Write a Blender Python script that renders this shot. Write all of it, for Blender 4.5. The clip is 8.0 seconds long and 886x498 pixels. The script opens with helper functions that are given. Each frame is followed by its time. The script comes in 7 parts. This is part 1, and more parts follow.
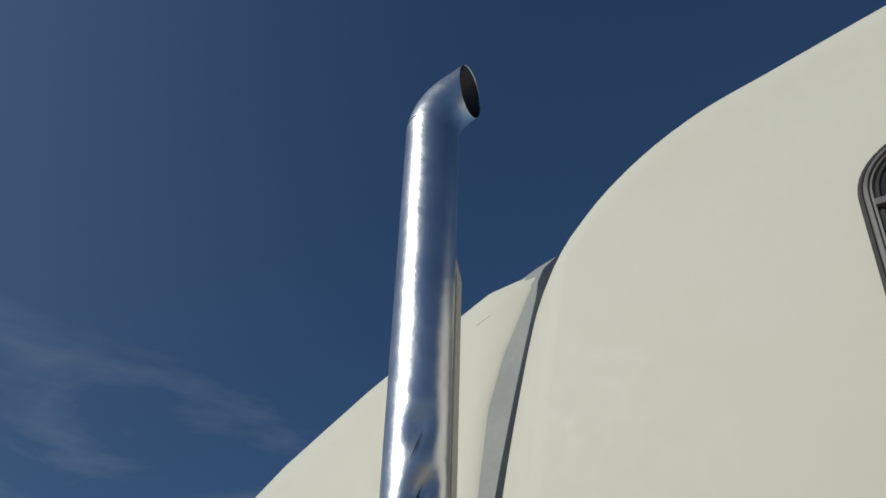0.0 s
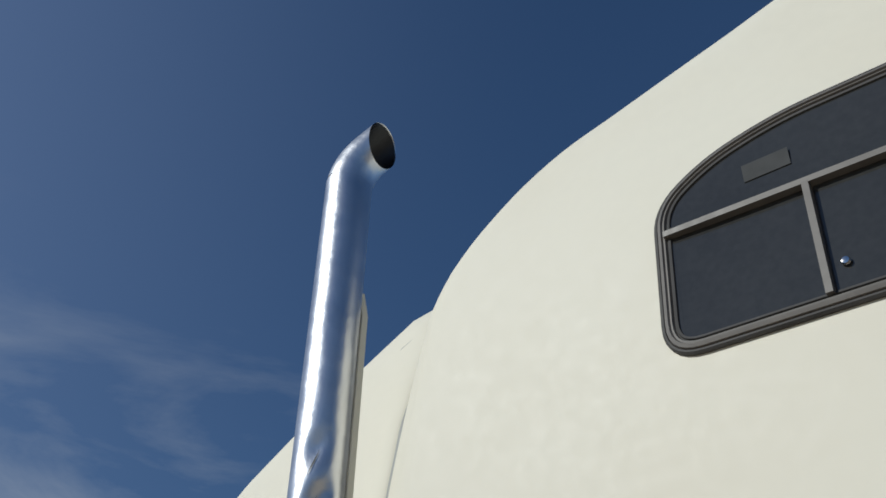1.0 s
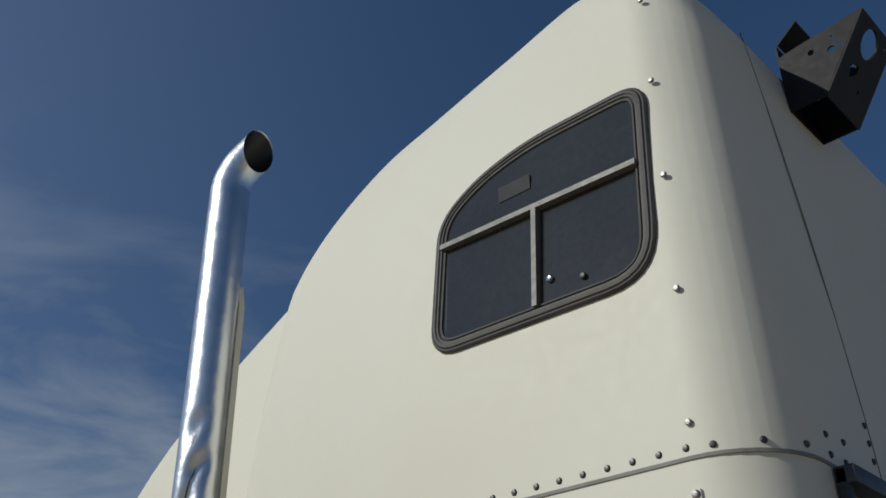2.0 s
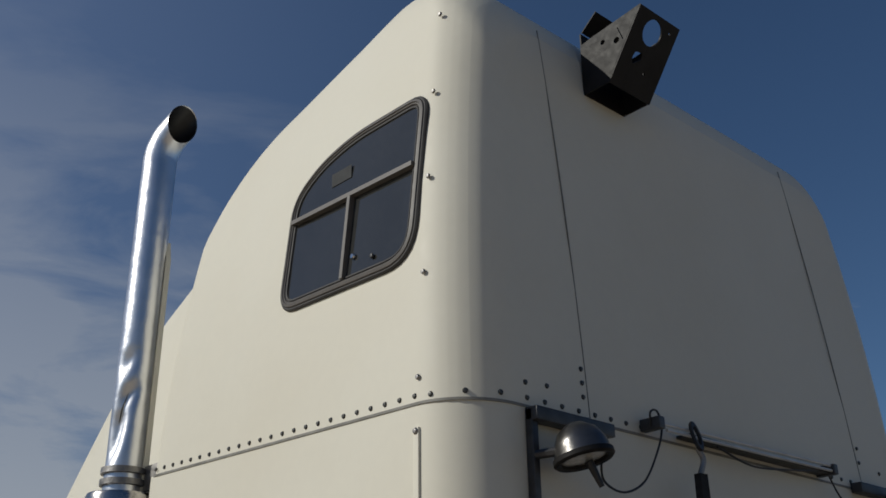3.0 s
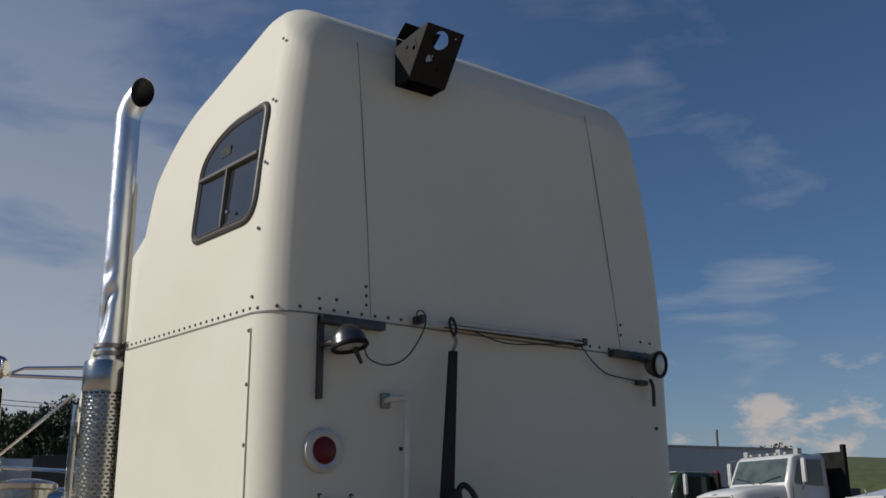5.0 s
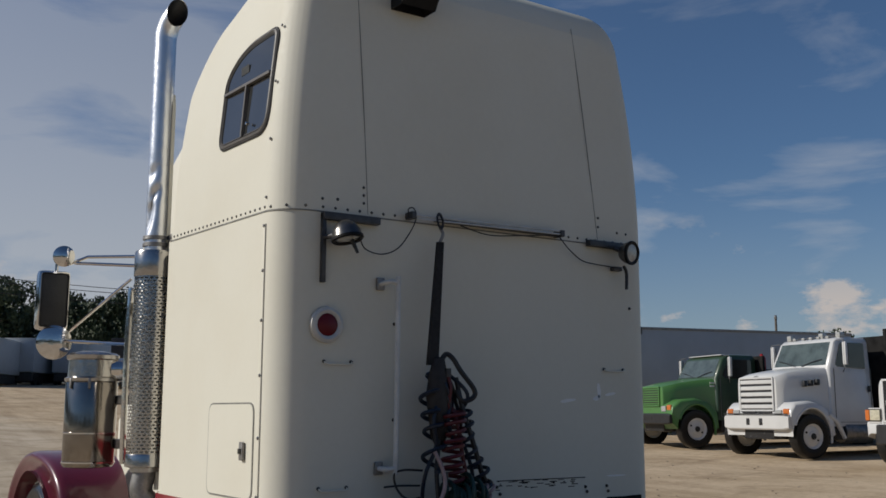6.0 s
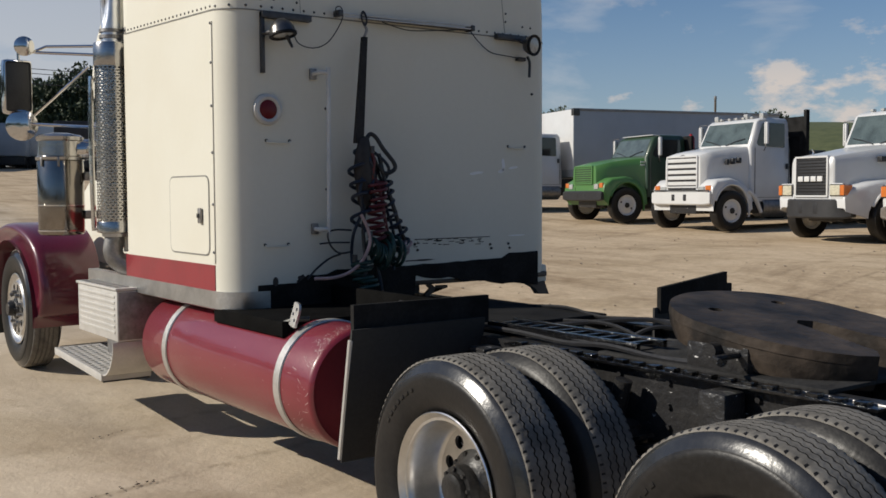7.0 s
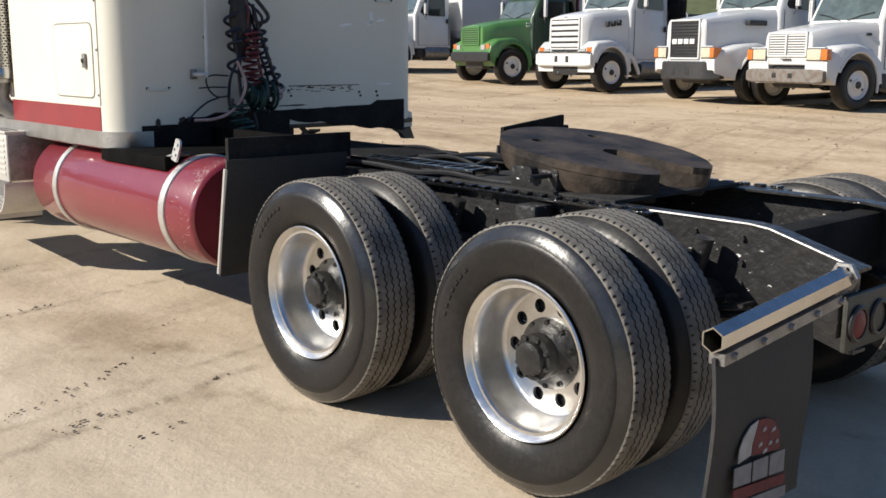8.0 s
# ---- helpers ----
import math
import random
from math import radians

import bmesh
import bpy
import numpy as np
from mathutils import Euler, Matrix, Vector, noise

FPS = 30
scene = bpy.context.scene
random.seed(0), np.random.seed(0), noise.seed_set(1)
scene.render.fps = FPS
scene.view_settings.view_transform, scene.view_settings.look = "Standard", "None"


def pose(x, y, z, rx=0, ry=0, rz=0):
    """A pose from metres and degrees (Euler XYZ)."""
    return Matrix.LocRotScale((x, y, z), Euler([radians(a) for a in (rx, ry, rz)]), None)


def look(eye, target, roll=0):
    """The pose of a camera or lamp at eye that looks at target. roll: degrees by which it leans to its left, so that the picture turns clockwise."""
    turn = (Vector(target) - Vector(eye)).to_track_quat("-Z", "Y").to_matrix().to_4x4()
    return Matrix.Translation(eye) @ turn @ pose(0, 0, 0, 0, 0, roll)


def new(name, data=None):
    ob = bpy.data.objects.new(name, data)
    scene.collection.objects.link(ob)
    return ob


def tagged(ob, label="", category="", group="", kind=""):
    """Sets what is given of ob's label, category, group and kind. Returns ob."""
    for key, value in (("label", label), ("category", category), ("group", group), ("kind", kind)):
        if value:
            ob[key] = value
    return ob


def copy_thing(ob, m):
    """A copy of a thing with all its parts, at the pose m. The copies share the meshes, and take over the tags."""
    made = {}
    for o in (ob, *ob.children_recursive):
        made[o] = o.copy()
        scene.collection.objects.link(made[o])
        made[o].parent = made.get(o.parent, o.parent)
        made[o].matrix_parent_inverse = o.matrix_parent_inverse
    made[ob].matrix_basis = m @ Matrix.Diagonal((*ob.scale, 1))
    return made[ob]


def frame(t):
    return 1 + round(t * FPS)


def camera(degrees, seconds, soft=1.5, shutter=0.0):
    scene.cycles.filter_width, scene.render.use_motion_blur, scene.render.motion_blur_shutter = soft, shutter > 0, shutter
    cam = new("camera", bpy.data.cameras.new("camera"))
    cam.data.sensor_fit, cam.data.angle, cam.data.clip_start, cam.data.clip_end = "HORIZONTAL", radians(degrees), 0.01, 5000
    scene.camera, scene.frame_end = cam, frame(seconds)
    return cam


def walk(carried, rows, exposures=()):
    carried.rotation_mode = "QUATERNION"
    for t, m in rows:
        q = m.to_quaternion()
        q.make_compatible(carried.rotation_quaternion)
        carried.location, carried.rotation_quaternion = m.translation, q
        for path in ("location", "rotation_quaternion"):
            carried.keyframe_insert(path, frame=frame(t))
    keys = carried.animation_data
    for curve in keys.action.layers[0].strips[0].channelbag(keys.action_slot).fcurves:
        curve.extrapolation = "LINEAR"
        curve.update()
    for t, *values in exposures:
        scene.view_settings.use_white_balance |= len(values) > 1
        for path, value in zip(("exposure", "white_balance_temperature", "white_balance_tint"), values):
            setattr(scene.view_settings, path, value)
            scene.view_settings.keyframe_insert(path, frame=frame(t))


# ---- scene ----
cam = camera(47.0, 8.0, 1.6)
PATH = [
    (0, (-0.721, -1.482, 2.069), (-1.555, -0.171, 3.347), 2.2),
    (0.5, (-0.459, -1.455, 1.976), (-1.362, -0.242, 3.278), 2.2),
    (1, (-0.112, -1.517, 1.941), (-1.106, -0.308, 3.189), 1.6),
    (1.5, (0.247, -1.571, 1.955), (-0.814, -0.329, 3.109), 0.2),
    (2, (0.69, -1.602, 1.919), (-0.453, -0.343, 2.973), -1.1),
    (2.2, (0.879, -1.572, 1.908), (-0.311, -0.324, 2.921), -1.0),
    (3.3, (1.89, -1.592, 1.857), (0.519, -0.36, 2.632), -0.9),
    (3.5, (2.02, -1.596, 1.841), (0.636, -0.364, 2.594), -1.0),
    (4, (2.522, -1.643, 1.783), (1.088, -0.426, 2.463), -0.9),
    (4.2, (2.715, -1.684, 1.764), (1.266, -0.467, 2.411), -1.1),
    (5.3, (3.627, -1.773, 1.707), (2.05, -0.643, 2.193), 0.1),
    (5.5, (3.764, -1.762, 1.671), (2.16, -0.655, 2.122), 0.3),
    (6, (4.169, -1.883, 1.64), (2.522, -0.792, 1.955), 0.1),
    (6.5, (4.643, -2.035, 1.594), (2.982, -0.927, 1.703), -0.0),
    (7, (5.0, -2.279, 1.579), (3.393, -1.093, 1.468), -0.3),
    (7.5, (5.335, -2.511, 1.553), (3.826, -1.234, 1.254), 0.0),
    (8, (5.638, -2.571, 1.501), (4.186, -1.247, 1.127), 0.3),
]
walk(cam, [(t, look(eye, target, roll)) for t, eye, target, roll in PATH], exposures=[(0.0, -0.66, 5950, 4), (0.5, -0.43, 5880, 6), (1.5, -0.34, 5870, 6), (2.2, -0.66, 6000, 5), (3.5, -0.48, 6250, 10), (4.2, -0.4, 6200, 10), (5.5, -0.32, 6250, 10), (6.0, -0.29, 6290, 10), (6.5, -0.25, 6360, 10), (7.0, 0.05, 6450, 10), (7.5, 0.46, 6480, 10), (8.0, 0.68, 6450, 10)])

# ---- light ----
SUN_AZ, SUN_EL = -119.0, 32.5
world = bpy.data.worlds.new("world")
scene.world = world
world.use_nodes = True
wn, wl = world.node_tree.nodes, world.node_tree.links
sky = wn.new("ShaderNodeTexSky")
sky.sky_type = "NISHITA"
sky.sun_disc = False
sky.sun_elevation = radians(SUN_EL)
sky.sun_rotation = radians(90 - SUN_AZ)
sky.air_density, sky.dust_density, sky.ozone_density = 1.0, 0.15, 6.0
co = wn.new("ShaderNodeTexCoord")
mp = wn.new("ShaderNodeMapping")
mp.inputs["Scale"].default_value = (1.6, 1.6, 5.5)
mp.inputs["Rotation"].default_value = (0.05, 0.12, 0.4)
n1 = wn.new("ShaderNodeTexNoise")
n1.inputs["Scale"].default_value, n1.inputs["Detail"].default_value = 2.3, 9
n1.inputs["Roughness"].default_value, n1.inputs["Distortion"].default_value = 0.56, 0.35
cr = wn.new("ShaderNodeValToRGB")
cr.color_ramp.elements[0].position, cr.color_ramp.elements[1].position = 0.535, 0.73
sep = wn.new("ShaderNodeSeparateXYZ")
band = wn.new("ShaderNodeMapRange")
band.inputs["From Min"].default_value, band.inputs["From Max"].default_value = 0.62, 0.03
band.inputs["To Min"].default_value, band.inputs["To Max"].default_value = 0.0, 0.85
mul = wn.new("ShaderNodeMath")
mul.operation = "MULTIPLY"
mix = wn.new("ShaderNodeMix")
mix.data_type = "RGBA"
mix.inputs["B"].default_value = (7.4, 7.5, 7.7, 1)
wl.new(co.outputs["Generated"], mp.inputs["Vector"])
wl.new(mp.outputs["Vector"], n1.inputs["Vector"])
tilt = wn.new("ShaderNodeVectorMath")
tilt.operation = "DOT_PRODUCT"
tilt.inputs[1].default_value = (-0.95, 0.1, 0.0)
more = wn.new("ShaderNodeMath")
more.operation = "MULTIPLY_ADD"
more.inputs[1].default_value = 0.12
minus = wn.new("ShaderNodeMath")
minus.operation = "SUBTRACT"
minus.inputs[1].default_value = 0.10


def near_direction(az, el, reach, amount):
    """A soft swelling of cloud round one direction of the sky."""
    d = wn.new("ShaderNodeVectorMath")
    d.operation = "DISTANCE"
    d.inputs[1].default_value = (math.cos(radians(az)) * math.cos(radians(el)), math.sin(radians(az)) * math.cos(radians(el)), math.sin(radians(el)))
    r = wn.new("ShaderNodeMapRange")
    r.interpolation_type = "SMOOTHSTEP"
    r.inputs["From Min"].default_value, r.inputs["From Max"].default_value = reach, 0.0
    r.inputs["To Min"].default_value, r.inputs["To Max"].default_value = 0.0, amount
    wl.new(co.outputs["Generated"], d.inputs[0])
    wl.new(d.outputs["Value"], r.inputs["Value"])
    return r.outputs["Result"]


def plus(a, b):
    s = wn.new("ShaderNodeMath")
    s.operation = "ADD"
    wl.new(a, s.inputs[0])
    wl.new(b, s.inputs[1])
    return s.outputs["Value"]


wl.new(co.outputs["Generated"], tilt.inputs[0])
wl.new(tilt.outputs["Value"], more.inputs[0])
wl.new(plus(n1.outputs["Fac"], plus(near_direction(170, 20, 0.50, 0.32), plus(plus(near_direction(126, 9.6, 0.11, 0.16), near_direction(130, 14.5, 0.13, -0.16)), near_direction(161.5, 18.8, 0.07, 0.17)))), more.inputs[2])
wl.new(more.outputs["Value"], minus.inputs[0])
wl.new(minus.outputs["Value"], cr.inputs["Fac"])
wl.new(co.outputs["Generated"], sep.inputs["Vector"])
wl.new(sep.outputs["Z"], band.inputs["Value"])
wl.new(cr.outputs["Color"], mul.inputs[0])
wl.new(band.outputs["Result"], mul.inputs[1])
wl.new(mul.outputs["Value"], mix.inputs["Factor"])
# a thin even veil over the western half
veil = wn.new("ShaderNodeMix")
veil.data_type = "RGBA"
veil.inputs["B"].default_value = (3.4, 4.3, 6.6, 1)
wl.new(near_direction(195, 32, 1.0, 0.50), veil.inputs["Factor"])
wl.new(sky.outputs["Color"], veil.inputs["A"])
# pale haze along the horizon
haze = wn.new("ShaderNodeMix")
haze.data_type = "RGBA"
haze.inputs["B"].default_value = (5.2, 5.5, 6.0, 1)
low = wn.new("ShaderNodeMapRange")
low.interpolation_type = "SMOOTHSTEP"
low.inputs["From Min"].default_value, low.inputs["From Max"].default_value = 0.24, 0.0
low.inputs["To Min"].default_value, low.inputs["To Max"].default_value = 0.0, 0.36
wl.new(sep.outputs["Z"], low.inputs["Value"])
wl.new(low.outputs["Result"], haze.inputs["Factor"])
wl.new(veil.outputs["Result"], haze.inputs["A"])
wl.new(haze.outputs["Result"], mix.inputs["A"])
# low heaped clouds above the horizon
mp2 = wn.new("ShaderNodeMapping")
mp2.inputs["Scale"].default_value = (1, 1, 2.2)
mp2.inputs["Location"].default_value = (1.3, 2.2, 0.7)
n2 = wn.new("ShaderNodeTexNoise")
n2.inputs["Scale"].default_value, n2.inputs["Detail"].default_value, n2.inputs["Roughness"].default_value = 9.0, 9, 0.62
cr2 = wn.new("ShaderNodeValToRGB")
cr2.color_ramp.elements[0].position, cr2.color_ramp.elements[1].position = 0.59, 0.68
band2 = wn.new("ShaderNodeMapRange")
band2.inputs["From Min"].default_value, band2.inputs["From Max"].default_value = 0.20, 0.10
mul2 = wn.new("ShaderNodeMath")
mul2.operation = "MULTIPLY"
mix2 = wn.new("ShaderNodeMix")
mix2.data_type = "RGBA"
mix2.inputs["B"].default_value = (8.0, 7.3, 6.8, 1)
wl.new(co.outputs["Generated"], mp2.inputs["Vector"])
wl.new(mp2.outputs["Vector"], n2.inputs["Vector"])
wl.new(plus(n2.outputs["Fac"], plus(plus(near_direction(125.6, 6.7, 0.055, 0.17), near_direction(124.6, 4.4, 0.07, 0.12)), plus(near_direction(130.0, 4.4, 0.028, 0.14), near_direction(121.6, 3.2, 0.035, 0.14)))), cr2.inputs["Fac"])
wl.new(sep.outputs["Z"], band2.inputs["Value"])
wl.new(cr2.outputs["Color"], mul2.inputs[0])
wl.new(band2.outputs["Result"], mul2.inputs[1])
wl.new(mul2.outputs["Value"], mix2.inputs["Factor"])
wl.new(mix.outputs["Result"], mix2.inputs["A"])
wl.new(mix2.outputs["Result"], wn["Background"].inputs["Color"])
wn["Background"].inputs["Strength"].default_value = 0.073

sun = new("sun", bpy.data.lights.new("sun", "SUN"))
sun.data.energy, sun.data.angle, sun.data.color = 4.35, radians(0.53), (1.0, 0.93, 0.81)
sun_dir = Vector((math.cos(radians(SUN_AZ)) * math.cos(radians(SUN_EL)), math.sin(radians(SUN_AZ)) * math.cos(radians(SUN_EL)), math.sin(radians(SUN_EL))))
sun.matrix_world = look(sun_dir * 60, (0, 0, 0))


# ---- materials ----
def material(name, colour, rough=0.5, metal=0.0, vary=0.12, scale=6.0, bump=0.0, fine=60.0, second=None, spots=0.55, coat=0.0, random_tint=0.0, spec=0.5):
    """A surface with colour varied at two scales, uneven gloss and fine relief."""
    m = bpy.data.materials.new(name)
    m.use_nodes = True
    n, l = m.node_tree.nodes, m.node_tree.links
    b = n["Principled BSDF"]
    tc = n.new("ShaderNodeTexCoord")
    big, small = n.new("ShaderNodeTexNoise"), n.new("ShaderNodeTexNoise")
    for t, s, d in ((big, scale, 5), (small, fine, 4)):
        t.inputs["Scale"].default_value, t.inputs["Detail"].default_value = s, d
        l.new(tc.outputs["Object"], t.inputs["Vector"])
    ramp = n.new("ShaderNodeValToRGB")
    ramp.color_ramp.elements[0].position, ramp.color_ramp.elements[1].position = spots - 0.13, spots + 0.2
    two = second or [c * (1 - 2.0 * vary) for c in colour]
    ramp.color_ramp.elements[0].color = (*colour, 1)
    ramp.color_ramp.elements[1].color = (*two, 1)
    l.new(big.outputs["Fac"], ramp.inputs["Fac"])
    grain = n.new("ShaderNodeMix")
    grain.data_type, grain.blend_type = "RGBA", "MULTIPLY"
    gr = n.new("ShaderNodeValToRGB")
    gr.color_ramp.elements[0].position, gr.color_ramp.elements[1].position = 0.35, 0.7
    gr.color_ramp.elements[0].color = (1 - vary, 1 - vary, 1 - vary, 1)
    l.new(small.outputs["Fac"], gr.inputs["Fac"])
    grain.inputs["Factor"].default_value = 1.0
    l.new(ramp.outputs["Color"], grain.inputs["A"])
    l.new(gr.outputs["Color"], grain.inputs["B"])
    last = grain.outputs["Result"]
    if random_tint:
        oi = n.new("ShaderNodeObjectInfo")
        hsv = n.new("ShaderNodeHueSaturation")
        mr = n.new("ShaderNodeMapRange")
        mr.inputs["To Min"].default_value, mr.inputs["To Max"].default_value = 1 - random_tint, 1 + random_tint
        l.new(oi.outputs["Random"], mr.inputs["Value"])
        l.new(mr.outputs["Result"], hsv.inputs["Value"])
        l.new(last, hsv.inputs["Color"])
        last = hsv.outputs["Color"]
    l.new(last, b.inputs["Base Color"])
    rr = n.new("ShaderNodeMapRange")
    rr.inputs["To Min"].default_value, rr.inputs["To Max"].default_value = max(0.02, rough * 0.8), min(1.0, rough * 1.25)
    l.new(small.outputs["Fac"], rr.inputs["Value"])
    l.new(rr.outputs["Result"], b.inputs["Roughness"])
    b.inputs["Metallic"].default_value = metal
    b.inputs["Coat Weight"].default_value = coat
    b.inputs["Coat Roughness"].default_value = 0.066
    b.inputs["Specular IOR Level"].default_value = spec
    if bump:
        bp = n.new("ShaderNodeBump")
        bp.inputs["Strength"].default_value, bp.inputs["Distance"].default_value = min(1.0, bump * 40), 0.02
        l.new(small.outputs["Fac"], bp.inputs["Height"])
        l.new(bp.outputs["Normal"], b.inputs["Normal"])
    return m


CREAM = material("cream_paint", (0.67, 0.648, 0.555), 0.58, vary=0.02, scale=1.6, fine=30, second=(0.645, 0.615, 0.515), spec=0.35)
MAROON = material("maroon_paint", (0.185, 0.012, 0.024), 0.36, vary=0.10, scale=3, coat=0.7, second=(0.20, 0.018, 0.030))
MUDGUARD = material("dark_maroon_paint", (0.10, 0.007, 0.021), 0.3, vary=0.10, scale=3, coat=0.7, second=(0.115, 0.010, 0.026))
RED_BAND = material("red_stripe", (0.27, 0.022, 0.03), 0.4, vary=0.12, scale=5, coat=0.3)
CHROME = material("chrome", (0.68, 0.66, 0.64), 0.09, 1.0, vary=0.03, scale=4, bump=0.0015, fine=22)
HANGER = material("scuffed_hanger_chrome", (0.62, 0.60, 0.57), 0.2, 1.0, vary=0.08, scale=9, bump=0.002, fine=30)
GUARD = material("dulled_chrome_guard", (0.50, 0.48, 0.46), 0.2, 1.0, vary=0.08, scale=6, bump=0.002, fine=30)
POLISHED = material("polished_canister", (0.30, 0.27, 0.24), 0.16, 1.0, vary=0.08, scale=5, bump=0.002, fine=12)
STACK = material("worn_chrome_stack", (0.74, 0.75, 0.78), 0.33, 1.0, vary=0.05, scale=7, bump=0.004, fine=16)
ALU = material("polished_aluminium", (0.78, 0.77, 0.75), 0.30, 1.0, vary=0.08, scale=9, bump=0.001, fine=40)
BRUSHED = material("brushed_aluminium", (0.55, 0.54, 0.52), 0.42, 1.0, vary=0.12, scale=8, bump=0.002)
STEEL = material("weathered_steel", (0.33, 0.32, 0.31), 0.48, 0.85, vary=0.2, scale=14, bump=0.003)
LAMP_SHELL = material("dark_polished_lamp_shell", (0.17, 0.165, 0.16), 0.3, 0.9, vary=0.15, scale=16, bump=0.002, fine=30)
BOLT = material("dull_bolt", (0.10, 0.10, 0.095), 0.45, 0.8, vary=0.2, scale=30)
FRAME = material("oily_black_frame", (0.028, 0.0275, 0.0285), 0.30, vary=0.2, scale=9, bump=0.012, fine=28, second=(0.036, 0.034, 0.032), spec=0.3)
GRIME = material("matt_oily_grime", (0.040, 0.039, 0.0385), 0.8, vary=0.3, scale=7, bump=0.006, spec=0.2)
GREASY = material("greasy_hub_black", (0.030, 0.029, 0.028), 0.38, vary=0.35, scale=18, bump=0.006, fine=40, spec=0.35)
OILY = material("wet_oily_steel", (0.008, 0.008, 0.009), 0.16, vary=0.3, scale=14, bump=0.010, fine=40, coat=0.6)
DECK = material("matt_black_deck", (0.027, 0.0262, 0.0255), 0.95, vary=0.3, scale=5, bump=0.004, spec=0.08)
# black far below DECK, so the sunlit deck top still looks shaded
DECK_SHADE = material("sooty_black_mat", (0.009, 0.0088, 0.0085), 0.97, vary=0.3, scale=6, bump=0.004, spec=0.04)
OLIVE = material("dark_olive_plate", (0.050, 0.050, 0.042), 0.5, vary=0.2, scale=6, bump=0.002)
GREASE = material("greasy_plate", (0.082, 0.062, 0.047), 0.6, 0.0, vary=0.35, scale=5, bump=0.006, fine=26, second=(0.017, 0.015, 0.014), spots=0.47, spec=0.25)
BLACK = material("black_plastic", (0.024, 0.024, 0.026), 0.45, vary=0.2, scale=10, bump=0.002)
RUBBER = material("tyre_rubber", (0.016, 0.0152, 0.0148), 0.38, vary=0.25, scale=7, bump=0.0015, fine=55, second=(0.024, 0.0215, 0.020), spec=0.26)
SHOULDER = material("polished_tyre_shoulder", (0.024, 0.0235, 0.023), 0.2, vary=0.2, scale=9, bump=0.001, fine=40, spec=0.7)
TREAD = material("dusty_tread", (0.21, 0.195, 0.172), 0.95, vary=0.2, scale=11, bump=0.004, fine=70, second=(0.105, 0.096, 0.084), spec=0.15)
FLAP = material("mud_flap_rubber", (0.036, 0.036, 0.037), 0.65, vary=0.25, scale=4, bump=0.002, second=(0.046, 0.044, 0.041), spec=0.3)
GLASS = material("tinted_glass", (0.042, 0.043, 0.042), 0.05, vary=0.15, scale=2, coat=0.4)
SEAL = material("window_rubber", (0.068, 0.066, 0.065), 0.6, vary=0.2, scale=9, spec=0.25)
TRIM = material("grey_brown_trim", (0.13, 0.12, 0.11), 0.5, 0.0, vary=0.12, scale=12)
LINE = material("panel_sealant", (0.24, 0.235, 0.21), 0.6, vary=0.2, scale=12)
LENS = material("red_lens", (0.14, 0.008, 0.014), 0.42, vary=0.15, scale=60, spec=0.3)
AMBER = material("amber_lens", (0.62, 0.17, 0.03), 0.25, vary=0.1, scale=40, coat=0.5)
CLEAR = material("lamp_glass", (0.45, 0.45, 0.43), 0.12, vary=0.15, scale=50, coat=0.5)
LAMP_GLASS = material("yellowed_lamp_glass", (0.62, 0.58, 0.44), 0.2, vary=0.15, scale=30, coat=0.4)
HOSE_RED = material("red_hose", (0.12, 0.014, 0.017), 0.45, vary=0.2, scale=20)
HOSE_BLUE = material("blue_hose", (0.009, 0.017, 0.036), 0.5, vary=0.2, scale=20)
HOSE_GREEN = material("green_cable", (0.010, 0.046, 0.036), 0.5, vary=0.2, scale=20)
HOSE_BLACK = material("black_hose", (0.020, 0.020, 0.022), 0.45, vary=0.2, scale=20)
HOSE_PALE = material("pale_red_hose", (0.50, 0.34, 0.32), 0.5, vary=0.2, scale=20)
WHITE = material("white_truck_paint", (0.62, 0.62, 0.61), 0.3, vary=0.04, scale=2, coat=0.4)
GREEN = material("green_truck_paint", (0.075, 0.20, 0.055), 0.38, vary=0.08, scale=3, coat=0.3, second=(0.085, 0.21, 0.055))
GREY_SIDE = material("grey_van_panel", (0.40, 0.43, 0.46), 0.45, vary=0.06, scale=1.2)
RED = material("red_paint", (0.40, 0.02, 0.025), 0.4, vary=0.1, scale=6)
LEAF = material("leaves", (0.055, 0.080, 0.032), 0.6, vary=0.3, scale=1.5, second=(0.032, 0.052, 0.022))
BARK = material("bark", (0.10, 0.075, 0.055), 0.85, vary=0.25, scale=8, bump=0.01)
GRASS = material("dry_grass", (0.11, 0.125, 0.048), 0.85, vary=0.2, scale=1.2, bump=0.01, second=(0.06, 0.078, 0.028))
POLE = material("weathered_pole", (0.14, 0.115, 0.09), 0.8, vary=0.2, scale=8)
PATCH_A = material("grey_print", (0.20, 0.20, 0.21), 0.6, vary=0.15, scale=30)
LIGHT_PRINT = material("pale_print", (0.36, 0.355, 0.35), 0.5, vary=0.15, scale=30)
PATCH_B = material("red_print", (0.13, 0.010, 0.017), 0.6, vary=0.2, scale=30)
STEP_ALU = material("dusty_step_aluminium", (0.62, 0.60, 0.56), 0.5, 0.35, vary=0.08, scale=7)
STRAP = material("dull_silver_strap", (0.62, 0.60, 0.57), 0.42, 0.7, vary=0.12, scale=12)
CHIP = material("bare_chip", (0.58, 0.42, 0.40), 0.6, vary=0.2, scale=60)
# grey for cream in shade, the shade put into the colour
GAP = material("grey_gap_rubber", (0.33, 0.34, 0.33), 0.7, vary=0.1, scale=5)
STICKER = material("grey_sticker", (0.075, 0.078, 0.08), 0.8, vary=0.1, scale=30, spec=0.1)


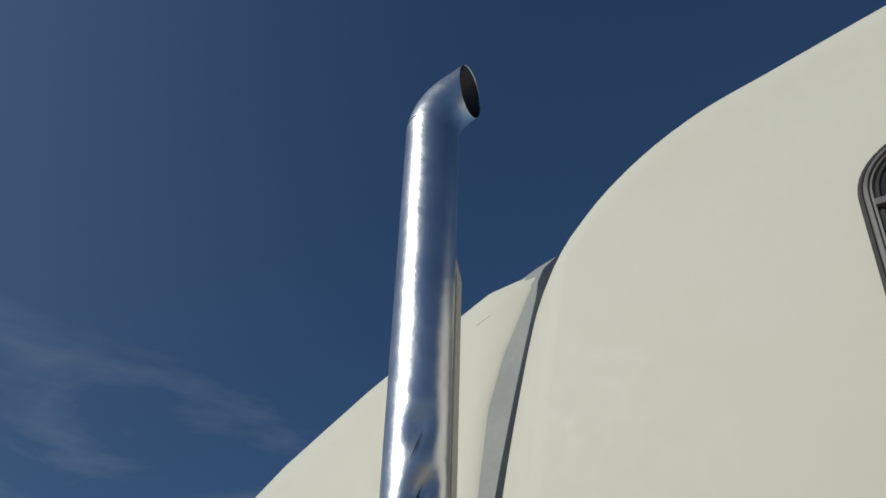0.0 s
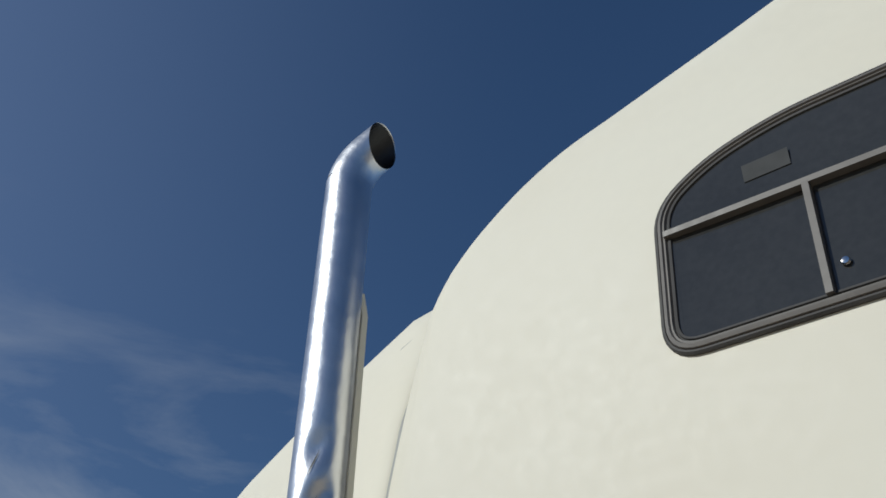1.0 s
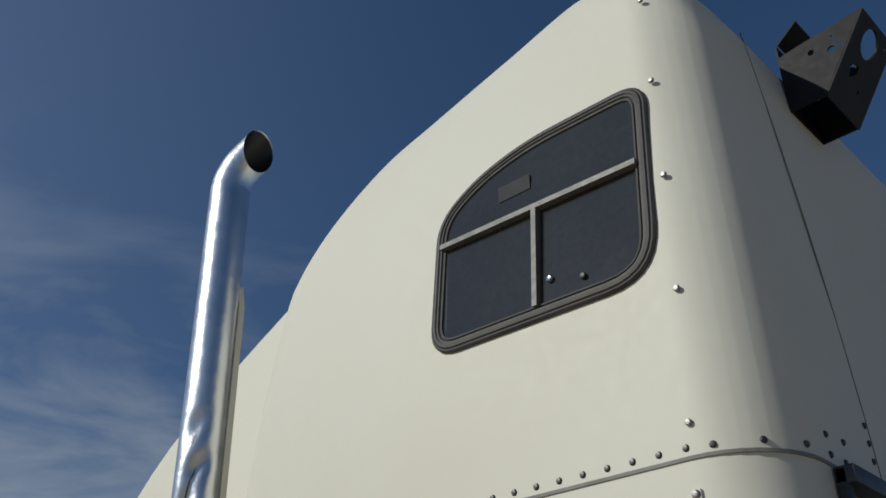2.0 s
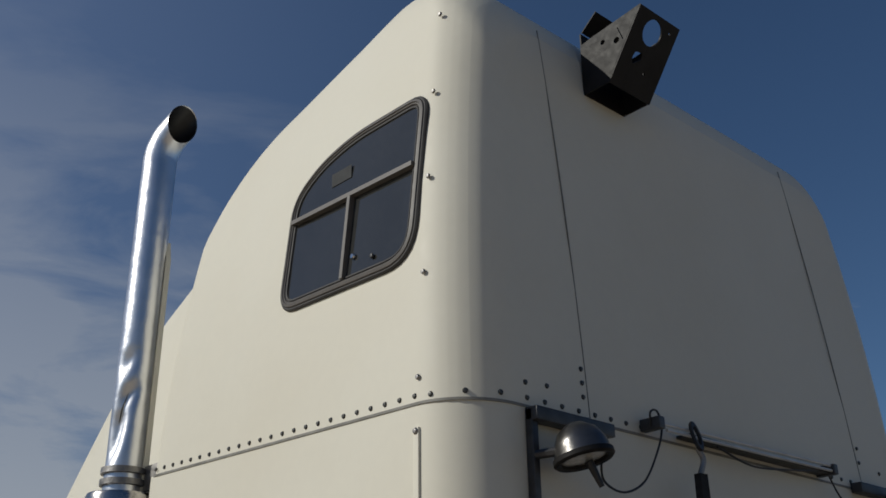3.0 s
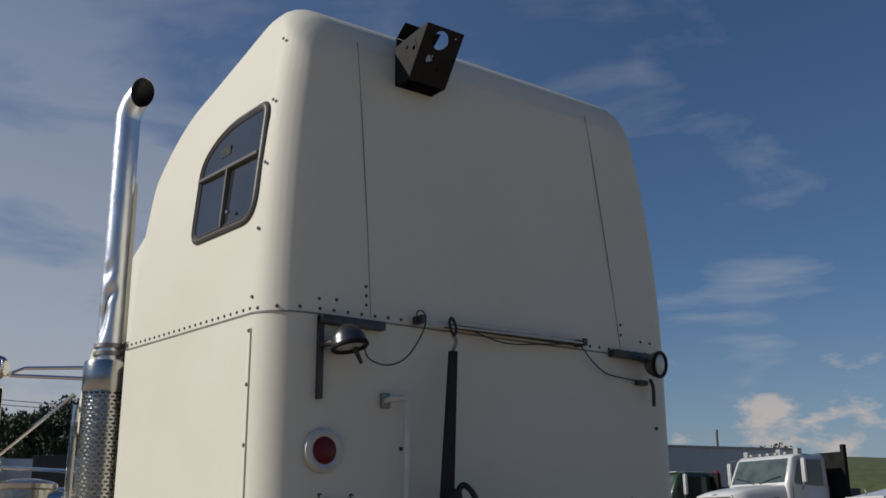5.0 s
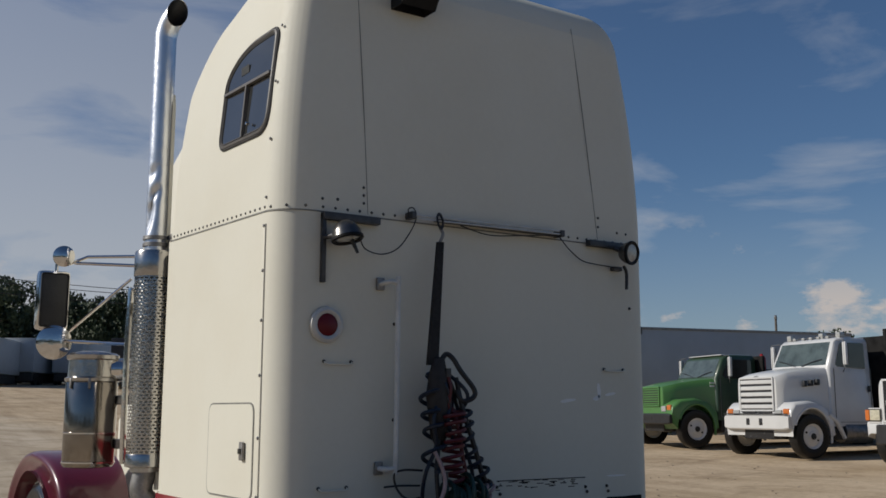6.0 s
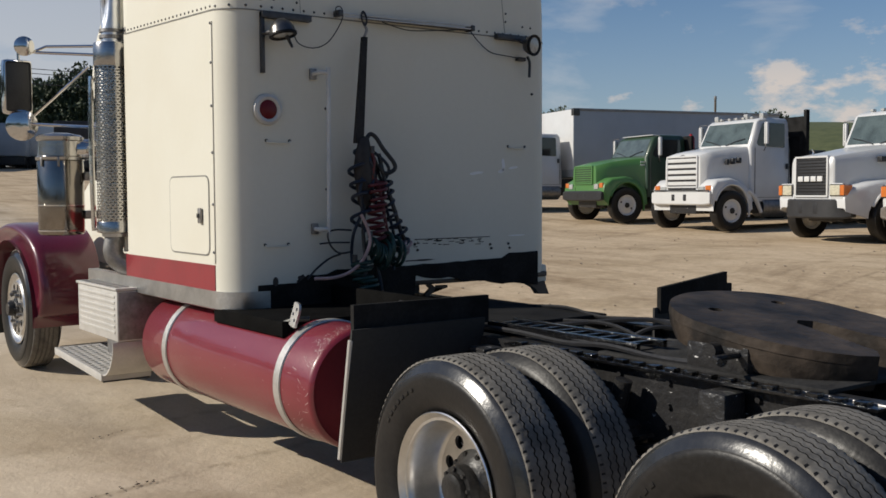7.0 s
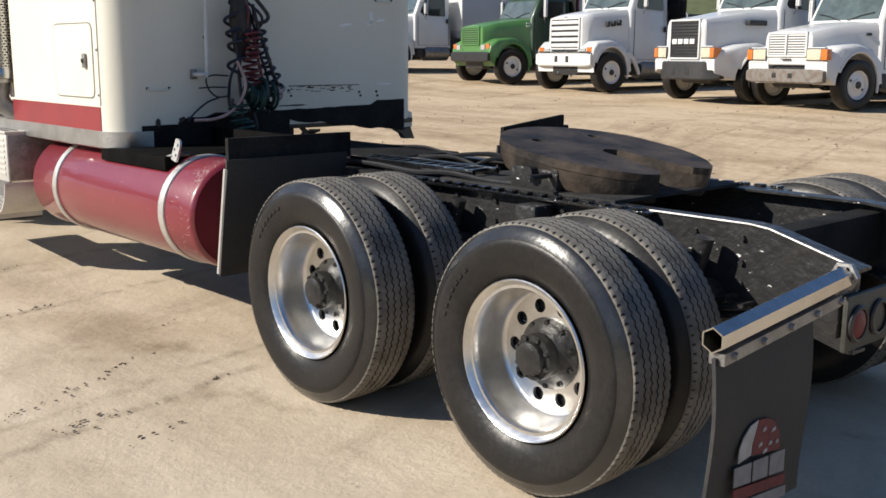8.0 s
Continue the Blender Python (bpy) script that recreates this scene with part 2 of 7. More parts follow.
def ground_material():
    m = bpy.data.materials.new("packed_sandy_dirt")
    m.use_nodes = True
    n, l = m.node_tree.nodes, m.node_tree.links
    b = n["Principled BSDF"]
    b.inputs["Roughness"].default_value = 0.95
    b.inputs["Specular IOR Level"].default_value = 0.15
    tc = n.new("ShaderNodeTexCoord")

    def noise_of(scale, detail, rough=0.55, stretch=None, turn=0.0):
        t = n.new("ShaderNodeTexNoise")
        t.inputs["Scale"].default_value, t.inputs["Detail"].default_value, t.inputs["Roughness"].default_value = scale, detail, rough
        if stretch:
            s = n.new("ShaderNodeMapping")
            s.inputs["Scale"].default_value = stretch
            s.inputs["Rotation"].default_value = (0, 0, turn)
            s.vector_type = "TEXTURE"
            l.new(tc.outputs["Object"], s.inputs["Vector"])
            l.new(s.outputs["Vector"], t.inputs["Vector"])
        else:
            l.new(tc.outputs["Object"], t.inputs["Vector"])
        return t

    def ramp_of(src, a, b_, ca, cb):
        r = n.new("ShaderNodeValToRGB")
        r.color_ramp.elements[0].position, r.color_ramp.elements[1].position = a, b_
        r.color_ramp.elements[0].color, r.color_ramp.elements[1].color = (*ca, 1), (*cb, 1)
        l.new(src.outputs["Fac"], r.inputs["Fac"])
        return r

    def mixed(a, b_, mode="MULTIPLY", f=1.0):
        x = n.new("ShaderNodeMix")
        x.data_type, x.blend_type = "RGBA", mode
        x.inputs["Factor"].default_value = f
        l.new(a, x.inputs["A"])
        l.new(b_, x.inputs["B"])
        return x.outputs["Result"]

    base = ramp_of(noise_of(0.45, 6), 0.38, 0.66, (0.515, 0.425, 0.315), (0.58, 0.49, 0.375))
    tracks = ramp_of(noise_of(0.9, 5, 0.6, (6.0, 0.7, 1), -0.08), 0.44, 0.64, (1, 1, 1), (0.80, 0.78, 0.76))
    ruts = ramp_of(noise_of(1.3, 7, 0.62, (5.0, 0.9, 1), radians(112)), 0.54, 0.74, (1, 1, 1), (0.68, 0.66, 0.64))
    stain = ramp_of(noise_of(1.7, 8, 0.62), 0.58, 0.72, (1, 1, 1), (0.70, 0.66, 0.62))
    grit = ramp_of(noise_of(38, 6, 0.7), 0.32, 0.60, (0.93, 0.925, 0.92), (1.02, 1.02, 1.02))
    c = mixed(base.outputs["Color"], tracks.outputs["Color"])
    c = mixed(c, ruts.outputs["Color"])
    c = mixed(c, stain.outputs["Color"])
    c = mixed(c, grit.outputs["Color"])
    damp = ramp_of(noise_of(0.8, 4, 0.5, (1.6, 0.8, 1), radians(35)), 0.50, 0.66, (1, 1, 1), (0.78, 0.76, 0.72))
    c = mixed(c, damp.outputs["Color"])
    # smudged tyre tracks crossing the yard beside the truck
    for offset, width, dark in ((-0.45, 0.07, 0.70), (1.15, 0.06, 0.74), (1.385, 0.07, 0.66), (-1.55, 0.10, 0.78), (0.45, 0.05, 0.85)):
        across = n.new("ShaderNodeVectorMath")
        across.operation = "DOT_PRODUCT"
        across.inputs[1].default_value = (0.97, 0.24, 0)
        l.new(tc.outputs["Object"], across.inputs[0])
        sway = n.new("ShaderNodeMath")
        sway.operation = "MULTIPLY_ADD"
        sway.inputs[1].default_value = 0.16
        l.new(noise_of(2.2, 4).outputs["Fac"], sway.inputs[0])
        l.new(across.outputs["Value"], sway.inputs[2])
        away = n.new("ShaderNodeMath")
        away.operation = "SUBTRACT"
        away.inputs[1].default_value = offset + 0.08
        l.new(sway.outputs["Value"], away.inputs[0])
        size = n.new("ShaderNodeMath")
        size.operation = "ABSOLUTE"
        l.new(away.outputs["Value"], size.inputs[0])
        edge = n.new("ShaderNodeMapRange")
        edge.interpolation_type = "SMOOTHSTEP"
        edge.inputs["From Min"].default_value, edge.inputs["From Max"].default_value = width, 0.0
        l.new(size.outputs["Value"], edge.inputs["Value"])
        broken = n.new("ShaderNodeMapRange")
        broken.inputs["From Min"].default_value, broken.inputs["From Max"].default_value = 0.40, 0.62
        l.new(noise_of(7.0, 6, 0.65).outputs["Fac"], broken.inputs["Value"])
        amount = n.new("ShaderNodeMath")
        amount.operation = "MULTIPLY"
        l.new(edge.outputs["Result"], amount.inputs[0])
        l.new(broken.outputs["Result"], amount.inputs[1])
        smudge = n.new("ShaderNodeMix")
        smudge.data_type, smudge.blend_type = "RGBA", "MULTIPLY"
        smudge.inputs["B"].default_value = (dark, dark * 0.985, dark * 0.96, 1)
        l.new(amount.outputs["Value"], smudge.inputs["Factor"])
        l.new(c, smudge.inputs["A"])
        c = smudge.outputs["Result"]
    # past the pale hardstanding the yard turns to warm gravelly sand
    gravel = ramp_of(noise_of(7.5, 9, 0.78), 0.36, 0.64, (0.84, 0.78, 0.70), (1.13, 1.06, 0.96))
    sep_xyz, wob = n.new("ShaderNodeSeparateXYZ"), n.new("ShaderNodeMath")
    wob.operation = "MULTIPLY_ADD"
    wob.inputs[1].default_value = 5.0
    zone = n.new("ShaderNodeMapRange")
    zone.inputs["From Min"].default_value, zone.inputs["From Max"].default_value = 6.3, 8.3
    l.new(tc.outputs["Object"], sep_xyz.inputs["Vector"])
    l.new(noise_of(0.35, 6, 0.65).outputs["Fac"], wob.inputs[0])
    l.new(sep_xyz.outputs["Y"], wob.inputs[2])
    l.new(wob.outputs["Value"], zone.inputs["Value"])
    sandy = n.new("ShaderNodeMix")
    sandy.data_type, sandy.blend_type = "RGBA", "MULTIPLY"
    l.new(zone.outputs["Result"], sandy.inputs["Factor"])
    l.new(c, sandy.inputs["A"])
    l.new(gravel.outputs["Color"], sandy.inputs["B"])
    c = sandy.outputs["Result"]
    l.new(c, b.inputs["Base Color"])
    h1, h2 = noise_of(5, 8, 0.6), noise_of(55, 5, 0.7)
    add = n.new("ShaderNodeMath")
    add.operation = "MULTIPLY_ADD"
    add.inputs[1].default_value = 0.25
    l.new(h2.outputs["Fac"], add.inputs[0])
    l.new(h1.outputs["Fac"], add.inputs[2])
    bp = n.new("ShaderNodeBump")
    bp.inputs["Strength"].default_value, bp.inputs["Distance"].default_value = 0.32, 0.05
    l.new(add.outputs["Value"], bp.inputs["Height"])
    l.new(bp.outputs["Normal"], b.inputs["Normal"])
    return m


def glinting(m, colour, scale, level):
    """Small pale specks painted into the colour as glints of light."""
    n, l = m.node_tree.nodes, m.node_tree.links
    b = n["Principled BSDF"]
    tc, mp, t, r = n.new("ShaderNodeTexCoord"), n.new("ShaderNodeMapping"), n.new("ShaderNodeTexNoise"), n.new("ShaderNodeMapRange")
    mp.inputs["Scale"].default_value = (0.45, 1, 1.3)
    t.inputs["Scale"].default_value, t.inputs["Detail"].default_value = scale, 3
    r.inputs["From Min"].default_value, r.inputs["From Max"].default_value = level, level + 0.03
    mixc = n.new("ShaderNodeMix")
    mixc.data_type = "RGBA"
    mixc.inputs["B"].default_value = (*colour, 1)
    l.new(tc.outputs["Object"], mp.inputs["Vector"])
    l.new(mp.outputs["Vector"], t.inputs["Vector"])
    l.new(t.outputs["Fac"], r.inputs["Value"])
    l.new(r.outputs["Result"], mixc.inputs["Factor"])
    l.new(b.inputs["Base Color"].links[0].from_socket, mixc.inputs["A"])
    l.new(mixc.outputs["Result"], b.inputs["Base Color"])
    return m


# pale specks stand in for glints on the oily rails
glinting(FRAME, (0.62, 0.61, 0.60), 48, 0.70)
DIRT = ground_material()


# ---- mesh helpers ----
def finish(name, bm, mat, parent=None, smooth=40.0):
    bmesh.ops.recalc_face_normals(bm, faces=bm.faces)
    me = bpy.data.meshes.new(name)
    bm.to_mesh(me)
    bm.free()
    me.materials.append(mat)
    if smooth:
        me.shade_smooth()
        me.set_sharp_from_angle(angle=radians(smooth))
    ob = new(name, me)
    if parent:
        ob.parent = parent
    return ob


def part(name, bm, mat, parent, label="", smooth=40.0):
    ob = finish(name, bm, mat, parent, smooth)
    return tagged(ob, label) if label else ob


def again(ob, parent, m):
    """The same mesh once more, as an object of its own."""
    o = new(ob.name.split(".")[0], ob.data)
    o.parent = parent
    o.matrix_basis = m
    return o


def thing(name, label, category, m=None, group="", kind=""):
    ob = new(name)
    ob.empty_display_size = 0.2
    if m:
        ob.matrix_basis = m
    return tagged(ob, label, category, group, kind)


def box(x0, x1, y0, y1, z0, z1, bevel=0.0, bm=None, m=None, segments=2):
    out = bm or bmesh.new()
    b = bmesh.new()
    vs = [b.verts.new((x, y, z)) for x in (x0, x1) for y in (y0, y1) for z in (z0, z1)]
    for f in ((0, 1, 3, 2), (4, 6, 7, 5), (0, 4, 5, 1), (2, 3, 7, 6), (0, 2, 6, 4), (1, 5, 7, 3)):
        b.faces.new([vs[i] for i in f])
    if bevel:
        bmesh.ops.bevel(b, geom=list(b.edges), offset=bevel, segments=segments, affect="EDGES", profile=0.6)
    return merge(out, b, m)


def merge(out, b, m=None):
    if m:
        bmesh.ops.transform(b, matrix=m, verts=b.verts)
    table = {v: out.verts.new(v.co) for v in b.verts}
    for f in b.faces:
        try:
            out.faces.new([table[v] for v in f.verts])
        except ValueError:
            pass
    b.free()
    return out


def ring_loft(rings, bm=None, cap=True, close=True):
    out = bm or bmesh.new()
    rows = [[out.verts.new(p) for p in r] for r in rings]
    k = len(rows[0])
    for a, b in zip(rows, rows[1:]):
        for i in range(k if close else k - 1):
            out.faces.new((a[i], a[(i + 1) % k], b[(i + 1) % k], b[i]))
    if cap:
        out.faces.new(rows[0][::-1])
        out.faces.new(rows[-1])
    return out


def lathe(profile, m=None, segs=32, bm=None, closed=False):
    """Turns (radius, height) pairs round the z axis, then moves them by m."""
    b = bmesh.new()
    rows = []
    for r, h in profile:
        if r < 1e-5:
            rows.append([b.verts.new((0, 0, h))])
        else:
            rows.append([b.verts.new((r * math.cos(2 * math.pi * i / segs), r * math.sin(2 * math.pi * i / segs), h)) for i in range(segs)])
    pairs = list(zip(rows, rows[1:])) + ([(rows[-1], rows[0])] if closed else [])
    for a, c in pairs:
        for i in range(segs):
            j = (i + 1) % segs
            if len(a) == 1 and len(c) == 1:
                continue
            if len(a) == 1:
                b.faces.new((a[0], c[i], c[j]))
            elif len(c) == 1:
                b.faces.new((a[i], a[j], c[0]))
            else:
                b.faces.new((a[i], a[j], c[j], c[i]))
    return merge(bm or bmesh.new(), b, m)


def tube(points, radius, segs=8, bm=None, cap=True):
    """A round bar along a line of points; radius may be a list."""
    pts = [Vector(p) for p in points]
    rad = radius if isinstance(radius, (list, tuple)) else [radius] * len(pts)
    rings, side = [], None
    for i, p in enumerate(pts):
        d = (pts[min(i + 1, len(pts) - 1)] - pts[max(i - 1, 0)]).normalized()
        if side is None:
            side = d.orthogonal().normalized()
        side = (side - d * side.dot(d)).normalized()
        up = d.cross(side)
        rings.append([p + (side * math.cos(2 * math.pi * k / segs) + up * math.sin(2 * math.pi * k / segs)) * rad[i] for k in range(segs)])
    return ring_loft(rings, bm, cap)


def curve_points(points, steps=8):
    """A smooth line through the points."""
    p = [Vector(q) for q in points]
    p = [p[0] * 2 - p[1]] + p + [p[-1] * 2 - p[-2]]
    out = []
    for i in range(1, len(p) - 2):
        for s in range(steps):
            t = s / steps
            a, b, c, d = p[i - 1], p[i], p[i + 1], p[i + 2]
            out.append(0.5 * (2 * b + (c - a) * t + (2 * a - 5 * b + 4 * c - d) * t * t + (3 * b - a - 3 * c + d) * t ** 3))
    return out + [p[-2]]


def rounded(points, radius, steps=5):
    """A closed 2D outline with its corners rounded; radius may be a list."""
    out, n = [], len(points)
    for i in range(n):
        p, a, b = Vector(points[i]), Vector(points[i - 1]), Vector(points[(i + 1) % n])
        r = radius[i] if isinstance(radius, (list, tuple)) else radius
        u, v = a - p, b - p
        r = min(r, u.length * 0.49, v.length * 0.49)
        s, e = p + u.normalized() * r, p + v.normalized() * r
        for k in range(steps + 1):
            t = k / steps
            out.append((1 - t) ** 2 * s + 2 * t * (1 - t) * p + t * t * e)
    return out


def plate(outline, thick, m, holes=(), bm=None):
    """A flat plate (2D outline in its own x and y, with holes through it), thick along z, moved by m."""
    b = bmesh.new()
    loops = [outline, *holes]
    edges, rims = [], []
    for lp in loops:
        vs = [b.verts.new((p[0], p[1], 0)) for p in lp]
        rims.append(vs)
        edges += [b.edges.new((vs[i], vs[(i + 1) % len(vs)])) for i in range(len(vs))]
    bmesh.ops.triangle_fill(b, use_beauty=True, edges=edges)
    top = [f for f in b.faces]
    table = {v: b.verts.new((v.co.x, v.co.y, thick)) for v in list(b.verts)}
    for f in top:
        b.faces.new([table[v] for v in f.verts])
    for vs in rims:
        for i in range(len(vs)):
            j = (i + 1) % len(vs)
            b.faces.new((vs[i], vs[j], table[vs[j]], table[vs[i]]))
    bmesh.ops.recalc_face_normals(b, faces=b.faces)
    return merge(bm or bmesh.new(), b, m)


def circle(cx, cy, r, n=20, ry=None):
    return [(cx + r * math.cos(2 * math.pi * i / n), cy + (ry or r) * math.sin(2 * math.pi * i / n)) for i in range(n)]


TO_X = Matrix.Rotation(radians(90), 4, "Y")      # z axis to x
TO_Y = Matrix.Rotation(radians(-90), 4, "X")     # z axis to y
SIDE = Matrix(((1, 0, 0, 0), (0, 0, -1, 0), (0, 1, 0, 0), (0, 0, 0, 1)))   # plate x, y to world x, z; thickness to -y
BACK = Matrix(((0, 0, 1, 0), (1, 0, 0, 0), (0, 1, 0, 0), (0, 0, 0, 1)))    # plate x, y to world y, z; thickness to +x


def at(x, y, z):
    return Matrix.Translation((x, y, z))

# ---- ground ----
GROUND_Z = -0.045


def rise(x, y):
    """The yard climbs gently away from the truck, on all sides."""
    d = math.hypot(x - 3.0, y)
    t = min(max((d - 7.0) / 9.0, 0.0), 1.0)
    return GROUND_Z + 0.0125 * min(max(0.0, 3.3 - x), 8.5) + 0.03 * min(max(0.0, -1.2 - x), 2.8) + 0.28 * t * t * (3 - 2 * t) + 0.0125 * min(max(0.0, d - 16.0), 110.0) + 0.022 * min(max(0.0, d - 20.0), 12.0) + 0.03 * min(max(0.0, -16.0 - x), 90.0)


def build_ground():
    xs = [-1500, -500, -200, -100, -60, -40] + [-30 + i * 0.5 for i in range(101)] + [25, 40, 60, 100, 200, 500, 1500]
    ys = [-1500, -500, -150, -60, -30, -15] + [-10 + i * 0.5 for i in range(81)] + [35, 45, 60, 100, 200, 500, 1500]
    rows = []
    for y in ys:
        rows.append([(x, y, rise(x, y) + (0.012 * noise.noise(Vector((x * 0.5, y * 0.5, 0))) - 0.004 if abs(x) < 35 and abs(y) < 35 else 0)) for x in xs])
    bm = ring_loft(rows, cap=False, close=False)
    return tagged(finish("ground", bm, DIRT), "packed sandy dirt lot with tyre tracks and stains", "ground", kind="structure")


build_ground()

# ---- the tractor unit: x runs to its tail, y across it, its left side at y = 0 ----
truck = thing("semi_truck", "cream and maroon sleeper tractor unit parked on dirt", "truck")
WIDE, SEAM, FRONT = 2.315, 2.585, -1.57


def seam_z(x):
    """Height of the joint between the two mouldings: it falls slightly towards the back."""
    return 2.553 - 0.032 * min(max(x, FRONT), 0.0)


def spread(points, x):
    for (a, za), (b, zb) in zip(points, points[1:]):
        if a <= x <= b:
            t = (x - a) / (b - a)
            return za + (zb - za) * t
    return points[0][1] if x < points[0][0] else points[-1][1]


def corner_inset(x, x0, x1, r0, r1):
    """How far a plan's rounded corners draw the sides in at x."""
    if x < x0 + r0:
        d = x0 + r0 - x
        return r0 - math.sqrt(max(r0 * r0 - d * d, 0))
    if x > x1 - r1:
        d = x - x1 + r1
        return r1 - math.sqrt(max(r1 * r1 - d * d, 0))
    return 0.0


def stations(x0, x1, r0, r1, middle=12):
    xs = [x0 + r0 * (1 - math.cos(math.pi / 2 * i / 7)) for i in range(8)]
    xs += [x0 + r0 + (x1 - r1 - x0 - r0) * i / middle for i in range(1, middle)]
    xs += [x1 - r1 + r1 * math.sin(math.pi / 2 * i / 9) for i in range(10)]
    return xs


def side_lean(z, base=SEAM):
    u = max(0.0, (z - base) / 1.33)
    return 0.125 * u ** 2.08


def smooth_line(points, steps=4):
    return [(p.x, p.y) for p in curve_points([(a, b, 0) for a, b in points], steps)]


ROOF = smooth_line([(-1.63, 3.19), (-1.62, 3.294), (-1.585, 3.411), (-1.52, 3.514), (-1.40, 3.642), (-1.25, 3.740), (-1.07, 3.824), (-0.92, 3.868), (-0.79, 3.907), (-0.64, 3.951), (-0.42, 4.013), (-0.32, 4.024), (-0.22, 4.010), (-0.10, 3.946), (-0.04, 3.867), (0.0, 3.766)])


def back_x(z):
    """The cap's back wall leans forward towards the top."""
    return -0.046 * max(0.0, (z - 2.6) / 1.05) ** 1.7


def raked(ring):
    """Leans the cap's front edge back towards the top, and its back wall forward."""
    return [(x + 0.1565 * min(1.0, max(0.0, (-1.05 - x) / 0.58)) ** 1.6 * min(1.1, max(0.0, (z - SEAM) / 0.95)) ** 1.3
             + back_x(z) * min(1.0, max(0.0, (x + 0.6) / 0.5)), y, z) for x, y, z in ring]



def crown_section(x, zt, inset, base, wide=WIDE, corner=0.15, lean=side_lean):
    half = []
    zr = zt - corner
    for i in range(9):
        z = base + (zr - base) * i / 8
        half.append((lean(z) + inset, z))
    y0 = lean(zr) + inset
    for i in range(1, 8):
        a = math.pi / 2 * i / 7
        half.append((y0 + corner * (1 - math.cos(a)), zr + corner * math.sin(a)))
    half.append((wide * 0.3, zt + 0.004))
    return [(x, y, z) for y, z in half] + [(x, wide - y, z) for y, z in reversed(half)]


def build_sleeper():
    lower = part("sleeper", ring_loft([[(x, i, z) for i, z in ((s, 1.05), (s, 1.30), (s, 1.8), (s, 2.3), (s, seam_z(x)))] +
                                      [(x, WIDE - s, z) for z in (seam_z(x), 2.3, 1.8, 1.30, 1.05)]
                                      for x in stations(FRONT, 0.0, 0.05, 0.17) for s in (corner_inset(x, FRONT, 0.0, 0.05, 0.17),)]),
                 CREAM, truck, "cream fibreglass lower sleeper body")
    rings = []
    for x in sorted(set(stations(FRONT - 0.06, 0.0, 0.17, 0.17, 6) + [p[0] for p in ROOF])):
        rings.append(raked(crown_section(x, spread(ROOF, x), corner_inset(x, FRONT - 0.06, 0.0, 0.17, 0.17), seam_z(x) + 0.004, corner=0.17)))
    part("sleeper_roof_cap", ring_loft(rings), CREAM, truck, "tall cream fibreglass sleeper roof cap")
    # joint between the two mouldings
    part("seam", ring_loft([[(x, s - 0.003, z) for z in (seam_z(x) - 0.003, seam_z(x) + 0.004)] + [(x, WIDE - s + 0.003, z) for z in (seam_z(x) + 0.004, seam_z(x) - 0.003)]
                            for x in stations(FRONT + 0.02, 0.003, 0.05, 0.17) for s in (corner_inset(x, FRONT + 0.02, 0.003, 0.05, 0.17),)]), LINE, lower, "dark joint line")
    # panel joints on the back
    for y, lean in ((0.449, -0.052), (1.907, -0.122)):
        rows = []
        for i in range(13):
            z = 2.565 + (3.80 - 2.565) * i / 12
            yy = y + lean * ((z - 2.565) / 1.30) ** 0.9
            bx = back_x(z)
            rows.append([(bx - 0.002, yy - 0.0016, z), (bx + 0.0012, yy - 0.0013, z), (bx + 0.0012, yy + 0.0013, z), (bx - 0.002, yy + 0.0016, z)])
        part("panel_joint", ring_loft(rows), LINE, lower)
    # stripe and bright skirt
    part("red_stripe", box(FRONT + 0.01, -0.165, -0.004, 0.02, 1.045, 1.19), RED_BAND, lower, "dull red painted band")
    rows = []
    for x in stations(FRONT - 0.78, 0.012, 0.02, 0.18):
        s = corner_inset(x, FRONT - 0.78, 0.012, 0.02, 0.18) - 0.012
        rows.append([(x, s, 1.05), (x, s, 0.955), (x, s + 0.02, 0.945), (x, s + 0.07, 0.945), (x, s + 0.07, 1.05)])
    part("skirt", ring_loft(rows), BRUSHED, lower, "brushed aluminium lower skirt")
    part("under_panel", box(FRONT, -0.02, 0.3, WIDE - 0.03, 1.02, 1.055, 0.01), BLACK, lower)
    # vertical moulding with screws on the side
    strip = part("side_moulding", box(-0.178, -0.158, -0.006, 0.01, 1.20, 2.50, 0.003), CREAM, lower)
    screw = lathe([(0.0, 0.006), (0.006, 0.005), (0.009, 0.0)], TO_Y @ Matrix.Rotation(math.pi, 4, "X"), 10)
    s0 = part("screw", screw, STEEL, strip)
    s0.location = (-0.168, -0.006, 2.49)
    for z in (2.28, 2.05, 1.80, 1.52, 1.26):
        again(s0, strip, at(-0.168, -0.006, z))
    # luggage door
    outline = rounded([(-0.785, 1.245), (-0.235, 1.245), (-0.235, 1.672), (-0.785, 1.672)], 0.05)
    groove = plate([(p[0], p[1]) for p in rounded([(-0.793, 1.237), (-0.227, 1.237), (-0.227, 1.680), (-0.793, 1.680)], 0.057)], 0.003, at(0, 0, 0) @ SIDE)
    part("door_gap", groove, LINE, lower)
    door = part("luggage_door", plate(outline, 0.0045, SIDE), CREAM, lower, "cream luggage compartment door")
    latch = part("latch", box(-0.350, -0.310, -0.022, -0.008, 1.415, 1.50, 0.006), STEEL, door, "steel paddle latch")
    box_b = box(-0.340, -0.320, -0.032, -0.02, 1.445, 1.47, 0.004)
    part("latch_keyhole", box_b, BOLT, door)
    # rivets along the joint
    riv = lathe([(0.0, 0.005), (0.005, 0.0042), (0.0075, 0.0)], None, 10)
    r0 = part("rivet", riv, BOLT, lower)
    first = True

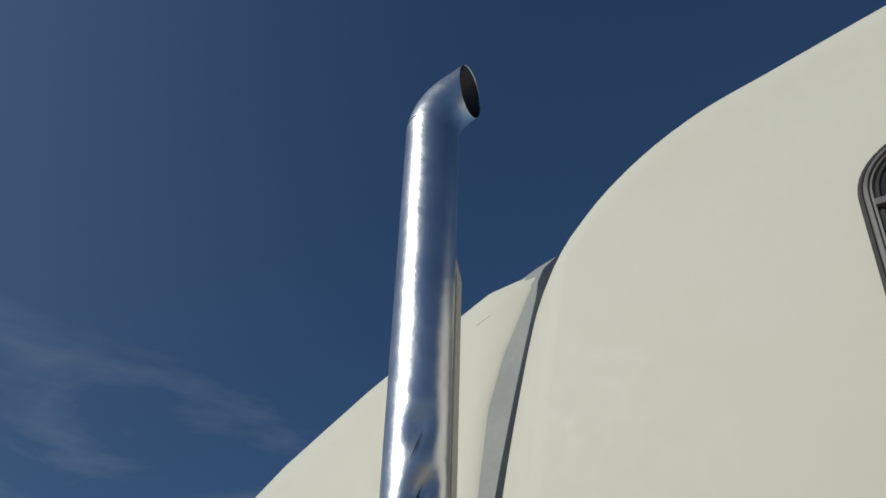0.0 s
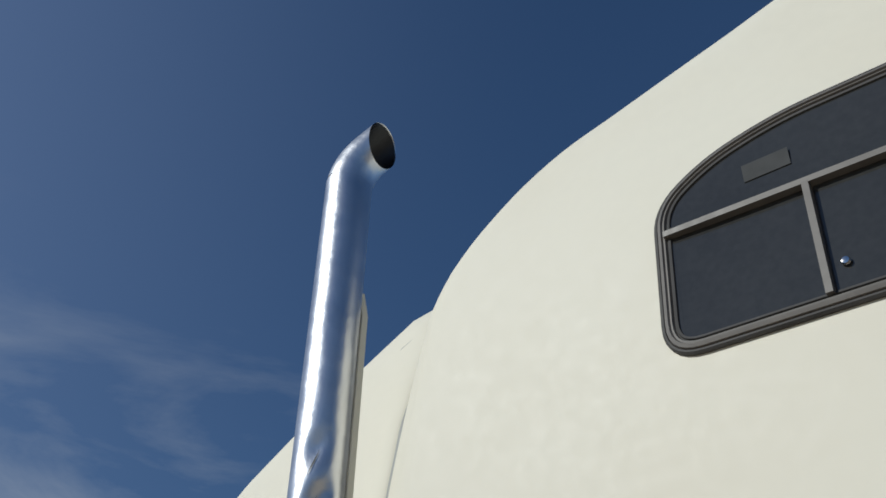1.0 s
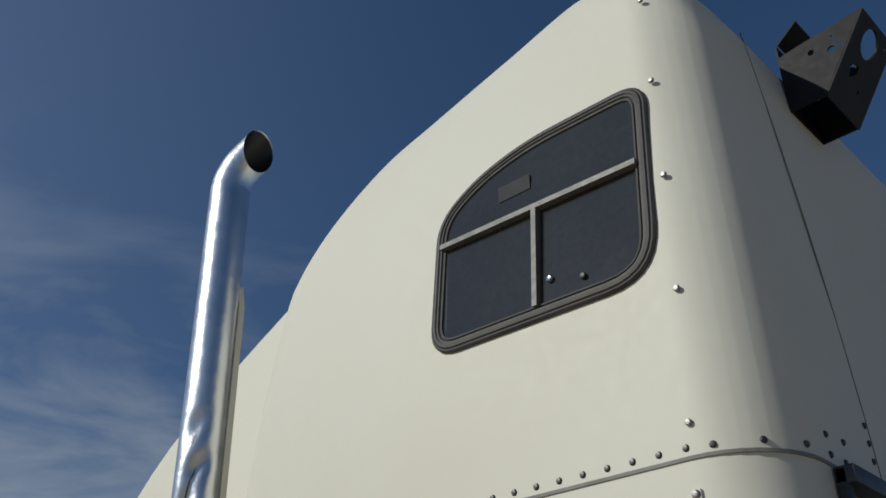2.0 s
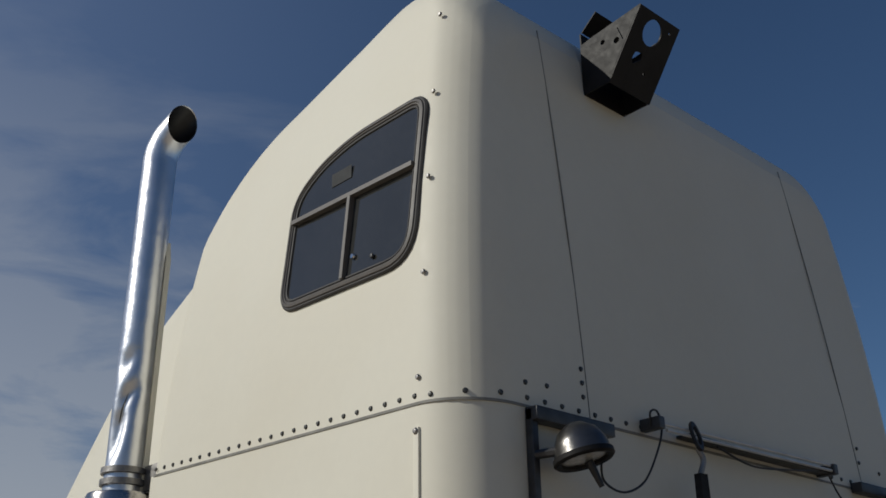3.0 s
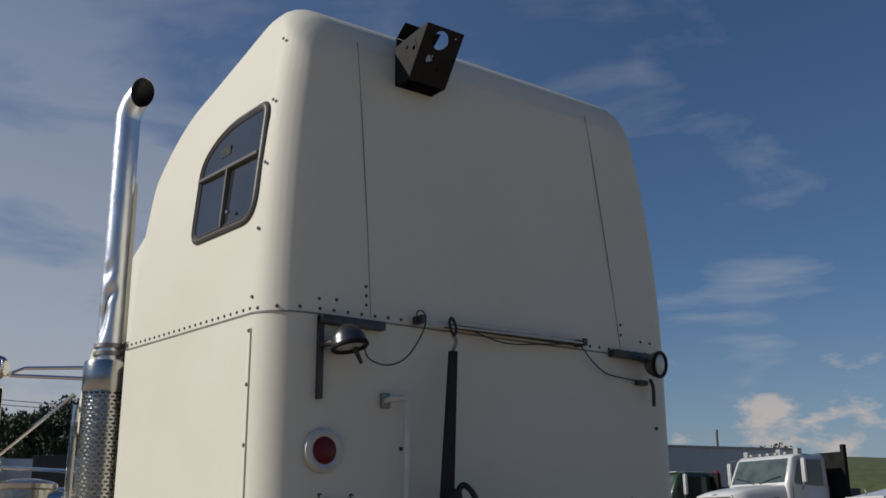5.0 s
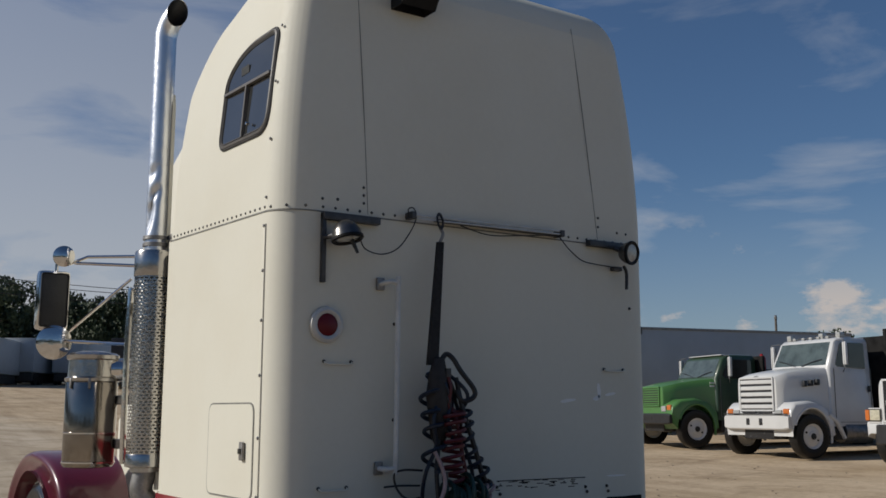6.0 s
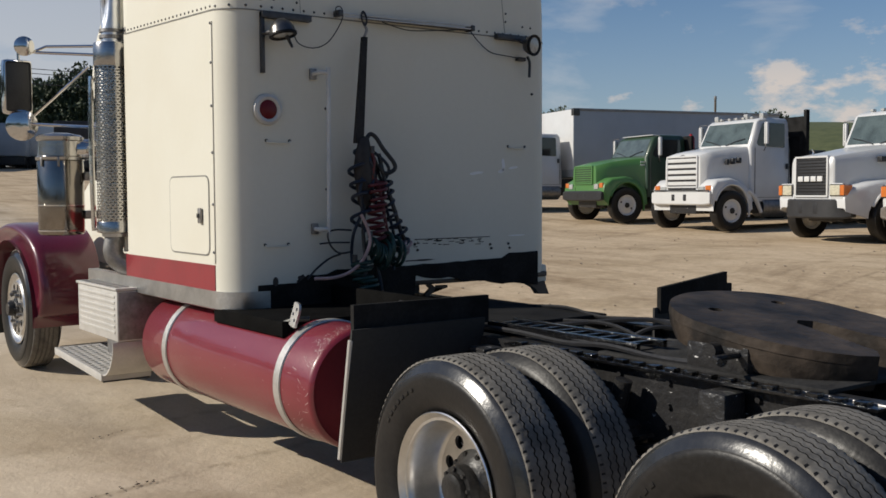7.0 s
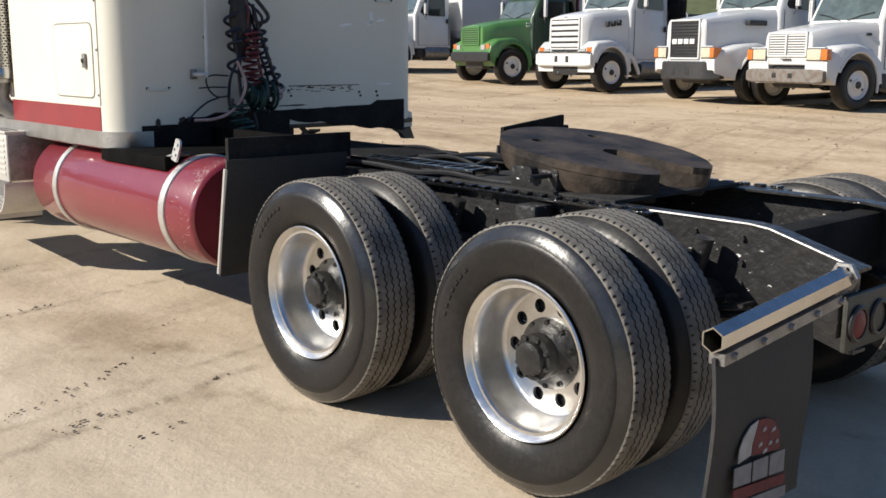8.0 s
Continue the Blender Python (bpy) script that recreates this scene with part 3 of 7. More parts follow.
    def put(x, y, z, m):
        nonlocal first
        if first:
            r0.matrix_basis = at(x, y, z) @ m
            first = False
        else:
            again(r0, lower, at(x, y, z) @ m)

    left = TO_Y @ Matrix.Rotation(math.pi, 4, "X")
    for i in range(24):
        x = -1.50 + i * 0.0575
        put(x, side_lean(SEAM + 0.035), seam_z(x) + 0.021, left)
    for i in range(3):
        a = math.pi / 2 * (i + 0.5) / 3
        put(-0.17 + 0.17 * math.sin(a), 0.17 - 0.17 * math.cos(a), 2.575, Matrix.Rotation(a, 4, "Z") @ left)
    for i in range(35):
        y = 0.212 + i * 0.0645
        if y < 2.16 and not 0.70 < y < 1.66:
            put(0.0, y, 2.576, TO_X)
    for y, z in ((0.208, 2.615), (0.287, 2.62), (0.427, 2.617), (0.426, 2.655), (0.425, 2.693), (1.913, 2.704), (1.911, 2.653), (2.052, 2.633), (2.119, 2.632)):
        put(0.0, y, z, TO_X)
    # bright bolts up the rear edge of the side
    bolt = part("bright_bolt", lathe([(0.0, 0.007), (0.005, 0.0065), (0.0072, 0.003), (0.0072, 0.0)], None, 12), STEEL, lower, "bright bolt head")
    spots = [(-0.172, 3.775), (-0.155, 3.475), (-0.146, 3.188), (-0.148, 2.904), (-0.163, 2.625)]
    bolt.matrix_basis = at(spots[0][0], side_lean(spots[0][1]) - 0.001, spots[0][1]) @ left
    for x, z in spots[1:]:
        again(bolt, lower, at(x, side_lean(z) - 0.001, z) @ left)


def build_window():
    """The sleeper's side window, set on the leaning side of the roof cap."""
    win = part("window_frame", bmesh.new(), SEAL, truck, "dark rubber-framed tinted sleeper window")
    outer = rounded([(-0.178, 2.945), (-0.816, 2.972), (-0.812, 3.375), (-0.69, 3.462), (-0.52, 3.502), (-0.17, 3.492)], [0.13, 0.085, 0.10, 0.12, 0.3, 0.085], 7)
    mid = Vector((-0.50, 3.22))

    def shrink(lp, d):
        out, n = [], len(lp)
        for i in range(n):
            t = (lp[(i + 1) % n] - lp[i - 1]).normalized()
            nn = Vector((t.y, -t.x))
            p = lp[i] + nn * d
            if (p - mid).length > (lp[i] - mid).length:
                p = lp[i] - nn * d
            out.append(p)
        return out

    def lay(m2, dy):
        return [(p.x, side_lean(p.y) - dy, p.y) for p in m2]

    bm = bmesh.new()
    loops = [lay(outer, -0.004), lay(outer, 0.006), lay(shrink(outer, 0.004), 0.010), lay(shrink(outer, 0.008), 0.010), lay(shrink(outer, 0.010), 0.006), lay(shrink(outer, 0.030), 0.006),
             lay(shrink(outer, 0.032), 0.010), lay(shrink(outer, 0.037), 0.009), lay(shrink(outer, 0.039), 0.002)]
    ring_loft(loops, bm, cap=False)
    trim = ring_loft([lay(shrink(outer, 0.009), 0.006), lay(shrink(outer, 0.0115), 0.013), lay(shrink(outer, 0.019), 0.0155), lay(shrink(outer, 0.022), 0.011), lay(shrink(outer, 0.026), 0.012), lay(shrink(outer, 0.029), 0.006)], cap=False)
    part("frame_trim", trim, TRIM, win, "satin grey-brown frame trim")
    me = bpy.data.meshes.new("window_frame")
    bm.to_mesh(me)
    bm.free()
    me.materials.append(SEAL)
    me.shade_smooth()
    me.set_sharp_from_angle(angle=radians(35))
    win.data = me
    g = bmesh.new()
    lp = lay(shrink(outer, 0.033), 0.005)
    g.faces.new([g.verts.new(p) for p in lp])
    bmesh.ops.triangulate(g, faces=g.faces)
    part("pane", g, GLASS, win, "dark tinted glass pane", smooth=0)
    rail = bmesh.new()
    for (xa, za), (xb, zb), w in (((-0.787, 3.279), (-0.204, 3.250), 0.0075), ((-0.487, 3.262), (-0.489, 2.99), 0.0075)):
        a, b = Vector((xa, side_lean(za) - 0.012, za)), Vector((xb, side_lean(zb) - 0.012, zb))
        d = (b - a).normalized()
        nrm = Vector((0, -1, 0))
        s = d.cross(nrm).normalized() * w
        ring_loft([[p + s + nrm * -0.01, p + s * 0.9 + nrm * 0.008, p - s * 0.9 + nrm * 0.008, p - s + nrm * -0.01] for p in (a, b)], rail)
    part("glazing_bar", rail, TRIM, win)
    lock = lathe([(0.0, 0.006), (0.007, 0.005), (0.009, 0.0)], at(-0.452, side_lean(3.05) - 0.008, 3.05) @ TO_Y @ Matrix.Rotation(math.pi, 4, "X"), 14)
    part("lock", lock, CHROME, win, "small chrome window lock")
    lock = lathe([(0.0, 0.006), (0.006, 0.005), (0.008, 0.0)], at(-0.362, side_lean(3.02) - 0.008, 3.02) @ TO_Y @ Matrix.Rotation(math.pi, 4, "X"), 14)
    part("knob", lock, BLACK, win)
    part("sticker", plate([(-0.606, 3.340), (-0.508, 3.338), (-0.508, 3.382), (-0.606, 3.384)], 0.001, at(0, side_lean(3.37) - 0.0065, 0) @ SIDE), STICKER, win, "plain grey sticker inside the glass", smooth=0)


CAB_ROOF = [(-2.95, 2.68), (-2.75, 2.88), (-2.5, 3.09), (-2.26, 3.30), (-2.05, 3.468), (-1.90, 3.572), (-1.73, 3.685), (-1.48, 3.83)]


def cab_inset(x):
    return 0.11 + 0.16 * max(0.0, -2.3 - x)


def build_cab():
    rings = []
    for x in [-2.82, -2.80, -2.75, -2.6, -2.5, -2.35, -2.26, -2.15, -2.05, -1.90, -1.73, -1.690, -1.680, -1.676]:
        z = spread(CAB_ROOF, x)
        edge = max(0.0, x + 1.690) * 0.5
        ring = crown_section(x, z - edge, cab_inset(x) + edge, 2.30, corner=min(0.16, z - 2.4), lean=lambda q: 0.083 * max(0, (q - 2.3) / 0.7) ** 1.4)
        # the rear edge sweeps back towards the roof
        rings.append([(a + (0.06 * max(0.0, (c - 3.2) / 0.31) ** 1.6 if x > -1.70 else 0.0), b, c) for a, b, c in ring])
    part("cab_roof_fairing", ring_loft(rings), CREAM, truck, "sloping cream cab roof fairing")
    # joint behind the fairing edge; GAP carries the stack's shade as grey
    rings = []
    for x in (-1.74, -1.60, -1.42):
        z = spread(CAB_ROOF, x) - 0.012
        rings.append(crown_section(x, z, cab_inset(x) + 0.004, 2.30, corner=0.20, lean=lambda q: 0.083 * max(0, (q - 2.3) / 0.7) ** 1.4))
    part("rubber_joint", ring_loft(rings), GAP, truck, "joint set back behind the fairing edge, its shade put in as grey")
    rows = []
    for x in (-2.83, -2.78, -2.5, -2.2, -1.9, -1.60):
        i = cab_inset(x) + 0.08 + (0.05 if x < -2.8 else 0.0)
        rows.append([(x, i, 1.16), (x, i, 1.75), (x, i + 0.015, 2.31), (x, WIDE - i - 0.015, 2.31), (x, WIDE - i, 1.75), (x, WIDE - i, 1.16)])
    cab = part("cab", ring_loft(rows), CREAM, truck, "cream cab with a maroon lower band")
    for z0, z1 in ((1.20, 1.42), (1.47, 1.50)):
        rows = [[(x, cab_inset(x) + 0.074, z0), (x, cab_inset(x) + 0.074, z1), (x, cab_inset(x) + 0.1, z1), (x, cab_inset(x) + 0.1, z0)] for x in (-2.77, -2.5, -2.2, -1.9, -1.62)]
        part("cab_stripe", ring_loft(rows), RED_BAND, cab)
    turn = Matrix.Translation((-1.95, cab_inset(-1.95) + 0.085, 0)) @ Matrix.Rotation(math.atan2(-0.21, 1.0), 4, "Z")
    part("door_window", plate(rounded([(-0.80, 1.75), (0.0, 1.75), (0.0, 2.28), (-0.65, 2.28)], 0.07), 0.018, turn @ SIDE), GLASS, cab, "dark door glass")
    part("door_gap", plate([(0.06, 1.2), (0.07, 1.2), (0.07, 2.28), (0.06, 2.28)], 0.012, turn @ SIDE), LINE, cab)
    part("windscreen", box(-2.85, -2.82, 0.45, WIDE - 0.45, 1.95, 2.5, 0.01), GLASS, cab, "dark windscreen glass")
    rows = []
    for x, y, top in ((-2.81, 0.42, 1.98), (-3.3, 0.47, 1.93), (-3.85, 0.55, 1.87), (-4.35, 0.62, 1.78), (-4.70, 0.68, 1.70)):
        rows.append([(x, y, 1.0), (x, y, top - 0.14), (x, y + 0.05, top - 0.05), (x, y + 0.15, top), (x, WIDE - y - 0.15, top), (x, WIDE - y - 0.05, top - 0.05), (x, WIDE - y, top - 0.14), (x, WIDE - y, 1.0)])
    part("hood", ring_loft(rows), CREAM, truck, "long cream bonnet")
    part("grille", box(-4.77, -4.70, 0.75, WIDE - 0.75, 0.75, 1.66, 0.02), CHROME, truck, "upright chrome grille")
    part("front_bumper", box(-5.15, -4.92, 0.02, WIDE - 0.02, 0.46, 0.83, 0.05), CHROME, truck, "chrome front bumper")
    # front mudguards, rounded over their outer edge
    for y0, y1 in ((-0.17, 0.36), (WIDE - 0.36, WIDE + 0.10)):
        hub = Vector((-4.0, 0.60))
        out = []
        for a in range(-8, 189, 7):
            out.append(hub + Vector((-0.60 * math.cos(radians(a)), 0.60 * math.sin(radians(a)))))
        out = out[::-1] if out[0].x > out[-1].x else out
        top = curve_points([(hub.x + a, hub.y + b, 0) for a, b in ((0.66, 0.0), (0.76, 0.04), (0.80, 0.18), (0.76, 0.40), (0.64, 0.57), (0.42, 0.69), (0.12, 0.745), (-0.20, 0.72), (-0.47, 0.62), (-0.68, 0.46), (-0.79, 0.26), (-0.82, 0.10))], 4)
        top = [Vector((p.x, p.y)) for p in top]
        if (top[0] - out[-1]).length > (top[-1] - out[-1]).length:
            top.reverse()
        prof = [(0.030, 0.085), (0.008, 0.062), (0.0, 0.040), (0.012, 0.018), (0.035, 0.006), (0.075, 0.0), (y1 - y0, 0.0)]
        rows = []
        for dy, d in prof:
            y = y0 + dy if y0 < 1 else y1 - dy
            drawn = [(p, p) for p in out] + [(p, p - (p - hub).normalized() * d) for p in top]
            tuck = 1 if y0 < 1 else -1
            rows.append([(q.x, y + tuck * (0.06 * min(1.0, max(0.0, (p.x - hub.x - 0.1) / 0.7)) if dy < 0.2 else 0.0), q.y) for p, q in drawn])
        bm = ring_loft(rows, cap=True)
        guard = part("front_mudguard", bm, MUDGUARD, truck, "glossy maroon front mudguard", smooth=50)
    part("front_mud_flap", box(-4.86, -4.84, -0.15, 0.34, 0.32, 0.82, 0.004), FLAP, truck, "black rubber flap")


# ---- wheels ----
STEER = (-3.99, 0.625)
AXLES, HUB_Z, WHEEL = (2.0, 3.30), 0.455, 0.975


def tyre_meshes():
    """Sidewalls and a zigzag-ribbed tread, the axle along y, the outer face towards -y."""
    segs = 384
    side = [(0.300, 0.045), (0.315, 0.030), (0.345, 0.014), (0.39, 0.004), (0.43, 0.0), (0.448, 0.002), (0.4535, 0.0065), (0.456, 0.0085), (0.470, 0.016), (0.485, 0.025), (0.498, 0.034), (0.500, 0.037)]
    other = [(r, 0.278 - a) for r, a in reversed(side)]
    m = TO_Y
    walls = lathe(side, m, 72)
    lathe(other + [(0.30, 0.045)], m, 72, walls)
    cols = [(0.037, 0.500, 0), (0.040, 0.5070, 0), (0.044, 0.5092, 0), (0.054, 0.5108, 0)]
    for k in range(4):
        c, s = 0.085 + k * 0.036, (1, -1)[k % 2]
        cols += [(c - 0.0032, 0.5125, s), (c - 0.0026, 0.503, s), (c + 0.0026, 0.503, s), (c + 0.0032, 0.5125, s)]
    cols += [(0.224, 0.5108, 0), (0.234, 0.5092, 0), (0.238, 0.5070, 0), (0.241, 0.500, 0)]
    last = len(cols) - 1
    rows = []
    for i in range(segs):
        ang = 2 * math.pi * i / segs
        zig = (0.0034, 0.0034, -0.0034, -0.0034)[i % 4]
        row = []
        for k, (a, r, s) in enumerate(cols):
            rr = r
            if i % 4 == 0 and k in (1, 2, last - 2, last - 1):
                rr = r - 0.004
            row.append((rr * math.cos(ang), a + zig * s, rr * math.sin(ang)))
        rows.append(row)
    tread = ring_loft([list(c) for c in rows] + [list(rows[0])], cap=False, close=False)
    return walls, tread, [k for k in range(last) if 4 <= k < last - 3 and (k - 4) % 4 < 3] 


def fan_disc(a, holes, hole_r, hole_at, r_out, r_in, thick):
    hs = [circle(hole_at * math.cos(2 * math.pi * i / holes), hole_at * math.sin(2 * math.pi * i / holes), hole_r, 16) for i in range(holes)]
    return plate(circle(0, 0, r_out, 60), thick, TO_Y @ at(0, 0, a), hs + [circle(0, 0, r_in, 40)])


def nuts(a, r, n, size, length, mat, parent):
    """A ring of wheel nuts, each one a piece of its own."""
    n0 = None
    for i in range(n):
        g = 2 * math.pi * (i + 0.5) / n
        m = TO_Y @ at(r * math.cos(g), r * math.sin(g), a)
        if n0 is None:
            n0 = part("wheel_nut", lathe([(0.0, -length), (size * 0.8, -length), (size, -length + 0.006), (size, 0.0)], None, 6), mat, parent)
            n0.matrix_basis = m
        else:
            again(n0, parent, m)


def glossy_shoulder(tyre):
    """Gives the bevel between sidewall and tread its polished rubber."""
    tyre.data.materials.append(SHOULDER)
    for p in tyre.data.polygons:
        if math.hypot(p.center.x, p.center.z) > 0.455:
            p.material_index = 1


def build_wheels():
    walls, tread, grooves = tyre_meshes()
    dual = part("drive_wheel", walls, RUBBER, truck, "black truck tyre on a deep polished aluminium rim")
    glossy_shoulder(dual)
    tr = part("tread", tread, TREAD, dual, "dusty zigzag tread", smooth=30)
    tr.data.materials.append(RUBBER)
    for p in tr.data.polygons:
        row, col = divmod(p.index, 23)
        p.material_index = 1 if col in grooves or (row % 4 == 0 and col in (1, 2, 20, 21)) else 0
    rim = part("rim", lathe([(0.270, 0.040), (0.292, 0.040), (0.303, 0.030), (0.305, 0.022), (0.301, 0.018), (0.295, 0.022), (0.286, 0.036), (0.276, 0.044), (0.270, 0.060), (0.264, 0.075), (0.262, 0.115),
                             (0.252, 0.145), (0.246, 0.172), (0.236, 0.186), (0.225, 0.190), (0.225, 0.205), (0.255, 0.20), (0.275, 0.24)], TO_Y, 72), ALU, dual, "deep polished aluminium rim")
    part("wheel_disc", fan_disc(0.186, 10, 0.027, 0.182, 0.228, 0.10, 0.016), ALU, rim, "polished disc with round hand holes", smooth=30)
    part("brake_drum", lathe([(0.0, 0.215), (0.235, 0.215), (0.235, 0.40)], TO_Y, 40), FRAME, rim)
    part("hub", lathe([(0.0, 0.055), (0.045, 0.056), (0.062, 0.062), (0.066, 0.075), (0.066, 0.085), (0.086, 0.088), (0.090, 0.098), (0.088, 0.135), (0.112, 0.155), (0.138, 0.176), (0.138, 0.187)], TO_Y, 32), GREASY, rim, "greasy black hub")
    nuts(0.186, 0.122, 10, 0.013, 0.030, GREASY, rim)
    nuts(0.090, 0.076, 8, 0.010, 0.014, FRAME, rim)
    inner = lathe([(0.300, 0.045), (0.345, 0.014), (0.43, 0.0), (0.455, 0.004), (0.473, 0.013), (0.499, 0.036)], TO_Y, 60)
    lathe([(0.499, 0.242), (0.473, 0.265), (0.43, 0.278), (0.345, 0.264), (0.300, 0.233)], TO_Y, 60, inner)
    lathe([(0.300, 0.233), (0.235, 0.20), (0.235, 0.08), (0.300, 0.045)], TO_Y, 40, inner)
    # lettering on the sidewall stands as low raised bars
    bars = bmesh.new()
    for k in range(7):
        g = radians(196 + k * 5.2)
        box(-0.010, 0.010, -0.003, 0.004, -0.007, 0.007, 0.001, bars, Matrix.Rotation(g, 4, "Y") @ at(0.405, 0.002, 0) @ Matrix.Rotation(radians(90), 4, "Y"))
    part("raised_marks", bars, RUBBER, dual)
    inn = part("inner_tyre", inner, RUBBER, dual)
    inn.location = (0, 0.335, 0)
    tr2 = again(tr, dual, at(0, 0.335, 0))
    size = Matrix.Scale(WHEEL, 4)
    dual.matrix_basis = pose(AXLES[0], -0.094, HUB_Z + 0.014, 0, 17, 0) @ size
    copy_thing(dual, pose(AXLES[1], -0.094, HUB_Z, 0, 0, 0) @ size)
    copy_thing(dual, pose(AXLES[0], WIDE + 0.03, HUB_Z + 0.014, 0, 40, 180) @ size)
    copy_thing(dual, pose(AXLES[1], WIDE + 0.03, HUB_Z, 0, 65, 180) @ size)

    w2, t2, grooves = tyre_meshes()
    steer = part("steer_wheel", w2, RUBBER, truck, "front truck tyre on an aluminium rim")
    glossy_shoulder(steer)
    part("tread", t2, TREAD, steer, smooth=30)
    rim = part("rim", lathe([(0.292, 0.045), (0.303, 0.032), (0.304, 0.022), (0.296, 0.020), (0.286, 0.036), (0.274, 0.050), (0.262, 0.056), (0.246, 0.045), (0.236, 0.030), (0.228, 0.022)], TO_Y, 60), ALU, steer, "polished aluminium rim")
    part("wheel_disc", fan_disc(0.022, 10, 0.028, 0.188, 0.232, 0.07, 0.012), ALU, rim, smooth=30)
    part("brake_drum", lathe([(0.0, 0.09), (0.22, 0.09), (0.22, 0.3)], TO_Y, 40), FRAME, rim)
    part("hub", lathe([(0.0, -0.055), (0.05, -0.052), (0.06, -0.04), (0.065, 0.0), (0.09, 0.012), (0.095, 0.03)], TO_Y, 32), FRAME, rim, "black oil hub")
    nuts(0.022, 0.142, 10, 0.017, 0.032, STEEL, rim)
    steer.matrix_basis = pose(STEER[0], -0.125, STEER[1], 0, 0, 0) @ size
    copy_thing(steer, pose(STEER[0], WIDE + 0.06, STEER[1], 0, 0, 180) @ size)


# ---- chassis ----
RAIL_L, RAIL_R, RAIL_TOP = 0.66, 1.62, 0.913


def build_chassis():
    for y, s in ((RAIL_L, 1), (RAIL_R, -1)):
        rows = []
        for x, top, bot in ((-4.9, RAIL_TOP, 0.66), (3.72, RAIL_TOP, 0.62), (3.80, RAIL_TOP - 0.008, 0.60), (4.10, RAIL_TOP - 0.092, 0.52), (4.135, RAIL_TOP - 0.10, 0.52)):
            rows.append([(x, y, top), (x, y + s * 0.085, top), (x, y + s * 0.085, top - 0.01), (x, y + s * 0.01, top - 0.012), (x, y + s * 0.01, bot + 0.012), (x, y + s * 0.085, bot + 0.01), (x, y + s * 0.085, bot), (x, y, bot)])
        rail = part("frame_rail", ring_loft(rows), FRAME, truck, "oily black steel frame rail")
        if s > 0:
            # bright strip added where the rail's rounded edge catches the sun
            part("worn_edge", tube([(3.02, y, RAIL_TOP), (3.72, y, RAIL_TOP), (3.80, y, RAIL_TOP - 0.008), (4.10, y, RAIL_TOP - 0.092)], 0.006, 8), STEEL, rail, "steel strip put in for the sun's glint along the upper edge")
        bolts = [(x, z) for x in (0.3, 0.55, 1.0, 1.35, 1.5, 1.75, 1.95, 2.2, 2.45, 2.7, 2.85, 3.05, 3.25, 3.5, 3.7) for z in (0.86, 0.77, 0.69)]
        b0 = None
        for x, z in bolts:
            if b0 is None:
                b0 = part("bolt", lathe([(0.0, 0.014), (0.011, 0.014), (0.013, 0.0)], None, 6), FRAME, rail)
                b0.matrix_basis = at(x, y, z) @ (TO_Y @ Matrix.Rotation(math.pi if s > 0 else 0, 4, "X"))
            else:
                again(b0, rail, at(x, y, z) @ (TO_Y @ Matrix.Rotation(math.pi if s > 0 else 0, 4, "X")))
    for x in (-0.6, 0.5, 1.35, 2.65, 3.72):
        part("cross_member", box(x - 0.06, x + 0.06, RAIL_L + 0.02, RAIL_R - 0.02, 0.67, 0.875, 0.02), DECK, truck)
    for x in AXLES:
        axle = part("drive_axle", lathe([(0.075, -1.0), (0.075, -0.30), (0.12, -0.22), (0.21, -0.12), (0.235, 0.0), (0.21, 0.12), (0.12, 0.22), (0.075, 0.30), (0.075, 1.0)], at(x, 1.14, HUB_Z) @ TO_Y, 24), FRAME, truck, "black drive axle housing")
        part("axle_nose", lathe([(0.20, 0.0), (0.17, 0.16), (0.09, 0.26), (0.05, 0.38), (0.0, 0.40)], at(x, 1.14, 0.50) @ Matrix.Rotation(radians(-90), 4, "Y"), 20), FRAME, axle)
        for y in (RAIL_L - 0.09, RAIL_R + 0.09):
            spring = bmesh.new()
            for k in range(6):
                h, ln = 0.55 + k * 0.018, 0.56 - k * 0.07
                rows = []
                for i in range(9):
                    u = -1 + i / 4
                    zz = h + 0.07 * u * u
                    rows.append([(x + u * ln, y - 0.04, zz), (x + u * ln, y + 0.04, zz), (x + u * ln, y + 0.04, zz + 0.014), (x + u * ln, y - 0.04, zz + 0.014)])
                ring_loft(rows, spring)
            part("leaf_spring", spring, FRAME, truck)
            part("spring_hanger", box(x - 0.60, x - 0.48, y - 0.06, y + 0.06, 0.55, 0.89, 0.02), FRAME, truck)
            part("shock_absorber", tube([(x + 0.18, y - 0.02, 0.40), (x + 0.30, y + 0.0, 0.86)], 0.035, 12), FRAME, truck)
        for y in (0.42, 1.86):
            part("brake_chamber", lathe([(0.0, 0.0), (0.07, 0.0), (0.085, 0.02), (0.085, 0.10), (0.09, 0.11), (0.085, 0.12), (0.08, 0.20), (0.03, 0.22), (0.0, 0.22)], at(x + 0.16, y + 0.15, 0.57) @ Matrix.Rotation(radians(70), 4, "Y"), 18), FRAME, truck)
    part("drive_shaft", tube([(-0.6, 1.14, 0.66), (1.62, 1.14, 0.52)], 0.055, 14), FRAME, truck)
    part("drive_shaft", tube([(2.2, 1.14, 0.52), (2.92, 1.14, 0.51)], 0.05, 14), FRAME, truck)
    # deck plate and clutter on the rails behind the sleeper
    part("deck_plate", box(0.10, 1.20, 0.68, 1.60, RAIL_TOP + 0.004, RAIL_TOP + 0.022, 0.004), DECK, truck, "dark deck plate behind the sleeper")
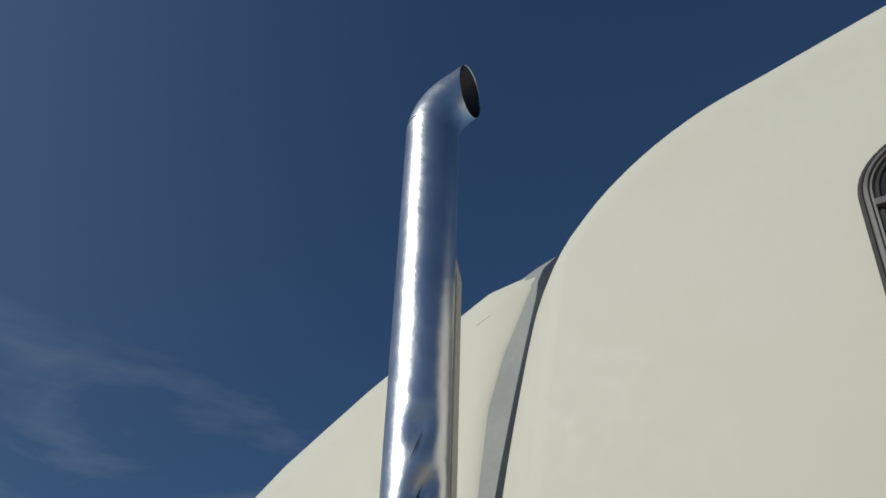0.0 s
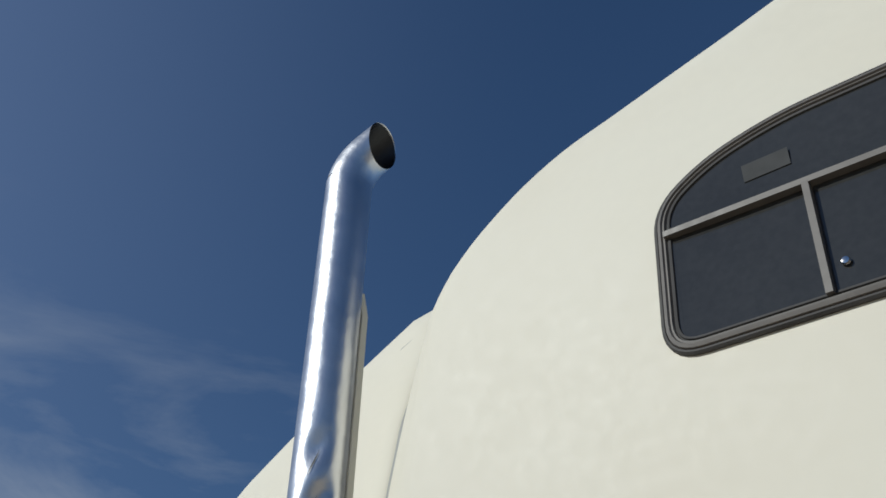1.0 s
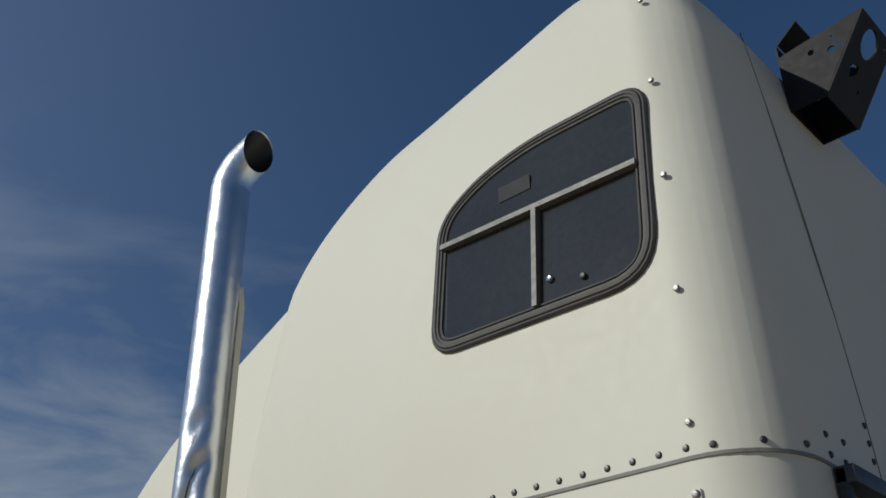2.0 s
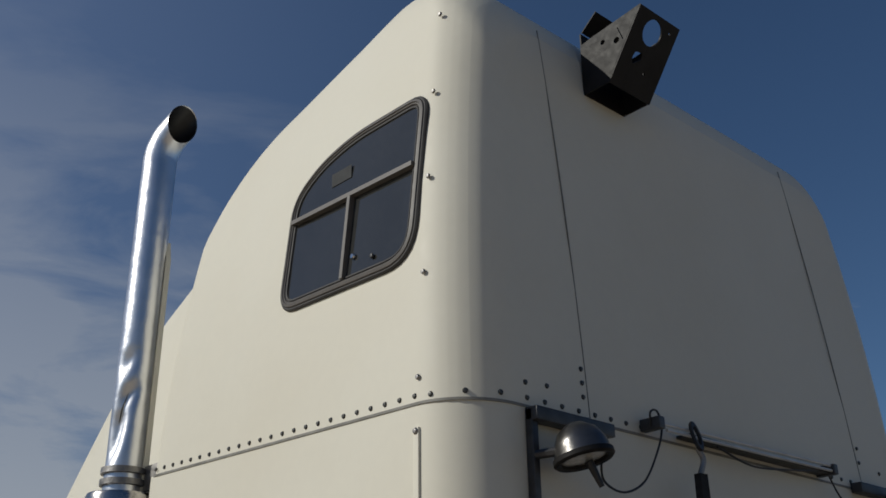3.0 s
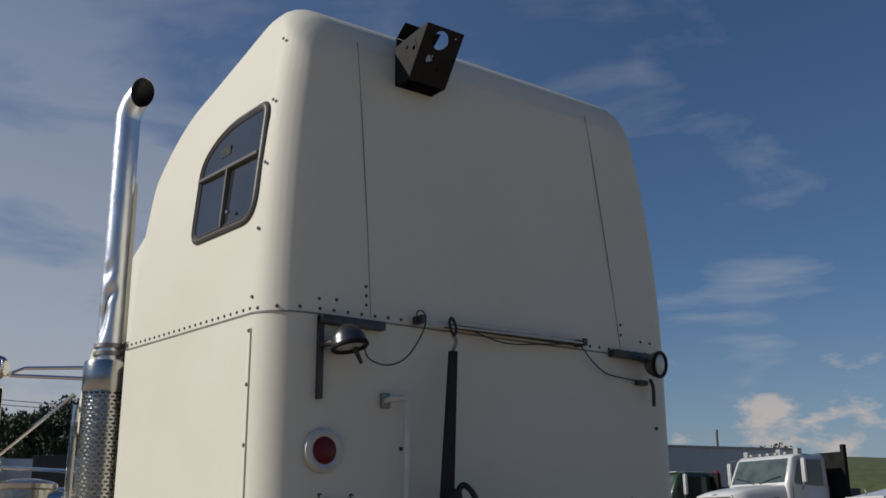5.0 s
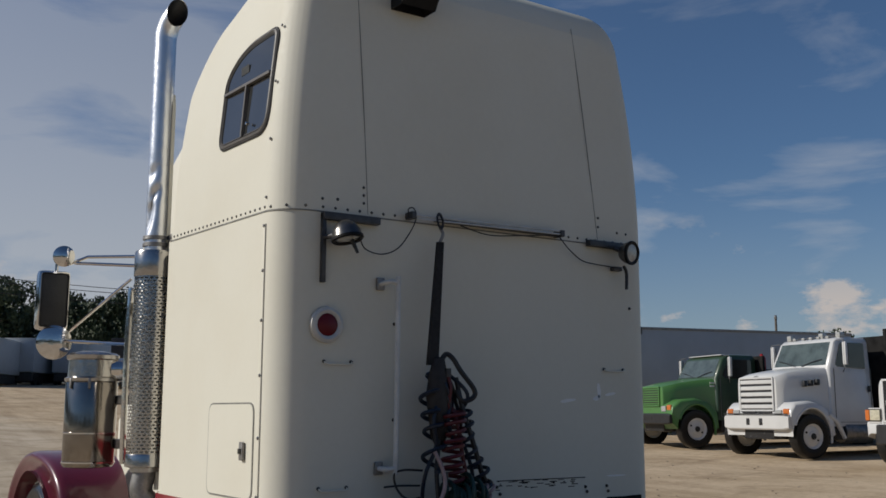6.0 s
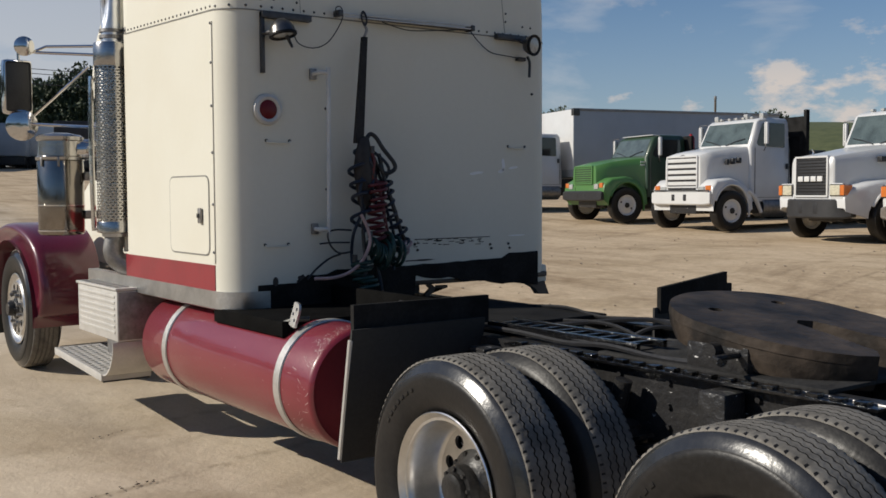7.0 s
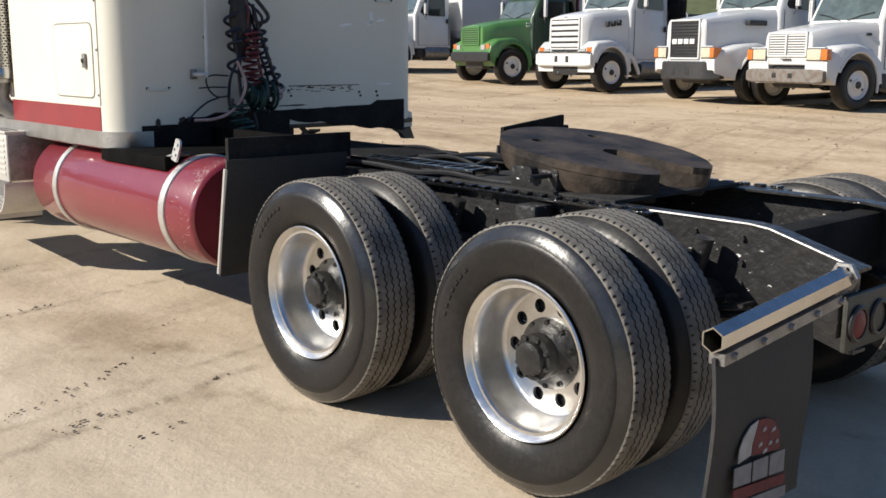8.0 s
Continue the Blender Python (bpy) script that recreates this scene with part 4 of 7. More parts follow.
    for k, (y, z, r) in enumerate(((0.66, 1.0, 0.012), (0.70, 0.995, 0.009), (0.80, 0.94, 0.014), (0.92, 0.92, 0.010), (1.34, 0.93, 0.012), (1.46, 1.0, 0.010))):
        pts = [(0.4 + i * 0.28, y + 0.06 + 0.02 * math.sin(i * 1.7 + k), z - 0.06 + 0.012 * math.sin(i * 2.3 + k * 2)) for i in range(9)]
        part("air_line", tube(curve_points(pts, 4), r, 6), HOSE_BLACK, truck)
    ladder = bmesh.new()
    for y in (0.76, 0.92):
        box(1.25, 2.20, y - 0.012, y + 0.012, 0.94, 0.97, 0.004, ladder)
    for i in range(10):
        box(1.29 + i * 0.092, 1.31 + i * 0.092, 0.76, 0.92, 0.948, 0.964, 0.003, ladder)
    part("catwalk_rack", ladder, OILY, truck, "black cat-walk rack on the rail")
    for pts, r in (([(1.9, 1.0, 0.93), (2.02, 1.1, 0.99), (2.2, 1.25, 0.94)], 0.010), ([(1.4, 1.05, 0.94), (1.75, 1.3, 0.98), (1.95, 1.35, 0.94)], 0.012), ([(1.3, 1.2, 0.94), (1.7, 1.1, 0.97), (2.1, 0.95, 0.94)], 0.010)):
        part("loose_line", tube(curve_points(pts, 6), r, 6), HOSE_BLACK, truck)
    # tail
    tail = part("tail_plate", box(4.145, 4.165, 0.535, 1.745, 0.555, 0.745, 0.01), OLIVE, truck, "dark olive tail plate with round lamps")
    for y, mat, lab in ((0.605, LENS, "round red tail lamp"), (0.752, OLIVE, "empty round lamp hole"), (1.53, OLIVE, "empty round lamp hole"), (1.675, LENS, "round red tail lamp")):
        ringm = lathe([(0.052, 0.0), (0.062, 0.0), (0.064, 0.008), (0.058, 0.014), (0.050, 0.012)], at(4.165, y, 0.645) @ TO_X, 28)
        lamp = part("tail_lamp", lathe([(0.050, 0.0), (0.050, 0.008), (0.035, 0.014), (0.0, 0.016)] if mat is LENS else [(0.050, 0.004), (0.0, 0.003)], at(4.165, y, 0.645) @ TO_X, 28), mat, tail, lab)
        part("lamp_ring", ringm, BLACK, lamp)
    part("end_gusset", box(4.06, 4.14, 0.52, 0.66, 0.60, 0.80, 0.012), FRAME, truck)
    # hexagonal hanger, drooping outwards, with its flap, both sides
    for sgn in (0, 1):
        y0, y1 = (-0.217, 0.545) if not sgn else (WIDE - 0.545, WIDE + 0.217)

        def low(y):
            """How far the hanger has dropped at y."""
            return 0.739 + 0.098 * (y - y0 if not sgn else y1 - y)

        hexa = []
        for y, r in ((y0, 0.038), (y1, 0.038), (y1, 0.033), (y0, 0.033)):
            hexa.append([(4.15 + r * math.cos(math.pi / 3 * k + 0.52), y, low(y) + r * math.sin(math.pi / 3 * k + 0.52)) for k in range(6)])
        hanger = part("flap_hanger", ring_loft(hexa + [hexa[0]], cap=False), HANGER, truck, "hexagonal chrome flap hanger tube", smooth=20)
        e0, e1 = y0 + 0.01, y1 - 0.1
        part("hanger_strip", ring_loft([[(4.135, y, low(y) - 0.07), (4.185, y, low(y) - 0.07), (4.185, y, low(y) - 0.036), (4.135, y, low(y) - 0.036)] for y in (e0, e1)]), STEEL, hanger)
        yc = y1 if not sgn else y0
        part("hanger_collar", lathe([(0.036, -0.012), (0.048, -0.010), (0.048, 0.010), (0.036, 0.012)], at(4.15, yc - (0.02 if not sgn else -0.02), low(yc)) @ TO_Y, 6), STEEL, hanger, "steel clamp collar")
        b0 = None
        for k in range(5):
            yb = y0 + 0.06 + k * 0.15
            m = at(4.185, yb, low(yb) - 0.053) @ TO_X
            if b0 is None:
                b0 = part("bolt", lathe([(0.0, 0.012), (0.010, 0.012), (0.012, 0.0)], None, 8), STEEL, hanger)
                b0.matrix_basis = m
            else:
                again(b0, hanger, m)
        f0, f1 = (-0.222, 0.305) if not sgn else (WIDE - 0.305, WIDE + 0.222)
        rows = []
        for i in range(9):
            dx, k = 0.012 * math.sin(i * 0.6), i * 0.066
            rows.append([(4.153 + dx, f0, low(f0) - 0.05 - k), (4.165 + dx, f0, low(f0) - 0.05 - k), (4.165 + dx, f1, low(f1) - 0.05 - k * 1.1), (4.153 + dx, f1, low(f1) - 0.05 - k * 1.1)])
        flap = part("rear_mud_flap", ring_loft(rows), FLAP, truck, "black rubber mud flap with a printed badge")
        if not sgn:
            def bar(pts, mat, name, lift=0.0):
                return part(name, plate([(0.058 + (a - 0.02) * 0.93, 0.468 + (b - 0.578) * 0.86) for a, b in pts], 0.003, at(4.180 + lift, 0, 0) @ BACK), mat, flap, smooth=0)
            bar([(-0.150, 0.452), (-0.146, 0.50), (-0.128, 0.535), (-0.09, 0.568), (-0.045, 0.578), (-0.06, 0.535), (-0.075, 0.50), (-0.078, 0.462)], LIGHT_PRINT, "printed_badge")
            bar([(-0.074, 0.458), (-0.070, 0.50), (-0.055, 0.535), (-0.040, 0.577), (0.01, 0.570), (0.055, 0.548), (0.088, 0.50), (0.095, 0.435)], PATCH_B, "printed_badge")
            for q, w in (((-0.01, 0.535), 0.010), ((0.045, 0.52), 0.012), ((0.03, 0.475), 0.009), ((-0.03, 0.485), 0.010), ((0.07, 0.47), 0.008), ((0.0, 0.455), 0.012)):
                bar([(q[0] - w, q[1] - 0.006), (q[0] + w, q[1] - 0.002), (q[0] + w * 0.7, q[1] + 0.010), (q[0] - w * 0.6, q[1] + 0.006)], LIGHT_PRINT, "printed_dash", 0.003)
            for k, (a, b) in enumerate(((-0.168, -0.072), (-0.060, 0.028), (0.040, 0.130))):
                bar([(a, 0.372 - 0.09 * (a + 0.17)), (b, 0.372 - 0.09 * (b + 0.17)), (b, 0.440 - 0.05 * (b + 0.17)), (a, 0.440 - 0.05 * (a + 0.17))], PATCH_A, "printed_bar")
            bar([(-0.168, 0.322), (0.14, 0.294), (0.14, 0.332), (-0.168, 0.364)], PATCH_B, "printed_bar")
            bar([(-0.06, 0.262), (0.15, 0.245), (0.15, 0.285), (-0.06, 0.304)], PATCH_A, "printed_bar")


def build_fifth_wheel():
    cx, cy, z = 2.63, 1.14, 1.086
    pts = []
    for a in range(100, 261, 8):
        pts.append((0.40 * math.cos(radians(a)) - 0.02, 0.42 * math.sin(radians(a))))
    pts += [(0.10, -0.415), (0.22, -0.38), (0.33, -0.32), (0.41, -0.24), (0.44, -0.17), (0.40, -0.115), (0.26, -0.08), (0.06, -0.05), (0.03, 0.0), (0.06, 0.05), (0.26, 0.08), (0.40, 0.115), (0.44, 0.17), (0.41, 0.24), (0.33, 0.32), (0.22, 0.38), (0.10, 0.415)]
    pts = [(a * 1.10, b * 1.07) for a, b in pts]
    top = plate(pts, 0.035, at(cx, cy, z - 0.035) @ Matrix.Rotation(radians(8.5), 4, "Y"), [circle(-0.20, 0.20, 0.03, 12), circle(-0.20, -0.20, 0.03, 12)])
    fw = part("fifth_wheel", top, GREASE, truck, "rusty greased fifth wheel coupling plate", smooth=30)
    skirt = bmesh.new()
    rows = []
    for h, k in ((z - 0.03, 0.99), (z - 0.08, 0.98), (z - 0.125, 0.94)):
        rows.append([(cx + p[0] * k, cy + p[1] * k, h - p[0] * 0.149) for p in pts])
    ring_loft(rows, skirt, cap=False)
    part("plate_skirt", skirt, GREASE, fw)
    part("pedestal", box(cx - 0.14, cx + 0.14, cy - 0.44, cy - 0.32, RAIL_TOP, z - 0.06, 0.02), FRAME, fw)
    part("pedestal", box(cx - 0.14, cx + 0.14, cy + 0.32, cy + 0.44, RAIL_TOP, z - 0.06, 0.02), FRAME, fw)
    part("pivot_pin", tube([(cx, cy - 0.48, z - 0.085), (cx, cy + 0.48, z - 0.085)], 0.03, 14), FRAME, fw)
    part("jaw", lathe([(0.055, 0.0), (0.075, 0.0), (0.075, -0.08), (0.055, -0.08)], at(cx + 0.02, cy, z - 0.04), 18, closed=True), FRAME, fw)
    part("release_handle", tube([(cx + 0.1, cy - 0.3, z - 0.09), (cx + 0.1, cy - 0.58, z - 0.09), (cx + 0.16, cy - 0.62, z - 0.09)], 0.012, 8), FRAME, fw)
    part("slide_base", box(2.05, 3.10, RAIL_L + 0.02, RAIL_R - 0.02, RAIL_TOP + 0.001, RAIL_TOP + 0.016, 0.003), GRIME, fw)
    for y in (RAIL_L - 0.035, RAIL_R + 0.035):
        teeth = bmesh.new()
        for i in range(20):
            box(1.62 + i * 0.085, 1.665 + i * 0.085, y - 0.02, y + 0.02, RAIL_TOP, RAIL_TOP + 0.014, 0.003, teeth)
        box(1.55, 3.32, y - 0.025, y + 0.025, RAIL_TOP - 0.012, RAIL_TOP, 0.002, teeth)
        part("slide_rack", teeth, OILY, fw, "toothed slide rack")


def build_tank():
    x0, x1, r, cy, cz = -1.13, 1.0, 0.290, 0.215, 0.666
    prof = [(0.0, x0 - 0.03), (0.18, x0 - 0.025), (r - 0.03, x0 - 0.005), (r - 0.006, x0 + 0.012), (r, x0 + 0.03), (r, -0.3), (r, 0.45), (r, x1 - 0.03), (r - 0.006, x1 - 0.01), (r - 0.02, x1), (r - 0.045, x1 - 0.006), (0.18, x1 + 0.012), (0.0, x1 + 0.018)]
    tank = part("fuel_tank", lathe([(a, b) for a, b in prof], at(0, cy, cz) @ TO_X, 64), MAROON, truck, "scuffed maroon round fuel tank")
    for x, top in ((-0.735, False), (0.685, True)):
        band = lathe([(r + 0.002, x - 0.032), (r + 0.009, x - 0.028), (r + 0.009, x + 0.028), (r + 0.002, x + 0.032)], at(0, cy, cz) @ TO_X, 64)
        st = part("tank_strap", band, STRAP, tank, "bright steel tank strap")
        if top:
            pl = plate(rounded([(-0.032, 0.0), (0.032, 0.0), (0.034, 0.09), (0.018, 0.12), (-0.028, 0.12)], 0.012), 0.012,
                       at(x - 0.055, 0.045, 0.935) @ Matrix.Rotation(radians(80), 4, "X") @ Matrix.Rotation(radians(-14), 4, "Z"), [circle(0.012, 0.035, 0.009, 10), circle(-0.013, 0.060, 0.009, 10), circle(0.010, 0.09, 0.009, 10)])
            part("strap_buckle", pl, STRAP, st, "bright strap end plate with holes")
            part("strap_bolt", tube([(x - 0.13, 0.03, 0.945), (x - 0.07, 0.05, 0.965), (x - 0.03, 0.12, 0.97)], 0.013, 8), BOLT, st)
    part("side_deck", box(-0.20, 0.60, 0.0, 0.64, 0.880, 0.958, 0.008), DECK_SHADE, truck, "matt black side deck above the tank")
    part("deck_riser", box(-0.20, 1.22, 0.62, 0.655, 0.70, 1.06, 0.006), DECK_SHADE, truck)
    part("tank_bracket", box(-0.64, -0.56, 0.40, 0.66, 0.42, 0.88, 0.01), FRAME, truck)
    part("tank_bracket", box(0.78, 0.86, 0.40, 0.66, 0.42, 0.88, 0.01), FRAME, truck)
    # chips and scratches in the paint, most of them near the rear rim
    rng = random.Random(21)
    verts, faces = [], []
    for i in range(170):
        near = i < 130
        x = x1 - 0.014 - abs(rng.gauss(0, 0.05 if i % 3 else 0.12)) if near else rng.uniform(x0 + 0.1, x1 - 0.2)
        a = radians(rng.uniform(4, 50) if i % 3 else rng.uniform(20, 140)) if near else radians(rng.uniform(25, 110))
        ln, w = (rng.uniform(0.003, 0.028), rng.uniform(0.0005, 0.0014)) if near else (rng.uniform(0.002, 0.006), rng.uniform(0.0008, 0.002))
        tilt_a = rng.uniform(-0.9, 0.9)
        k = len(verts)
        for u, v in ((-ln, -w), (ln, -w * 0.3), (ln * 0.8, w), (-ln * 0.7, w * 0.8)):
            xx, aa = x + u * math.cos(tilt_a) - v * math.sin(tilt_a), a + (u * math.sin(tilt_a) + v * math.cos(tilt_a)) / r
            verts.append((min(xx, x1 - 0.012), cy - (r + 0.0012) * math.sin(aa), cz + (r + 0.0012) * math.cos(aa)))
        faces.append((k, k + 1, k + 2, k + 3))
    me = bpy.data.meshes.new("chipped_paint")
    me.from_pydata(verts, [], faces)
    me.materials.append(CHIP)
    chips = new("chipped_paint", me)
    chips.parent = tank
    tagged(chips, "pale chips and scratches in the paint", kind="stuff")
    part("fuel_line", tube(curve_points([(1.15, 0.45, 0.75), (1.16, 0.5, 0.95), (1.0, 0.58, 1.02), (0.7, 0.62, 1.02)], 6), 0.012, 8), HOSE_BLACK, truck)
    # quarter flaps between the tank and the drive wheels
    for y0, y1, s, qx in ((-0.05, 0.72, 1, 1.27), (1.555, 2.10, -1, 1.56)):
        rows = []
        for i in range(7):
            z = 1.0 - i * 0.098
            lx = (0.05 - 0.1 * i / 6) if s > 0 else 0.0
            rows.append([(qx + lx, y0, z), (qx + lx + 0.012, y0, z), (qx + lx + 0.012, y1 - 0.05, z), (qx + lx, y1 - 0.05, z)])
        fl = part("quarter_flap", ring_loft(rows), FLAP, truck, "black rubber quarter flap with a bright edge")
        ye = y0 if s > 0 else y1 - 0.05
        part("flap_edge", tube([(qx + (0.046 if s > 0 else -0.004), ye, 0.955), (qx - (0.052 if s > 0 else 0.002), ye, 0.425)], 0.011, 8), STEP_ALU, fl, "bright metal edging")
        part("quarter_panel", ring_loft([[(qx, y, 0.97), (qx + 0.025, y, 0.97), (qx + 0.025, y, zt), (qx, y, zt)] for y, zt in ((y0 + 0.03, 1.10), (y1, 1.098 if s > 0 else 1.155))]), DECK, truck, "black upper splash panel")
        part("panel_bracket", box(qx - 0.03, qx, min(y0, y1) + 0.5, min(y0, y1) + 0.62, 0.90, 1.09, 0.006), DECK, truck)


def build_step_box():
    bx = part("battery_box", box(-2.16, -1.36, -0.14, 0.42, 0.645, 0.968, 0.012), STEP_ALU, truck, "ribbed aluminium battery box with a step")
    part("step_tread", box(-2.17, -1.35, -0.15, 0.10, 0.969, 0.985, 0.005), STEP_ALU, bx, "diamond plate top step")
    b0 = None
    for i in range(7):
        m = at(-1.76, -0.1405, 0.70 + i * 0.038)
        if b0 is None:
            b0 = part("rib", box(-0.36, 0.36, -0.005, 0.002, -0.009, 0.009, 0.003), STEP_ALU, bx)
            b0.matrix_basis = m
        else:
            again(b0, bx, m)
    grip = bmesh.new()
    for i in range(14):
        for k in range(4):
            box(-2.12 + i * 0.053, -2.10 + i * 0.053, -0.13 + k * 0.055, -0.095 + k * 0.055, 0.985, 0.991, 0.002, grip)
    tagged(part("grip_bumps", grip, BRUSHED, bx), "raised diamond grip", kind="stuff")
    low = part("lower_step", plate([(-2.65, -0.16), (-1.60, -0.16), (-1.60, 0.16), (-2.65, 0.16)], 0.045, at(0, 0, 0.365),
                                   [circle(-2.61 + i * 0.064 + (0.032 if k % 2 else 0), -0.13 + k * 0.052, 0.019, 6) for i in range(15) for k in range(6)]), STEP_ALU, truck, "perforated aluminium lower step", smooth=0)
    low.matrix_basis = at(-1.60, 0, 0.39) @ Matrix.Rotation(radians(2.8), 4, "Y") @ at(1.60, 0, -0.39)
    # black sheet added under the step so its holes look dark
    part("step_pan", box(-2.64, -1.61, -0.155, 0.155, 0.350, 0.363, 0.003), BLACK, low)
    part("step_front", box(-2.65, -1.60, -0.172, -0.16, 0.362, 0.412, 0.003), STEP_ALU, low)
    rows = []
    for i in range(11):
        a = math.pi / 2 * i / 10
        x, z = -1.61 + 0.22 * math.sin(a), 0.64 - 0.24 * math.cos(a)
        rows.append([(x, -0.165, z), (x, 0.16, z), (x - 0.006, 0.16, z + 0.010), (x - 0.006, -0.165, z + 0.010)])
    part("step_bracket", ring_loft(rows), STEP_ALU, low, "curved aluminium end bracket")
    part("step_strut", box(-2.30, -2.05, 0.10, 0.12, 0.37, 0.64, 0.006), STEEL, low)
    # darker metal here stands for the dark reflection on this face
    part("end_panel", box(-1.362, -1.356, -0.13, 0.41, 0.655, 0.958, 0.002), STEEL, bx, "end panel in darker metal for its dark reflection")


def build_stack():
    sx, sy, r = -1.69, -0.025, 0.065
    muff = part("muffler", lathe([(0.0, 1.30), (0.085, 1.30), (0.09, 1.34), (0.09, 2.50), (0.06, 2.56), (0.0, 2.56)], at(sx, sy, 0), 32), BRUSHED, truck, "dull muffler inside its guard")
    # perforated guard, real slots
    g = bmesh.new()
    cols, rows_n, rg = 120, 112, 0.112
    verts = [[g.verts.new((sx + rg * math.cos(2 * math.pi * c / cols), sy + rg * math.sin(2 * math.pi * c / cols), 1.38 + 1.04 * q / rows_n)) for c in range(cols)] for q in range(rows_n + 1)]
    for q in range(rows_n):
        for c in range(cols):
            row = q // 2
            if q % 2 == 1 and (c + (2 if row % 2 else 0)) % 5 < 3 and 2 < q < rows_n - 2:
                continue
            g.faces.new((verts[q][c], verts[q][(c + 1) % cols], verts[q + 1][(c + 1) % cols], verts[q + 1][c]))
    guard = part("muffler_guard", g, GUARD, truck, "perforated chrome muffler guard")
    part("guard_collar", lathe([(0.070, 2.565), (0.112, 2.56), (0.117, 2.55), (0.117, 2.42), (0.113, 2.41)], at(sx, sy, 0), 40), GUARD, guard)
    part("guard_collar", lathe([(0.113, 1.40), (0.117, 1.39), (0.117, 1.33), (0.08, 1.32)], at(sx, sy, 0), 40), GUARD, guard)
    # curved pipe, cut upright at its mouth
    path = [(sx, sy, 2.5 + 0.03 * i) for i in range(21)] + [(sx, sy, 3.4), (sx, sy, 3.64), (sx, sy, 3.858)]
    bend_r, ang = 0.18, 46
    out = Vector((math.cos(radians(26)), math.sin(radians(26)), 0))
    foot = Vector((sx, sy, 3.858))
    for i in range(1, 9):
        a = radians(ang * i / 8)
        path.append(tuple(foot + out * (bend_r * (1 - math.cos(a))) + Vector((0, 0, bend_r * math.sin(a)))))
    a = radians(ang)
    end = Vector(path[-1])
    for k in (0.05, 0.12, 0.22):
        path.append(tuple(end + out * (k * math.sin(a)) + Vector((0, 0, k * math.cos(a)))))
    mouth, mouth_no = end + out * 0.036, Vector((0.98, 0.12, 0.03)).normalized()
    pipe = tube(curve_points(path, 3), r, 40, cap=False)
    for v in pipe.verts:
        for dz, da, dep, sz in ((2.80, -62, 0.020, 0.07), (2.90, -40, 0.016, 0.05), (2.72, -75, 0.014, 0.06), (3.02, -55, 0.010, 0.05)):
            rel = Vector((v.co.x - sx, v.co.y - sy, 0))
            ang_v = math.degrees(math.atan2(rel.y, rel.x))
            d = ((v.co.z - dz - 0.0006 * (ang_v - da)) / sz) ** 2 + ((ang_v - da) / 34) ** 2
            if d < 4 and v.co.z < 3.3:
                v.co -= rel.normalized() * dep * math.exp(-d * 1.6)
    bmesh.ops.bisect_plane(pipe, geom=pipe.verts[:] + pipe.edges[:] + pipe.faces[:], plane_co=mouth, plane_no=mouth_no, clear_outer=True)
    st = part("exhaust_pipe", pipe, STACK, truck, "tall curved chrome exhaust stack, scuffed near its foot")
    inner = tube(curve_points(path, 3)[66:], r * 0.95, 32, cap=True)
    bmesh.ops.bisect_plane(inner, geom=inner.verts[:] + inner.edges[:] + inner.faces[:], plane_co=mouth - mouth_no * 0.001, plane_no=mouth_no, clear_outer=True)
    part("sooty_lining", inner, BLACK, st, "sooty inside of the pipe")
    # dark slivers laid on the dents for the dark reflections in their creases
    for z0, z1, a0, a1, w in ((2.80, 2.925, -72, -38, 0.016), (2.955, 3.03, -66, -44, 0.007), (2.70, 2.76, -52, -40, 0.005)):
        verts, n = [], 10
        for i in range(n + 1):
            t = i / n
            ww = w * math.sin(math.pi * min(1.0, t * 1.1 + 0.02)) * (1 - 0.3 * t)
            for k in (-0.5, 0.5):
                ang = radians(a0 + (a1 - a0) * t)
                zz = z0 + (z1 - z0) * t + k * ww * 1.6
                d = 0.0
                for dz, da, dep, sz in ((2.80, -62, 0.020, 0.07), (2.90, -40, 0.016, 0.05), (2.72, -75, 0.014, 0.06), (3.02, -55, 0.010, 0.05)):
                    q = ((zz - dz - 0.0006 * (math.degrees(ang) - da)) / sz) ** 2 + ((math.degrees(ang) - da) / 34) ** 2
                    if q < 4:
                        d += dep * math.exp(-q * 1.6)
                rr = r + 0.0025 - d
                verts.append((sx + rr * math.cos(ang), sy + rr * math.sin(ang), zz))
        me = bpy.data.meshes.new("dent_crease")
        me.from_pydata(verts, [], [(2 * i, 2 * i + 1, 2 * i + 3, 2 * i + 2) for i in range(n)])
        me.materials.append(BOLT)
        cr_ob = new("dent_crease", me)
        cr_ob.parent = st
    for z in (2.60, 2.64):
        part("clamp", lathe([(r + 0.002, z - 0.012), (r + 0.012, z - 0.010), (r + 0.012, z + 0.010), (r + 0.002, z + 0.012)], at(sx, sy, 0), 32), STEEL, st)
    part("clamp_arm", box(sx + 0.0, sx + 0.17, sy + 0.05, sy + 0.09, 2.57, 2.66, 0.008), STEEL, truck)
    part("stack_bracket", plate([(-0.018, 1.2), (0.018, 1.2), (0.018, 3.44), (0.0, 3.52), (-0.018, 3.46)], 0.02, at(sx + 0.035, sy + 0.065, 0) @ SIDE), CREAM, truck, "flat painted stack support bar")
    part("exhaust_elbow", tube(curve_points([(sx, sy, 1.34), (sx, sy, 1.15), (sx + 0.12, sy + 0.25, 1.02), (sx + 0.2, sy + 0.6, 0.95)], 6), 0.065, 20), STEEL, truck, "rusty exhaust elbow")
